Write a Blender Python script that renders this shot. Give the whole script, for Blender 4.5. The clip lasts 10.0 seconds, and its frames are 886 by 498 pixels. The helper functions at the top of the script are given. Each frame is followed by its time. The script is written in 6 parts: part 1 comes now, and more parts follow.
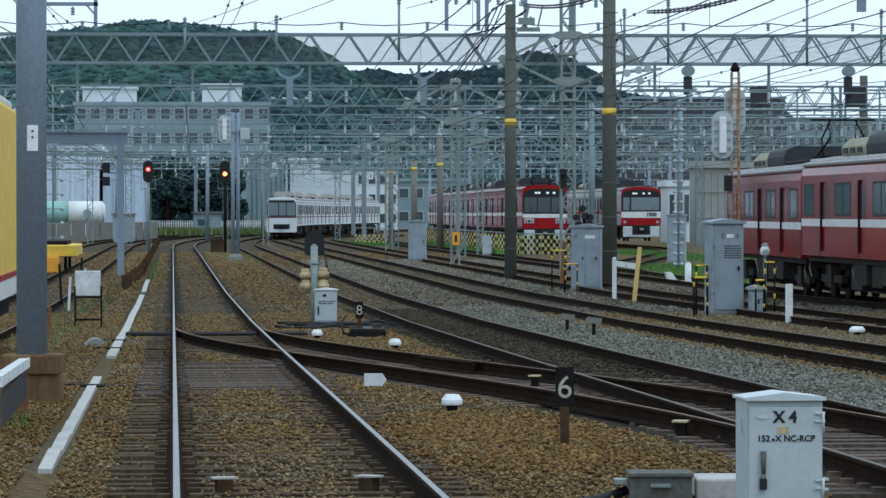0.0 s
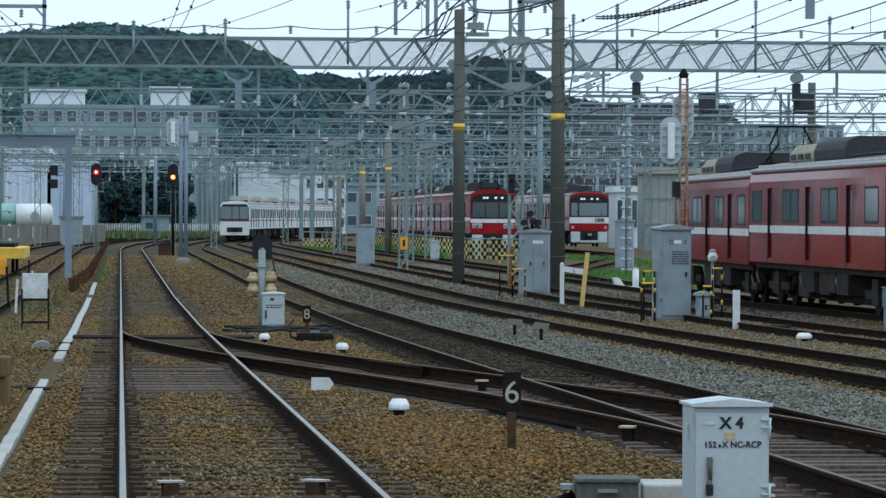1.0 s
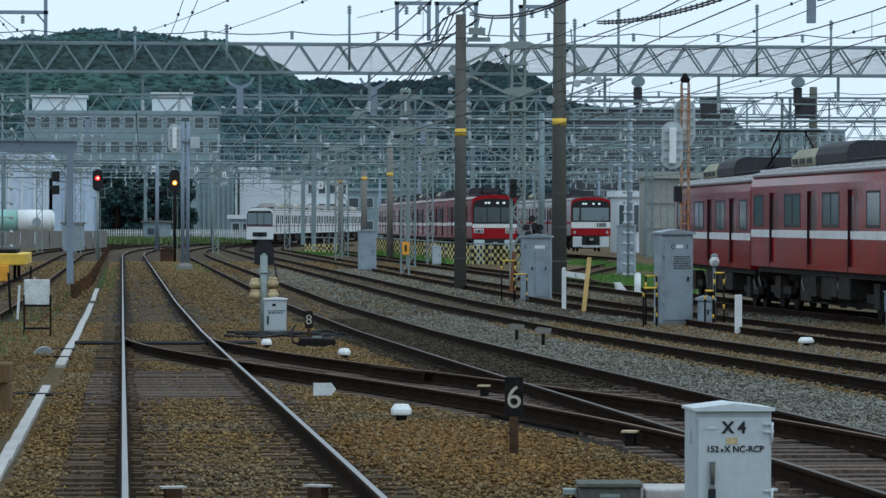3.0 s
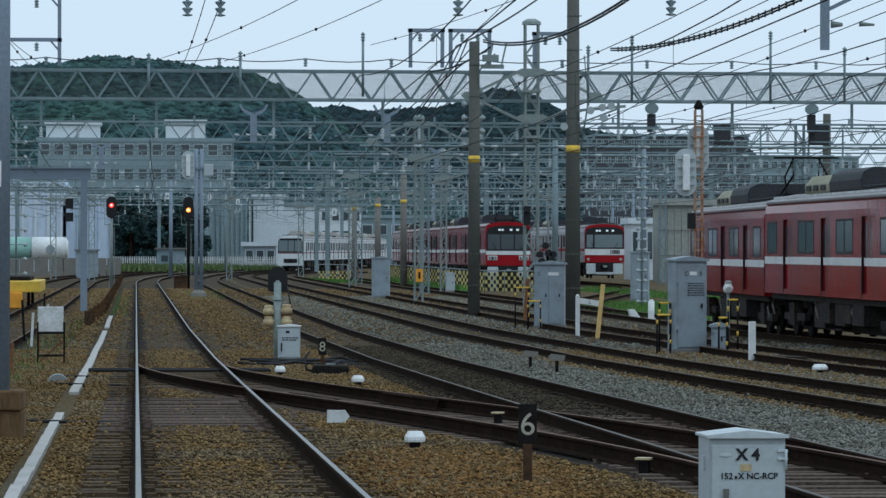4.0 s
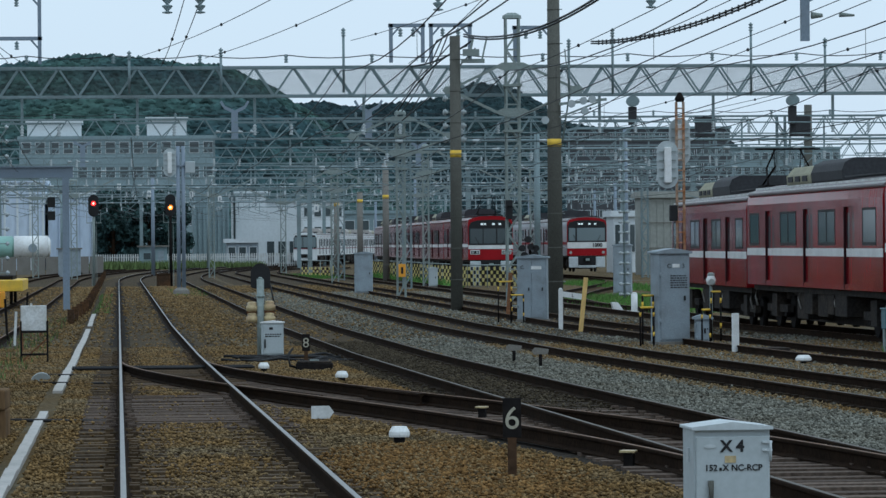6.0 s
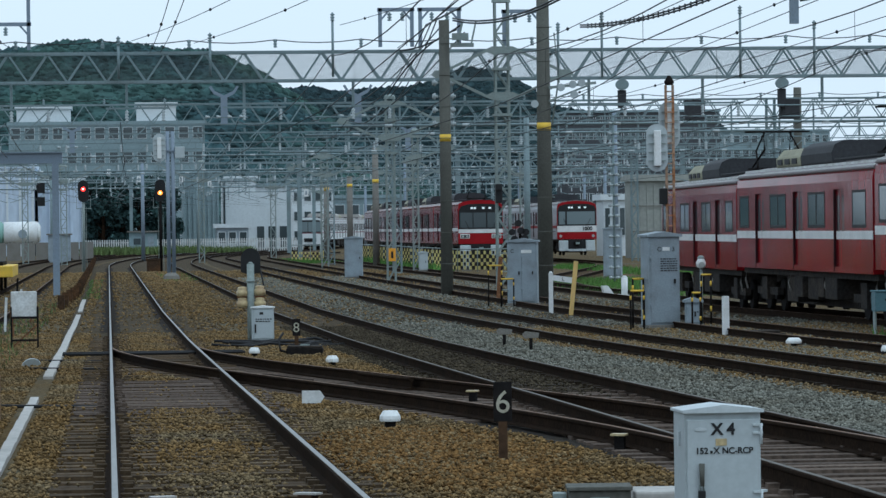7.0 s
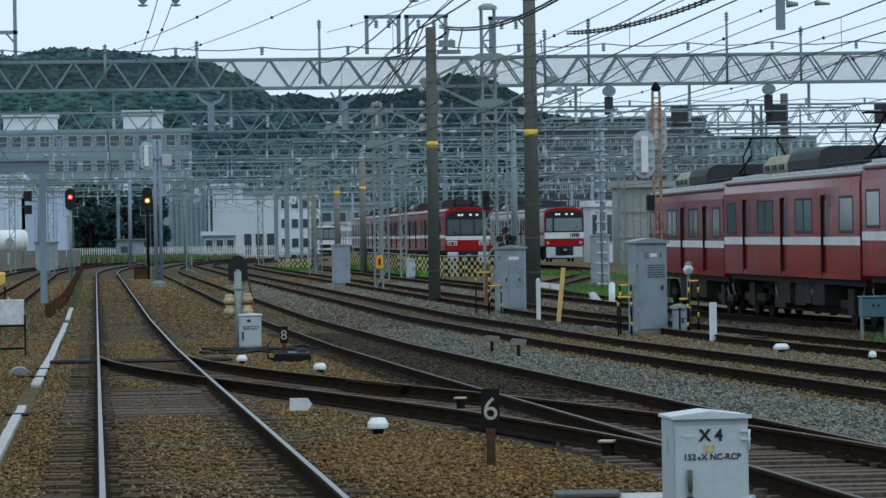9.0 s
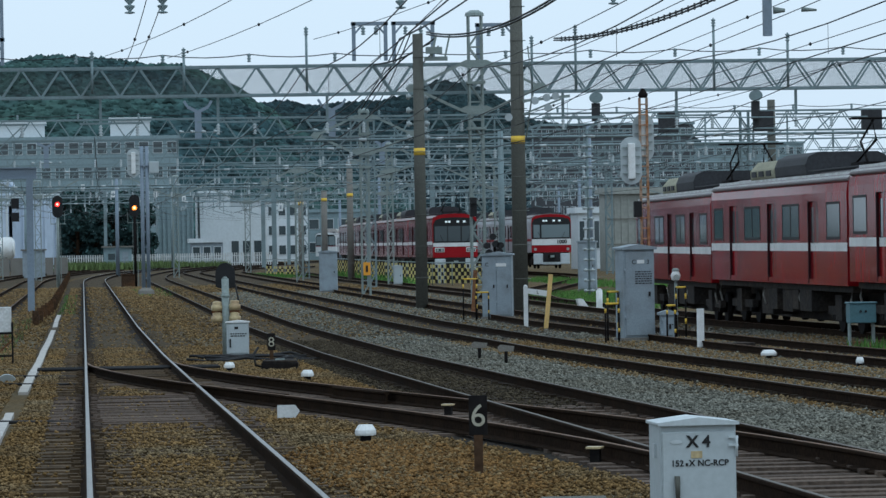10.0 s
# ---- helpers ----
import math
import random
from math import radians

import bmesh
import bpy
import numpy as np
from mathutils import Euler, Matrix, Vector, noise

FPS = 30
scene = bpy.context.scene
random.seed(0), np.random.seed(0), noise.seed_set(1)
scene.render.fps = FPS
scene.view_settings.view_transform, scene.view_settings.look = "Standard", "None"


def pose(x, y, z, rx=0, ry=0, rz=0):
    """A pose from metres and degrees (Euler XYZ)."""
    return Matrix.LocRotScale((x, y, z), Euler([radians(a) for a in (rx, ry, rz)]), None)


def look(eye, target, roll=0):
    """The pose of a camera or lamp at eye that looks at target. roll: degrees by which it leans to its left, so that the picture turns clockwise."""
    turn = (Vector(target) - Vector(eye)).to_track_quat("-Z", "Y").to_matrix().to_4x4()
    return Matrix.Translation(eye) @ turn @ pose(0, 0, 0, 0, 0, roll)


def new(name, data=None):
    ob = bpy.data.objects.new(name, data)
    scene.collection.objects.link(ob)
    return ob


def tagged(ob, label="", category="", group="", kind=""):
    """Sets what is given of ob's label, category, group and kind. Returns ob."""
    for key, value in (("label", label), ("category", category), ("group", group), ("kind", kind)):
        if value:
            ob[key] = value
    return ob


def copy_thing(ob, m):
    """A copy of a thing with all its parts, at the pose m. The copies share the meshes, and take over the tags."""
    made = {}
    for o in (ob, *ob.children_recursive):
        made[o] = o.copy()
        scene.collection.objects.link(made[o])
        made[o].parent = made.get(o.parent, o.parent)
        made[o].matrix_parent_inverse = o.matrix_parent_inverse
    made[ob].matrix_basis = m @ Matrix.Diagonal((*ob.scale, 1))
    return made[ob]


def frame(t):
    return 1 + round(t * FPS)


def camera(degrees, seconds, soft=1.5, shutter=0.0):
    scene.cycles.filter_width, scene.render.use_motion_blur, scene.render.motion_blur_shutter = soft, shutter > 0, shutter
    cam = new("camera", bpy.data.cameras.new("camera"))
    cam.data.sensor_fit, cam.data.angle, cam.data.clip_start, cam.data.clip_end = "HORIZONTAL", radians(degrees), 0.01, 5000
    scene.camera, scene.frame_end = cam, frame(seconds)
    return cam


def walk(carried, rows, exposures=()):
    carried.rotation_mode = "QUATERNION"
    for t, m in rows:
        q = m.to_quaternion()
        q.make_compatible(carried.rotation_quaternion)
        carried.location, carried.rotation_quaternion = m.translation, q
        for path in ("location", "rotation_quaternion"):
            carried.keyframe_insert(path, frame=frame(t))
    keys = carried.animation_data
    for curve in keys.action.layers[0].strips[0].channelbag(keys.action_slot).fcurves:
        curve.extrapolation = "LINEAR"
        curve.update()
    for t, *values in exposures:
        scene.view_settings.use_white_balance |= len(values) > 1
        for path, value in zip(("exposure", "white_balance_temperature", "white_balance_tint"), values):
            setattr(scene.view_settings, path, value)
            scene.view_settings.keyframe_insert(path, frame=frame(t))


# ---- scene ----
cam = camera(13.155, 10.0, soft=1.45)
EYE = (-0.77, 0.063, 2.5)
HEADING = -4.66
ROWS = [  # seconds, yaw, pitch, roll
    (0.0, 0.636, -0.563, 0.041), (0.5, 0.071, -0.559, -0.005), (1.0, -0.138, -0.493, -0.267),
    (1.5, -0.067, -0.397, -0.093), (2.0, -0.172, -0.466, -0.11), (3.5, -0.021, -0.3, -0.145),
    (4.0, 0.091, -0.014, -0.11), (4.5, 0.0, 0.0, 0.0), (5.0, -0.12, 0.031, 0.14),
    (5.5, -0.124, 0.006, 0.316), (7.0, -0.32, -0.331, 0.716), (7.5, -0.325, -0.36, 0.797),
    (8.0, -0.436, -0.33, 0.756), (8.5, -0.408, -0.27, 0.816), (9.0, -0.51, -0.229, 0.877),
    (9.5, -0.53, -0.204, 0.954), (10.0, -0.699, -0.132, 0.975)]
walk(cam, [(t, pose(*EYE, 90 + pitch, roll, HEADING + yaw)) for t, yaw, pitch, roll in ROWS],
     [(t, e, 5180, -2) for t, e in ((0.0, 0.12), (0.5, 0.17), (1.0, 0.1), (1.5, 0.0), (2.0, -0.06), (3.5, -0.06), (4.0, -0.28), (4.5, -0.35), (5.5, -0.33), (7.0, -0.13), (7.5, -0.09), (9.0, -0.13), (10.0, -0.21))])

# ---- sky and light: overcast day ----
world = bpy.data.worlds.new("overcast_sky")
scene.world = world
world.use_nodes = True
wn, wl = world.node_tree.nodes, world.node_tree.links
sky = wn.new("ShaderNodeTexSky")
sky.sky_type, sky.sun_disc = "NISHITA", False
sky.sun_elevation, sky.sun_rotation = radians(52), radians(150)
sky.dust_density, sky.air_density = 3.0, 1.0
cloud = wn.new("ShaderNodeMixRGB")
cloud.inputs[0].default_value = 0.85
cloud.inputs[2].default_value = (9.2, 9.0, 9.05, 1)
wl.new(sky.outputs[0], cloud.inputs[1])
wl.new(cloud.outputs[0], wn["Background"].inputs[0])
wn["Background"].inputs[1].default_value = 0.115
sun = new("sun", bpy.data.lights.new("sun", "SUN"))
sun.data.energy, sun.data.angle, sun.data.color = 0.7, radians(20), (1.0, 0.97, 0.92)
sun.matrix_world = look((0, 0, 60), (-25, 40, -35))


# ---- materials ----
def material(name, color, rough=0.6, metal=0.0, vary=0.25, scale=3.0, grain=40.0, bump=0.0, dirt=None, dirt_amount=0.35,
             each=0.0, stretch=(1, 1, 1), emit=0.0, island=0.0, spec=None):
    """Base colour with a coarse stain layer, a fine grain and a slight relief, in metres."""
    m = bpy.data.materials.new(name)
    m.use_nodes = True
    n, l = m.node_tree.nodes, m.node_tree.links
    bsdf = n["Principled BSDF"]
    co = n.new("ShaderNodeTexCoord")
    mp = n.new("ShaderNodeMapping")
    mp.inputs["Scale"].default_value = stretch
    l.new(co.outputs["Object"], mp.inputs[0])
    coarse, fine = n.new("ShaderNodeTexNoise"), n.new("ShaderNodeTexNoise")
    coarse.inputs["Scale"].default_value, coarse.inputs["Detail"].default_value = scale, 6
    fine.inputs["Scale"].default_value, fine.inputs["Detail"].default_value = grain, 4
    l.new(mp.outputs[0], coarse.inputs["Vector"])
    l.new(mp.outputs[0], fine.inputs["Vector"])
    ramp = n.new("ShaderNodeMapRange")
    ramp.inputs[1].default_value, ramp.inputs[2].default_value = 0.42, 0.68
    l.new(coarse.outputs[0], ramp.inputs[0])
    amount = n.new("ShaderNodeMath")
    amount.operation = "MULTIPLY"
    amount.inputs[1].default_value = dirt_amount
    l.new(ramp.outputs[0], amount.inputs[0])
    mix = n.new("ShaderNodeMixRGB")
    mix.inputs[1].default_value = (*color, 1)
    mix.inputs[2].default_value = (*(dirt or [c * 0.55 for c in color]), 1)
    l.new(amount.outputs[0], mix.inputs[0])
    hue = n.new("ShaderNodeHueSaturation")
    l.new(mix.outputs[0], hue.inputs["Color"])
    val = n.new("ShaderNodeMapRange")
    val.inputs[3].default_value, val.inputs[4].default_value = 1 - vary, 1 + vary
    val.inputs[1].default_value, val.inputs[2].default_value = 0.3, 0.7
    l.new(fine.outputs[0], val.inputs[0])
    last = val.outputs[0]
    for strength, node, socket in ((each, "ShaderNodeObjectInfo", "Random"), (island, "ShaderNodeNewGeometry", "Random Per Island")):
        if strength:
            info = n.new(node)
            span = n.new("ShaderNodeMapRange")
            span.inputs[3].default_value, span.inputs[4].default_value = 1 - strength, 1 + strength
            l.new(info.outputs[socket], span.inputs[0])
            mul = n.new("ShaderNodeMath")
            mul.operation = "MULTIPLY"
            l.new(last, mul.inputs[0])
            l.new(span.outputs[0], mul.inputs[1])
            last = mul.outputs[0]
    l.new(last, hue.inputs["Value"])
    l.new(hue.outputs[0], bsdf.inputs["Base Color"])
    bsdf.inputs["Roughness"].default_value, bsdf.inputs["Metallic"].default_value = rough, metal
    bsdf.inputs["Specular IOR Level"].default_value = spec if spec is not None else 0.5 if rough < 0.4 else 0.3 if rough < 0.8 else 0.08
    if bump:
        bp = n.new("ShaderNodeBump")
        bp.inputs["Strength"].default_value, bp.inputs["Distance"].default_value = 0.6, bump
        l.new(fine.outputs[0], bp.inputs["Height"])
        l.new(bp.outputs[0], bsdf.inputs["Normal"])
    if emit:
        bsdf.inputs["Emission Color"].default_value = (*color, 1)
        bsdf.inputs["Emission Strength"].default_value = emit
    return m


def glass_like(name, color, rough=0.08):
    m = bpy.data.materials.new(name)
    m.use_nodes = True
    b = m.node_tree.nodes["Principled BSDF"]
    b.inputs["Base Color"].default_value = (*color, 1)
    b.inputs["Roughness"].default_value = rough
    b.inputs["IOR"].default_value = 1.5
    return m


M = dict(
    ground=material("ballast_ground", (0.1, 0.068, 0.028), 0.95, vary=0.65, scale=0.22, grain=16, bump=0.05, dirt=(0.1, 0.09, 0.062), dirt_amount=0.9),
    trackbed=material("soiled_track_bed", (0.055, 0.04, 0.022), 0.95, vary=0.7, scale=0.4, grain=8, bump=0.06, dirt=(0.075, 0.062, 0.042), dirt_amount=0.9),
    stone=material("ballast_stone", (0.168, 0.108, 0.043), 0.9, vary=0.35, scale=0.45, grain=40, dirt=(0.168, 0.133, 0.078), dirt_amount=0.9, island=0.5),
    stone_grey=material("grey_ballast_stone", (0.17, 0.168, 0.14), 0.9, vary=0.3, scale=0.5, grain=30, dirt=(0.09, 0.075, 0.05), dirt_amount=0.5, island=0.5),
    rust_stone=material("rusty_ballast_stone", (0.165, 0.095, 0.034), 0.95, vary=0.35, scale=0.8, grain=30, island=0.5),
    railside=material("rusted_rail_steel", (0.018, 0.012, 0.008), 0.9, 0.0, spec=0.02, vary=0.4, scale=2, grain=25, dirt=(0.04, 0.024, 0.014)),
    railhead=material("polished_rail_head", (0.22, 0.21, 0.19), 0.36, 0.9, vary=0.15, scale=1.5, grain=30, stretch=(1, 0.1, 1)),
    raildull=material("dull_rail_head", (0.1, 0.085, 0.066), 0.6, 0.3, vary=0.2, scale=1.5, grain=30, stretch=(1, 0.1, 1)),
    railrust=material("brown_rail_head", (0.14, 0.08, 0.042), 0.65, 0.3, vary=0.25, scale=2, grain=30),
    sleeper=material("weathered_sleeper", (0.085, 0.06, 0.035), 0.9, vary=0.4, scale=2, grain=18, each=0.35, bump=0.01, dirt=(0.05, 0.04, 0.03)),
    edging=material("rusted_dark_edging", (0.05, 0.032, 0.02), 0.9, vary=0.4, scale=1.5, grain=14, bump=0.01, dirt=(0.12, 0.06, 0.025), dirt_amount=0.6),
    oldsleeper=material("dark_oily_sleeper", (0.036, 0.027, 0.018), 0.9, vary=0.45, scale=2, grain=18, each=0.35, bump=0.01, dirt=(0.055, 0.044, 0.03)),
    oilstone=material("soiled_ballast_stone", (0.062, 0.05, 0.032), 0.9, vary=0.35, scale=0.6, grain=30, dirt=(0.04, 0.033, 0.023), dirt_amount=0.8, island=0.5),
    timber=material("pale_turnout_timber", (0.108, 0.082, 0.064), 0.9, vary=0.4, scale=3, grain=20, each=0.3, bump=0.01),
    concrete=material("weathered_concrete", (0.2, 0.19, 0.17), 0.9, vary=0.2, scale=1.2, grain=30, bump=0.004, dirt=(0.13, 0.12, 0.1)),
    pole=material("dark_concrete_pole", (0.115, 0.115, 0.1), 0.85, vary=0.2, scale=1.0, grain=25, bump=0.004, dirt=(0.08, 0.075, 0.065)),
    steel=material("galvanised_steel", (0.24, 0.28, 0.265), 0.65, 0.1, vary=0.15, scale=1.2, grain=20, dirt=(0.2, 0.2, 0.18)),
    # green-grey paint, its blue pushed up to carry the haze over the yard
    steelfar=material("aged_green_grey_steel", (0.205, 0.262, 0.275), 0.65, 0.1, vary=0.15, scale=0.8, grain=15, dirt=(0.12, 0.125, 0.115)),
    bluesteel=material("blue_grey_steel", (0.22, 0.265, 0.32), 0.6, 0.1, vary=0.12, scale=1.5, grain=25, dirt=(0.2, 0.22, 0.25)),
    tealcase=material("blue_green_case_paint", (0.1, 0.19, 0.22), 0.55, vary=0.12, scale=2.5, grain=25, dirt=(0.08, 0.12, 0.12)),
    cabinet=material("grey_cabinet_paint", (0.28, 0.325, 0.36), 0.55, vary=0.1, scale=2.5, grain=30, dirt=(0.16, 0.17, 0.17), dirt_amount=0.5),
    cabinet_light=material("pale_grey_cabinet_paint", (0.42, 0.46, 0.47), 0.5, vary=0.05, scale=3, grain=30, dirt=(0.34, 0.37, 0.37), dirt_amount=0.3),
    white=material("white_paint", (0.75, 0.76, 0.75), 0.5, vary=0.08, scale=4, grain=40, dirt=(0.5, 0.48, 0.42)),
    whitedirty=material("chipped_white_paint", (0.62, 0.63, 0.62), 0.7, vary=0.15, scale=3, grain=25, dirt=(0.33, 0.31, 0.27), dirt_amount=0.6),
    black=material("black_paint", (0.014, 0.014, 0.015), 0.6, vary=0.2, scale=3, grain=30),
    dark=material("dark_underframe", (0.012, 0.011, 0.011), 0.85, vary=0.35, scale=2, grain=14, dirt=(0.028, 0.022, 0.017)),
    underframe=material("dusty_underframe", (0.032, 0.029, 0.027), 0.85, vary=0.4, scale=2, grain=14, dirt=(0.07, 0.055, 0.042), dirt_amount=0.6),
    netting=material("dark_wire_netting", (0.1, 0.11, 0.11), 0.8, vary=0.1),
    yellow=material("yellow_paint", (0.75, 0.5, 0.05), 0.55, vary=0.12, scale=3, grain=30, dirt=(0.35, 0.25, 0.08)),
    fenceyellow=material("faded_fence_yellow", (0.58, 0.5, 0.17), 0.6, vary=0.15, scale=3, grain=20, dirt=(0.4, 0.36, 0.2)),
    amber=material("orange_paint", (0.8, 0.36, 0.03), 0.5, vary=0.1, scale=3, grain=30),
    palewood=material("pale_yellow_board", (0.72, 0.5, 0.18), 0.7, vary=0.15, scale=3, grain=25, stretch=(1, 1, 0.2)),
    rust=material("rusted_iron", (0.2, 0.1, 0.05), 0.9, 0.1, vary=0.35, scale=3, grain=25, dirt=(0.08, 0.045, 0.03), bump=0.004),
    mastrust=material("orange_rusty_paint", (0.36, 0.27, 0.2), 0.85, vary=0.3, scale=2.5, grain=18, dirt=(0.32, 0.13, 0.04), dirt_amount=0.95),
    porcelain=material("cream_porcelain", (0.46, 0.37, 0.2), 0.4, vary=0.2, scale=5, grain=30, dirt=(0.33, 0.22, 0.12), dirt_amount=0.7),
    red=material("crimson_car_paint", (0.27, 0.006, 0.012), 0.12, spec=0.1, vary=0.2, scale=1.4, grain=6, bump=0.006, dirt=(0.1, 0.008, 0.01), dirt_amount=0.75, stretch=(1, 1, 0.16)),
    redbright=material("bright_red_car_paint", (0.28, 0.009, 0.014), 0.35, spec=0.1, vary=0.06, scale=1, grain=9),
    bandwhite=material("white_car_band", (0.72, 0.72, 0.7), 0.4, vary=0.06, scale=1.5, grain=10),
    roofgrey=material("dull_car_roof", (0.19, 0.165, 0.165), 0.5, vary=0.15, scale=1.2, grain=9, dirt=(0.15, 0.12, 0.12)),
    roofdark=material("dark_roof_equipment", (0.035, 0.036, 0.04), 0.7, vary=0.25, scale=1.5, grain=12),
    roofkit=material("grey_green_roof_equipment", (0.3, 0.29, 0.2), 0.7, vary=0.2, scale=1.5, grain=12),
    stainless=material("dull_stainless_steel", (0.5, 0.52, 0.54), 0.42, 0.45, vary=0.08, scale=0.7, grain=8, stretch=(1, 0.3, 2)),
    bodywhite=material("white_car_body", (0.66, 0.68, 0.68), 0.4, vary=0.05, scale=0.7, grain=8, dirt=(0.5, 0.52, 0.53)),
    maroon=material("maroon_stripe", (0.2, 0.04, 0.06), 0.5),
    glass=glass_like("dark_window_glass", (0.05, 0.065, 0.07)),
    # paler copy of the dark glass, with reflected sky put into its base colour
    glass_skylit=glass_like("sky_reflection_glass", (0.16, 0.2, 0.21), 0.1),
    rubber=material("black_gangway_rubber", (0.03, 0.012, 0.014), 0.8),
    lampred=material("lit_red_lens", (1.0, 0.025, 0.02), 0.3, emit=2.6, vary=0, dirt_amount=0),
    lamporange=material("lit_orange_lens", (1.0, 0.25, 0.015), 0.3, emit=3.0, vary=0, dirt_amount=0),
    lampcore=material("bright_lamp_core", (1.0, 0.62, 0.42), 0.3, emit=2.5, vary=0, dirt_amount=0),
    lampwhite=material("lit_display", (0.9, 0.93, 0.9), 0.4, emit=0.25, vary=0, dirt_amount=0),
    lens=glass_like("lens_glass", (0.35, 0.36, 0.34)),
    # green foliage lightened and blued, so distance haze sits in its colour
    leaf=material("haze_tinted_foliage", (0.036, 0.064, 0.07), 0.95, vary=0.5, scale=0.02, grain=0.3, dirt=(0.05, 0.09, 0.072), dirt_amount=0.8, island=0.45),
    # darker copy of the hill foliage: the ridge's shade is put into the colour
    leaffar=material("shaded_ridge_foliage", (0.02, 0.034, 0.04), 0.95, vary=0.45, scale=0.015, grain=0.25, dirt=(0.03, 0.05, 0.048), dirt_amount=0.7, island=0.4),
    grass=material("wet_green_grass", (0.1, 0.2, 0.045), 0.9, vary=0.4, scale=0.8, grain=9, island=0.4),
    weed=material("dull_weeds", (0.12, 0.16, 0.06), 0.9, vary=0.4, scale=0.8, grain=9, island=0.4),
    wallpale=material("pale_blue_cladding", (0.55, 0.62, 0.72), 0.6, vary=0.08, scale=0.12, grain=3, dirt=(0.43, 0.49, 0.57), stretch=(1, 1, 0.3)),
    wallwhite=material("off_white_wall", (0.62, 0.66, 0.68), 0.75, vary=0.06, scale=0.15, grain=3, dirt=(0.5, 0.52, 0.52)),
    # grey-green wall with some blue distance haze mixed into the colour
    wallgrey=material("grey_green_wall", (0.24, 0.31, 0.33), 0.75, vary=0.1, scale=0.15, grain=3),
    walltan=material("tan_block_wall", (0.33, 0.34, 0.31), 0.8, vary=0.1, scale=0.3, grain=3),
    wallbrown=material("brown_apartment_wall", (0.075, 0.078, 0.085), 0.8, vary=0.1, scale=0.1, grain=2),
    tankgreen=material("pale_green_tank", (0.3, 0.48, 0.42), 0.45, vary=0.06, scale=0.6, grain=8),
    wire=material("dark_wire", (0.02, 0.022, 0.024), 0.6, vary=0.1),
    insulator=material("white_insulator", (0.42, 0.46, 0.47), 0.25, vary=0.05),
    brick=material("stained_brown_block", (0.17, 0.11, 0.055), 0.9, vary=0.25, scale=2.5, grain=25, dirt=(0.07, 0.042, 0.022), dirt_amount=0.8, stretch=(1, 1, 0.3), bump=0.01),
    oily=material("oily_dark_ballast", (0.02, 0.016, 0.012), 0.9, vary=0.7, scale=0.8, grain=14, bump=0.04, dirt=(0.045, 0.036, 0.024)),
    lidgrey=material("pale_lid_paint", (0.52, 0.56, 0.57), 0.5, vary=0.06, scale=3, grain=30),
    digit=material("faded_cream_paint", (0.4, 0.38, 0.3), 0.8, vary=0.2, scale=8, grain=60, dirt=(0.2, 0.17, 0.12)),
    slab=material("wet_concrete_slab", (0.42, 0.4, 0.37), 0.7, vary=0.15, scale=2, grain=20),
)


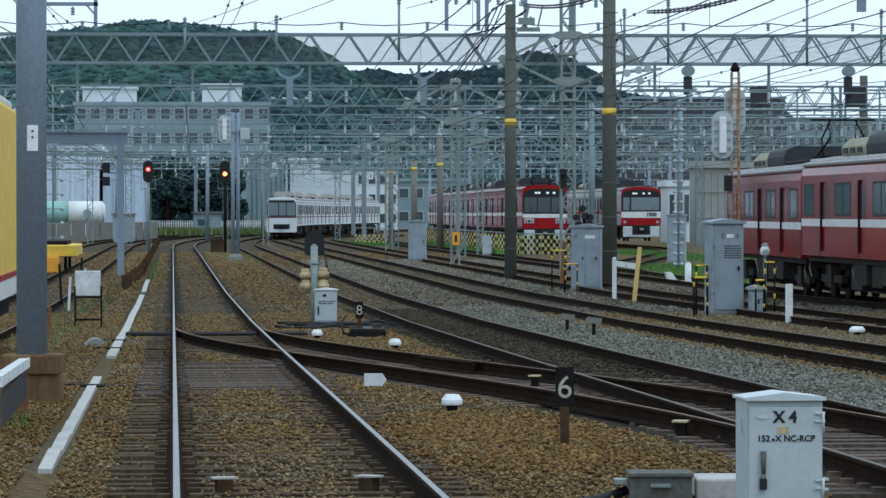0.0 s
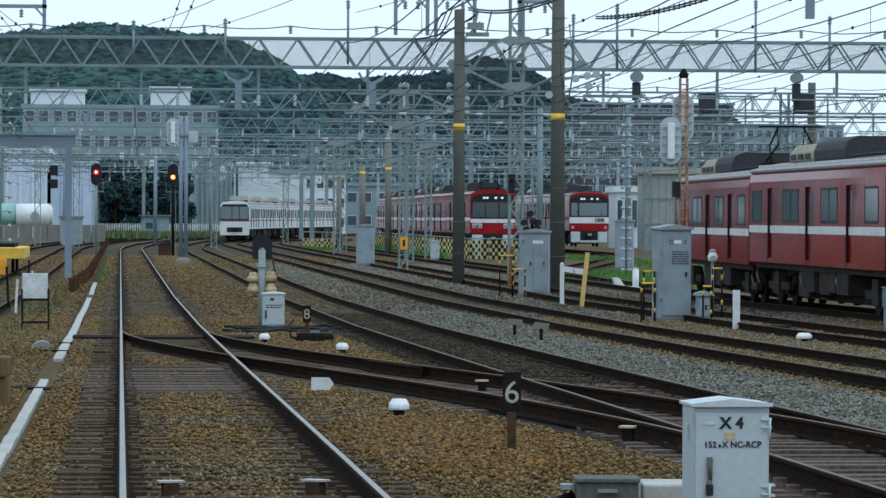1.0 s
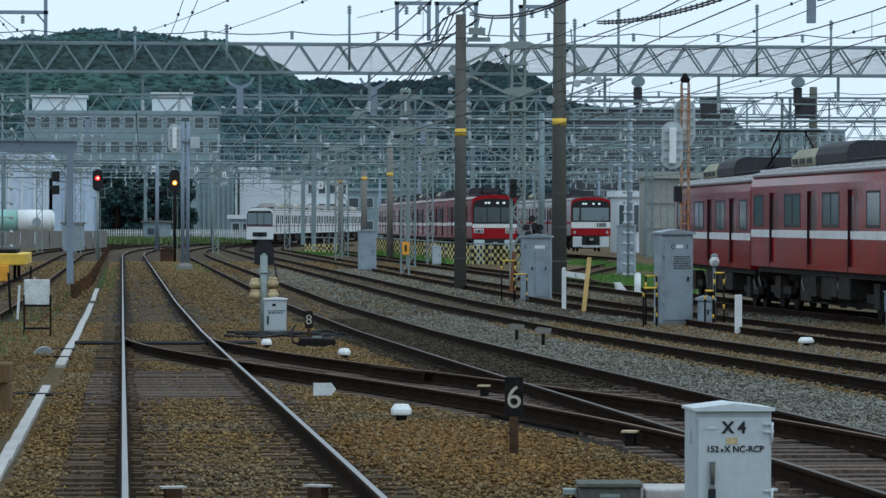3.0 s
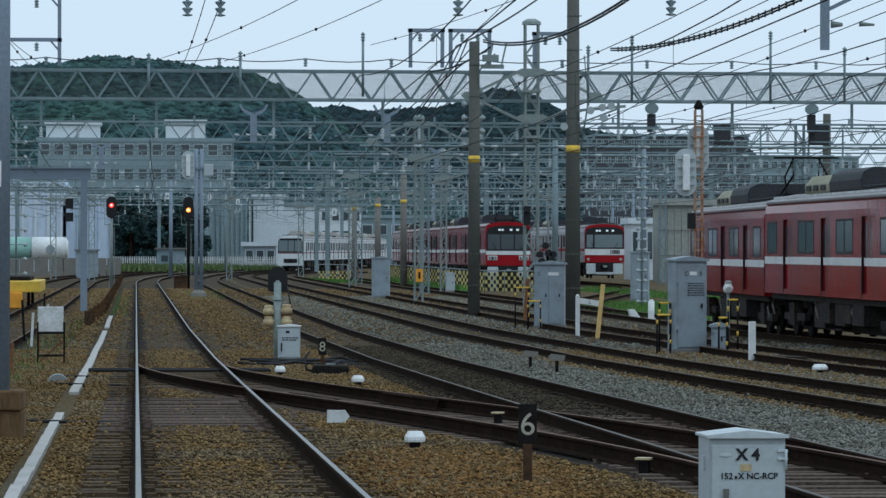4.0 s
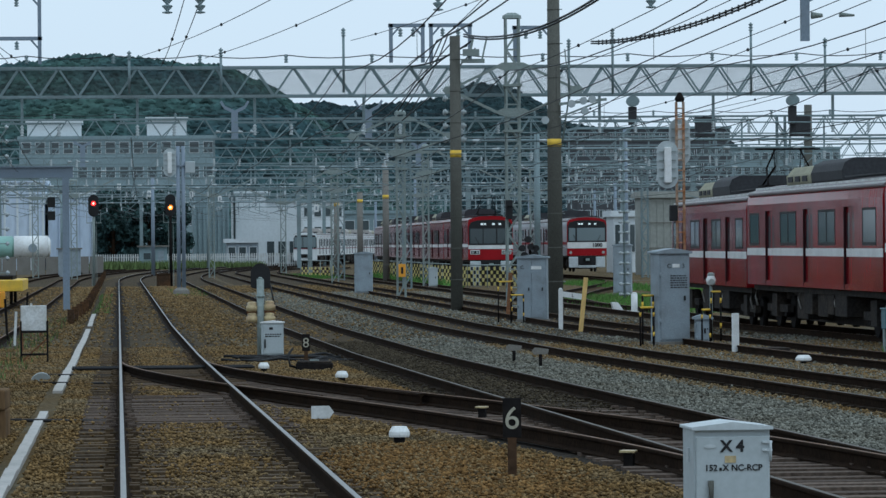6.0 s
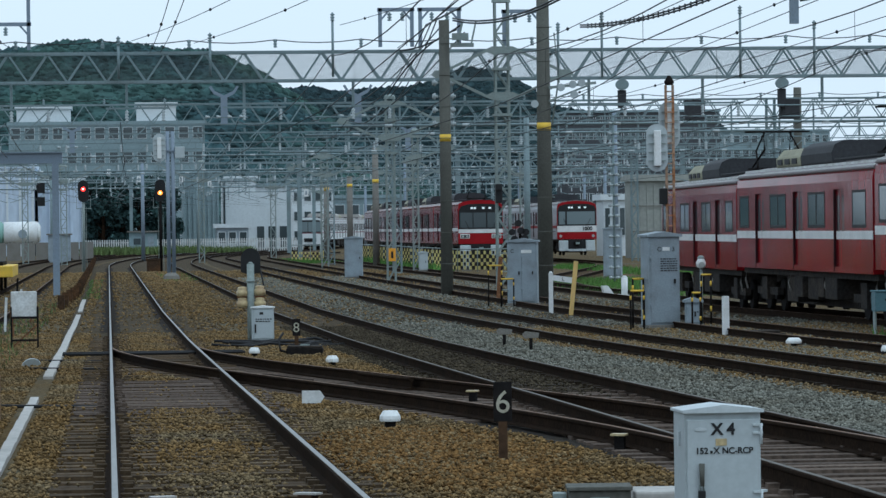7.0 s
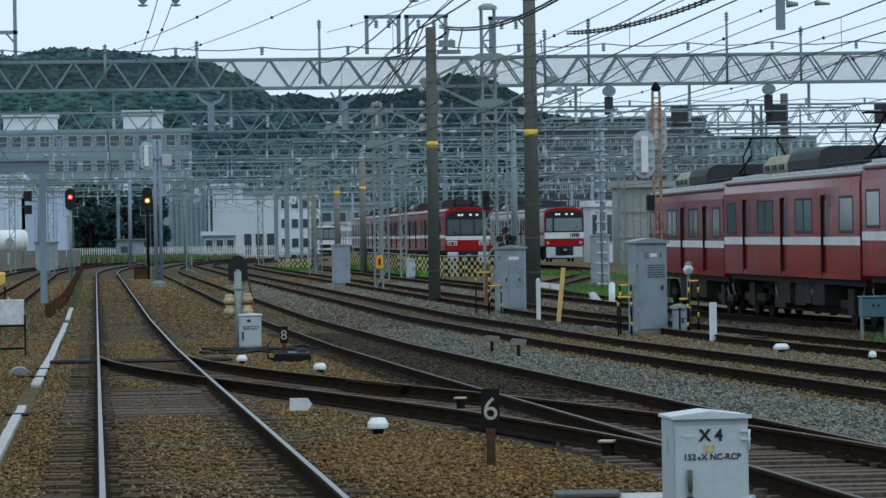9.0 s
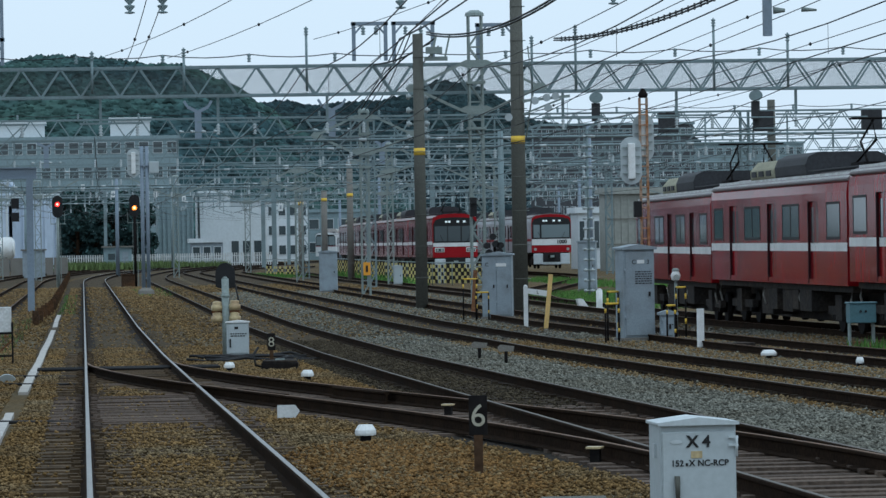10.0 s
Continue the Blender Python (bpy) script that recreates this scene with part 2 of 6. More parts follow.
# ---- geometry helpers ----
class Geo:
    """Vertices and faces of one part."""

    def __init__(self):
        self.v, self.f, self.smooth = [], [], []

    def add(self, verts, faces, smooth=False):
        k = len(self.v)
        self.v += [tuple(p) for p in verts]
        self.f += [tuple(i + k for i in f) for f in faces]
        self.smooth += [smooth] * len(faces)
        return self

    def box(self, x0, x1, y0, y1, z0, z1):
        vs = [(x, y, z) for z in (z0, z1) for y in (y0, y1) for x in (x0, x1)]
        return self.add(vs, [(0, 2, 3, 1), (4, 5, 7, 6), (0, 1, 5, 4), (2, 6, 7, 3), (0, 4, 6, 2), (1, 3, 7, 5)])

    def bar(self, p, q, w, h=None):
        """A square bar from p to q."""
        return self.tube(p, q, w * 0.7071, n=4, turn=math.pi / 4, smooth=False)

    def tube(self, p, q, r, r2=None, n=10, turn=0.0, smooth=True):
        p, q = Vector(p), Vector(q)
        r2 = r if r2 is None else r2
        axis = (q - p).normalized()
        a = axis.orthogonal().normalized() if abs(axis.z) < 0.999 else Vector((1, 0, 0))
        if abs(axis.z) < 0.999:
            a = axis.cross(Vector((0, 0, 1))).normalized()
        b = axis.cross(a)
        ring = [math.cos(turn + 2 * math.pi * i / n) * a + math.sin(turn + 2 * math.pi * i / n) * b for i in range(n)]
        vs = [p + r * e for e in ring] + [q + r2 * e for e in ring]
        self.add(vs, [(i, (i + 1) % n, n + (i + 1) % n, n + i) for i in range(n)], smooth)
        k = len(self.v) - 2 * n
        self.f += [tuple(k + i for i in reversed(range(n))), tuple(k + n + i for i in range(n))]
        self.smooth += [False, False]
        return self

    def extrude_y(self, profile, y0, y1, smooth=False):
        """A closed profile of (x, z) carried from y0 to y1."""
        n = len(profile)
        vs = [(x, y0, z) for x, z in profile] + [(x, y1, z) for x, z in profile]
        fs = [(i, n + i, n + (i + 1) % n, (i + 1) % n) for i in range(n)]
        self.add(vs, fs, smooth)
        return self.add(vs, [tuple(range(n)), tuple(range(2 * n - 1, n - 1, -1))])

    def loft(self, rings, smooth=False):
        """One skin through rings of equally many points, closed at both ends."""
        n = len(rings[0])
        vs = [v for ring in rings for v in ring]
        fs = [(k * n + i, (k + 1) * n + i, (k + 1) * n + (i + 1) % n, k * n + (i + 1) % n) for k in range(len(rings) - 1) for i in range(n)]
        self.add(vs, fs + [tuple(range(n)), tuple(len(vs) - 1 - i for i in range(n))], smooth)
        return self

    def cord(self, pts, r, n=6):
        """One round tube through several points."""
        rings = []
        for i, p in enumerate(pts):
            a, b = Vector(pts[max(i - 1, 0)]), Vector(pts[min(i + 1, len(pts) - 1)])
            d = (b - a).normalized()
            u = d.cross(Vector((0, 0, 1)))
            u = u.normalized() if u.length > 1e-4 else Vector((1, 0, 0))
            w = u.cross(d)
            rings.append([tuple(Vector(p) + r * (math.cos(2 * math.pi * k / n) * u + math.sin(2 * math.pi * k / n) * w)) for k in range(n)])
        return self.loft(rings, True)

    def lathe(self, base, profile, n=14, smooth=True):
        """A profile of (radius, height) turned round a vertical axis."""
        x, y, z = base
        vs = [(x + r * math.cos(2 * math.pi * i / n), y + r * math.sin(2 * math.pi * i / n), z + h) for r, h in profile for i in range(n)]
        fs = [(j * n + i, j * n + (i + 1) % n, (j + 1) * n + (i + 1) % n, (j + 1) * n + i) for j in range(len(profile) - 1) for i in range(n)]
        self.add(vs, fs, smooth)
        k = len(profile) - 1
        return self.add(vs[k * n:], [tuple(range(n))])

    def disc_y(self, x, y, z, rx, rz, depth, n=24, flat=0.0):
        """An upright oval plate that faces along y; flat: half height of its straight sides."""
        ring = []
        for i in range(n):
            t = 2 * math.pi * i / n
            ring.append((x + rx * math.cos(t), z + rz * math.sin(t) + (flat if math.sin(t) > 0 else -flat)))
        return self.extrude_y(ring, y, y + depth)


def part(name, geo, mat, parent=None, label="", bevel=0.0):
    me = bpy.data.meshes.new(name)
    me.from_pydata(geo.v, [], geo.f)
    me.polygons.foreach_set("use_smooth", geo.smooth)
    me.materials.append(M[mat])
    ob = new(name, me)
    if parent is not None:
        ob.parent = parent
    if label:
        ob["label"] = label
    if bevel:
        mod = ob.modifiers.new("bevel", "BEVEL")
        mod.width, mod.segments, mod.limit_method = bevel, 2, "ANGLE"
    return ob


def thing(name, label, category, m=None, group="", kind=""):
    ob = tagged(new(name), label, category, group, kind)
    ob.empty_display_size = 0.2
    if m is not None:
        ob.matrix_basis = m
    return ob


def text_part(name, words, size, mat, parent, m, depth=0.002, label="", bold=0.0):
    cu = bpy.data.curves.new(name, "FONT")
    cu.body, cu.size, cu.align_x, cu.align_y, cu.extrude, cu.offset = words, size, "CENTER", "CENTER", depth, bold
    tmp = bpy.data.objects.new(name, cu)
    scene.collection.objects.link(tmp)
    me = bpy.data.meshes.new_from_object(tmp.evaluated_get(bpy.context.evaluated_depsgraph_get()))
    bpy.data.objects.remove(tmp)
    me.materials.clear()
    me.materials.append(M[mat])
    ob = new(name, me)
    ob.parent, ob.matrix_basis = parent, m
    if label:
        ob["label"] = label
    return ob


# ---- the lie of the land ----
LEVEL_Y = (-200, 0, 25.4, 36.9, 54.3, 73.6, 108.9, 173, 252, 400, 5000)
LEVEL_Z = (1.1, 1.1, 0.865, 0.748, 0.569, 0.39, 0.195, 0.13, 0.05, 0.0, 0.0)


def railtop(y):
    return float(np.interp(y, LEVEL_Y, LEVEL_Z))


BED = 0.19


def ground(y):
    return railtop(y) - BED


CURVE_Y, CURVE_X, BEND = 330.0, 528.7, radians(8.5)


def along(off, s):
    """Place and heading at s metres on the track that runs off metres beside the first one: straight, then a right-hand bend."""
    start, centre, bend = (266.0, 1430.0, 0.5) if off < 6.5 else (CURVE_Y, CURVE_X, BEND)
    if s <= start:
        return off, s, 0.0
    r = centre - off
    a = min(bend, (s - start) / r)
    rest = max(0.0, s - start - r * bend)
    return centre - r * math.cos(a) + rest * math.sin(a), start + r * math.sin(a) + rest * math.cos(a), -a


def build_ground():
    xs = np.concatenate([[-2500, -800, -300, -120, -60, -30], np.arange(-20, 46, 2.0), [60, 90, 140, 300, 800, 2500]])
    ys = np.concatenate([[-300, -100, -20], np.arange(0, 140, 2.0), np.arange(140, 480, 10.0), [520, 600, 800, 1200, 2000, 4800]])
    g = Geo()
    nx = len(xs)
    g.v = [(float(x), float(y), ground(y)) for y in ys for x in xs]
    g.f = [(j * nx + i, j * nx + i + 1, (j + 1) * nx + i + 1, (j + 1) * nx + i) for j in range(len(ys) - 1) for i in range(nx - 1)]
    g.smooth = [True] * len(g.f)
    tagged(part("ground", g, "ground"), "brown and grey railway ballast ground across the yard", "ground", kind="structure")


build_ground()

RAIL_SIDE = [(-0.065, -0.15), (0.065, -0.15), (0.065, -0.138), (0.01, -0.12), (0.01, -0.04), (0.034, -0.028), (0.034, -0.01), (0.028, -0.002), (-0.028, -0.002),
             (-0.034, -0.01), (-0.034, -0.028), (-0.01, -0.04), (-0.01, -0.12), (-0.065, -0.138)]
RAIL_HEAD = [(-0.021, -0.006), (0.021, -0.006), (0.019, 0.0), (-0.019, 0.0)]


def sweep(geo, profile, path, drop=0.0):
    """Carry a profile along a path of (x, y) that follows the rail level."""
    n, k = len(profile), len(geo.v)
    for i, (x, y) in enumerate(path):
        a, b = path[max(i - 1, 0)], path[min(i + 1, len(path) - 1)]
        dx, dy = b[0] - a[0], b[1] - a[1]
        q = math.hypot(dx, dy)
        for u, w in profile:
            geo.v.append((x + u * dy / q, y - u * dx / q, railtop(y) + w - drop))
    for i in range(len(path) - 1):
        for j in range(n):
            geo.f.append((k + i * n + j, k + i * n + (j + 1) % n, k + (i + 1) * n + (j + 1) % n, k + (i + 1) * n + j))
            geo.smooth.append(False)
    geo.f += [tuple(k + j for j in reversed(range(n))), tuple(k + (len(path) - 1) * n + j for j in range(n))]
    geo.smooth += [False, False]
    return geo


def rail(parent, path, head="railhead", drop=0.0):
    r = part("rail", sweep(Geo(), RAIL_SIDE, path, drop), "railside", parent)
    part("running_surface", sweep(Geo(), RAIL_HEAD, path, drop), head, r, "worn shiny rail top" if head == "railhead" else "brown rusty rail top")


SLEEPER = Geo().box(-1.2, 1.2, -0.11, 0.11, -0.14, 0.0)
for sx in (-0.75, 0.75):
    for e in (-0.1, 0.1):
        SLEEPER.box(sx + e - 0.04, sx + e + 0.04, -0.06, 0.06, 0.0, 0.035)


def build_track(off, y0, y1, near, label, head="railhead", pitch=0.56, pale=(0, 0), wood="sleeper"):
    tr = thing("railway_track", label, "railway track", kind="structure")
    steps = [y0 + i * 6.0 for i in range(int((min(y1, CURVE_Y) - y0) / 6) + 1)] + [CURVE_Y + i * 8.0 for i in range(max(0, int((y1 - CURVE_Y) / 8)))]
    for side in (-0.75, 0.75):
        rail(tr, [along(off + side, s)[:2] for s in steps], head)
    bed = Geo()
    cut = max(y0, near - 2)
    for s in [cut] + [v for v in steps if v > cut + 1]:
        for u, drop in ((-2.3, BED + 0.02), (-1.35, 0.156), (1.35, 0.156), (2.3, BED + 0.02)):
            x, y, a = along(off + u, s)
            bed.v.append((x, y, railtop(y) - drop))
    for k in range(len(bed.v) // 4 - 1):
        for j in range(3):
            bed.f.append((4 * k + j, 4 * k + j + 1, 4 * k + j + 5, 4 * k + j + 4))
            bed.smooth.append(False)
    part("ballast_bed", bed, "trackbed", tr)
    s = y0 + 0.2
    tmpl = {}
    while s < y1 - 2:
        x, y, a = along(off, s)
        z = railtop(y) - 0.15
        if s < near:
            kind = "timber" if pale[0] < s < pale[1] else wood
            if kind not in tmpl:
                ob = tmpl[kind] = part("sleeper", SLEEPER, kind, tr)
            else:
                ob = new("sleeper", tmpl[kind].data)
                ob.parent = tr
            ob.matrix_basis = pose(x + random.uniform(-0.03, 0.03), y, z + random.uniform(-0.012, 0.006), 0, 0, math.degrees(a) + random.uniform(-0.6, 0.6))
        else:
            break
        s += pitch
    return tr


# ---- tracks ----
build_track(0.0, -4, 520, 84, "straight railway track on brown ballast with polished rails", pale=(41, 53))
build_track(4.5, 8, 520, 84, "railway track on ballast joined by a crossover", "raildull", pale=(0, 46), wood="oldsleeper")
build_track(8.7, 20, 700, 90, "railway track on grey ballast, bending away in the distance", "raildull", wood="oldsleeper")
build_track(12.5, 40, 420, 60, "rust-brown siding track on ballast", "railrust", wood="oldsleeper")
build_track(16.9, 50, 420, 60, "siding track under the parked red train", "railrust")
build_track(22.3, 232, 420, 232, "depot track under a parked red train", "railrust")
build_track(32.0, 262, 420, 262, "depot track leading to a parked train", "railrust")
build_track(-4.4, 46, 420, 46, "siding track beside the pale sheds", "railrust")
build_track(-8.0, 90, 420, 90, "outer siding track beside the pale sheds", "railrust")


def cross_x(y):
    u = min(1.0, max(0.0, (70.0 - y) / 44.0))
    return 4.5 * u * u * (3 - 2 * u)


def build_crossover():
    t = thing("crossover_track", "curved crossover rails linking two tracks on dark timbers", "railway turnout", kind="structure")
    ys = [28.0 + i * 1.5 for i in range(29)]
    for side in (-0.75, 0.75):
        rail(t, [(cross_x(y) + side, y) for y in ys], "railrust", 0.003)
    for side in (-0.69, 0.69):
        part("guard_rail", sweep(Geo(), RAIL_SIDE, [(cross_x(y) + side * 0.9, y) for y in ys if 46 < y < 52], 0.004), "railside", t)
    beam = None
    y = 26.3
    while y < 72:
        x = cross_x(y)
        if x < 0.6 or x > 3.7:
            y += 0.56
            continue
        if beam is None:
            beam = ob = part("timber", Geo().box(-1.3, 1.3, -0.11, 0.11, -0.14, 0.0), "timber", t)
        else:
            ob = new("timber", beam.data)
            ob.parent = t
        ob.matrix_basis = pose(x, y, railtop(y) - 0.158, 0, 0, random.uniform(-0.5, 0.5))
        y += 0.56
    # switch blades' throw rods
    for yy, xx in ((68.5, 0.0), (67.6, 0.0)):
        part("throw_rod", Geo().tube((xx - 1.6, yy, railtop(yy) - 0.1), (xx + 1.6, yy, railtop(yy) - 0.1), 0.025, n=8), "black", t)


build_crossover()


# ---- trains ----
def car_profile(w):
    pts = [(-w, 1.14), (w, 1.14), (w, 3.3), (w - 0.03, 3.5), (w - 0.12, 3.62), (w - 0.35, 3.72), (w - 0.8, 3.8), (0, 3.83)]
    return pts + [(-x, z) for x, z in reversed(pts[2:-1])]


ROOF = [(1.40, 3.56), (1.31, 3.66), (1.06, 3.75), (0.6, 3.84), (0, 3.87), (-0.6, 3.84), (-1.06, 3.75), (-1.31, 3.66), (-1.40, 3.56), (-1.2, 3.5), (1.2, 3.5)]


def bogie(parent, y, name="bogie"):
    b = part(name, Geo().box(-1.05, -0.9, y - 1.5, y + 1.5, 0.42, 0.62).box(0.9, 1.05, y - 1.5, y + 1.5, 0.42, 0.62).box(-1.0, 1.0, y - 0.2, y + 0.2, 0.4, 0.75)
             .box(-1.12, -0.88, y - 0.35, y + 0.35, 0.3, 0.9).box(0.88, 1.12, y - 0.35, y + 0.35, 0.3, 0.9), "underframe", parent)
    for dy in (-1.05, 1.05):
        for sx in (-1, 1):
            g = Geo().tube((sx * 0.70, y + dy, 0.43), (sx * 0.83, y + dy, 0.43), 0.43, n=20)
            g.tube((sx * 0.83, y + dy, 0.43), (sx * 1.02, y + dy, 0.43), 0.14, n=12)
            part("wheel", g, "dark", b)


def train_car(label, body, roof, bands, doors, windows, length=18.0, ends=True, kit="roofdark", panto=False, front=None, door_mat=None, group=""):
    """A car along y from 0 (its near end) to length, standing on rails at z = 0. doors: centres; windows: spans."""
    car = thing("train_car", label, "train car", group=group)
    edges = [(c - 0.62, c + 0.62) for c in doors]
    stations = [(0.12, 1.40)]
    for a, b in edges:
        stations += [(a - 0.004, 1.40), (a, 1.335), (b, 1.335), (b + 0.004, 1.40)]
    stations.append((length - 0.12, 1.40))
    g = Geo().loft([[(x, y, z) for x, z in car_profile(w)] for y, w in stations])
    part("body", g, body, car)
    part("roof", Geo().extrude_y(ROOF, 0.13, length - 0.13, True), roof, car, "curved roof" if roof == "red" else "dull weathered roof")
    for s in (-1, 1):
        # white strip stands in for the sky's reflection along the curved roof edge
        part("roof_edge", Geo().box(min(s * 1.27, s * 1.34), max(s * 1.27, s * 1.34), 0.15, length - 0.15, 3.585, 3.665), "bandwhite", car, "white strip painted as sky sheen along the roof edge")
        # gutter coloured pale to show the same reflected sky
        part("rain_gutter", Geo().box(min(s * 1.13, s * 1.18), max(s * 1.13, s * 1.18), 0.2, length - 0.2, 3.69, 3.765), "whitedirty", car, "rain gutter, pale with painted sky sheen")
    half = [(1.401, 3.12), (1.401, 3.3), (1.371, 3.5), (1.281, 3.62), (1.051, 3.721)]
    part("cornice", Geo().extrude_y(half + [(-x, z) for x, z in reversed(half)], 0.125, length - 0.125), body, car)
    part("sill_panel", Geo().box(-1.401, 1.401, 0.125, length - 0.125, 1.135, 1.27), body, car)
    for z0, z1, mat in bands:
        y = 0.12
        for a, b in edges + [(length - 0.12, None)]:
            for s in (-1, 1):
                x0, x1 = sorted((s * 1.385, s * 1.406))
                part("side_band", Geo().box(x0, x1, y, a - 0.004, z0, z1), mat, car)
            y = (b or 0) + 0.004
    for s in (-1, 1):
        for a, b in windows:
            x0, x1 = sorted((s * 1.39, s * 1.408))
            fr = Geo().box(x0, x1, a, b, 2.2, 2.27).box(x0, x1, a, b, 3.02, 3.08).box(x0, x1, a, a + 0.06, 2.27, 3.02).box(x0, x1, b - 0.06, b, 2.27, 3.02)
            if b - a > 2:
                fr.box(x0, x1, (a + b) / 2 - 0.05, (a + b) / 2 + 0.05, 2.27, 3.02)
            w = part("window", fr, "black", car)
            x0, x1 = sorted((s * 1.39, s * 1.402))
            part("pane", Geo().box(x0, x1, a + 0.06, b - 0.06, 2.27, 3.02), "glass", w)
        for c in doors:
            x0, x1 = sorted((s * 1.33, s * 1.404))
            # black strip on one side only, painting the shade of the door recess
            part('door_seal', Geo().box(x0, x1, c + 0.56, c + 0.64, 1.16, 3.12), 'rubber', car, 'dark strip painted as shade in the door recess')
            for k in (-1, 1):
                x0, x1 = sorted((s * 1.335, s * 1.35))
                lo, hi = sorted((c + k * 0.015, c + k * 0.6))
                d = part("door", Geo().box(x0, x1, lo, hi, 1.16, 3.1), door_mat or body, car)
                x0, x1 = sorted((s * 1.345, s * 1.356))
                part("pane", Geo().box(x0, x1, lo + 0.13, hi - 0.13, 2.12, 2.98), "glass", d)
                part("door_band", Geo().box(min(s * 1.345, s * 1.354), max(s * 1.345, s * 1.354), lo, hi, bands[0][0], bands[0][1]), bands[0][2], d)
    part("underframe", Geo().box(-1.25, 1.25, 0.3, length - 0.3, 0.98, 1.135), "underframe", car)
    for y in (0.5, length * 0.36, length * 0.62, length - 0.5):
        for s in (-1, 1):
            part("hose", Geo().cord([(s * 1.22, y, 1.1), (s * 1.25, y + 0.03, 0.8), (s * 1.2, y, 0.55)], 0.025), "slab", car, "pale hanging hose")
    # added dark box that closes the see-through gap, standing in for underside shade
    part("equipment_trough", Geo().box(-0.5, 0.5, 0.8, length - 0.8, 0.2, 0.98), "underframe", car)
    for y in (2.6, length - 2.6):
        bogie(car, y)
    rng = random.Random(5)
    y = 5.0
    while y < length - 6:
        q = rng.uniform(0.7, 1.9)
        for s in (-1, 1):
            x0, x1 = sorted((s * 0.55, s * rng.uniform(1.15, 1.3)))
            part("equipment_box", Geo().box(x0, x1, y, y + q, rng.uniform(0.3, 0.5), 0.98), "underframe", car, bevel=0.02)
        y += q + rng.uniform(0.15, 0.4)
    for y in ((-0.25, length - 0.13) if ends else (length - 0.13,)):
        part("gangway", Geo().box(-0.75, 0.75, y, y + 0.38, 1.2, 3.3), "rubber", car, "black rubber gangway")
    if kit:
        prof = [(-0.98, 3.78), (0.98, 3.78), (1.0, 4.05), (0.92, 4.25), (0.7, 4.36), (-0.7, 4.36), (-0.92, 4.25), (-1.0, 4.05)]
        part("air_conditioner", Geo().extrude_y(prof, length * 0.38, length * 0.6), kit, car, "rounded rooftop air conditioner", bevel=0.05)
        prof = [(-0.98, 3.78), (0.98, 3.78), (1.0, 4.02), (0.8, 4.26), (-0.8, 4.26), (-1.0, 4.02)]
        vent = part("vent_box", Geo().extrude_y(prof, length * 0.605, length * 0.79), "roofkit", car, "grey-green roof box", bevel=0.05)
        for k in range(3):
            part("louvre", Geo().box(-1.02, -0.97, length * 0.63 + k * 1.0, length * 0.63 + k * 1.0 + 0.6, 3.86, 4.0), "roofdark", vent)
        for s in (-0.5, 0.5):
            part("roof_conduit", Geo().tube((s, 1, 3.92), (s, length * 0.37, 3.92), 0.03, n=6), "roofdark", car)
        part("roof_walkway", Geo().box(-1.0, -0.7, 0.5, length * 0.36, 3.86, 3.9), "roofdark", car, "dark roof walkway")
        for k in range(5):
            part("roof_insulator", Geo().lathe((0.9, 1.5 + k * 0.8, 3.78), [(0.05, 0), (0.09, 0.04), (0.05, 0.08), (0.09, 0.12), (0.04, 0.16)], 8), "roofdark", car)
    if panto:
        y = 2.3
        p = part("pantograph", Geo().box(-0.7, 0.7, y - 0.7, y + 0.7, 3.95, 4.0), "dark", car)
        for s in (-1, 1):
            arms = Geo()
            arms.cord([(s * 0.6, y - 0.6, 4.0), (s * 0.45, y + 0.85, 4.5), (s * 0.35, y - 0.1, 5.0)], 0.028)
            part("folding_arm", arms, "dark", p)
            arms = Geo()
            arms.cord([(s * 0.6, y + 0.6, 4.0), (s * 0.45, y - 0.85, 4.5), (s * 0.35, y + 0.1, 5.0)], 0.028)
            part("folding_arm", arms, "dark", p)
        part("contact_strip", Geo().tube((-0.85, y - 0.15, 5.02), (0.85, y - 0.15, 5.02), 0.025, n=6).tube((-0.85, y + 0.15, 5.02), (0.85, y + 0.15, 5.02), 0.025, n=6), "dark", p)
    return car


def place_on(off, s, dz=0.0):
    x, y, a = along(off, s)
    return pose(x, y, railtop(y) + dz, 0, 0, math.degrees(a))


RED_W = [(0.85, 2.4), (5.6, 7.75), (10.65, 12.9), (16.0, 17.45)]
RED_D = [3.95, 9.1, 14.45]
RED_BANDS = [(1.93, 2.13, "bandwhite")]
red_label = "crimson train car with a white band, parked on a siding"
near_car = train_car(red_label, "red", "roofgrey", RED_BANDS, RED_D, RED_W, panto=True, group="parked red train")
for piece in near_car.children_recursive:  # a low-built car, 3.6 m to the roof
    for v in piece.data.vertices:
        v.co.z *= 0.94
near_car.matrix_basis = pose(16.9, 62.9, railtop(72))
mid_car = copy_thing(near_car, pose(16.9, 80.9, railtop(90)))
end_car = copy_thing(near_car, pose(16.92, 98.9, railtop(108), 0, 0, -2.0))


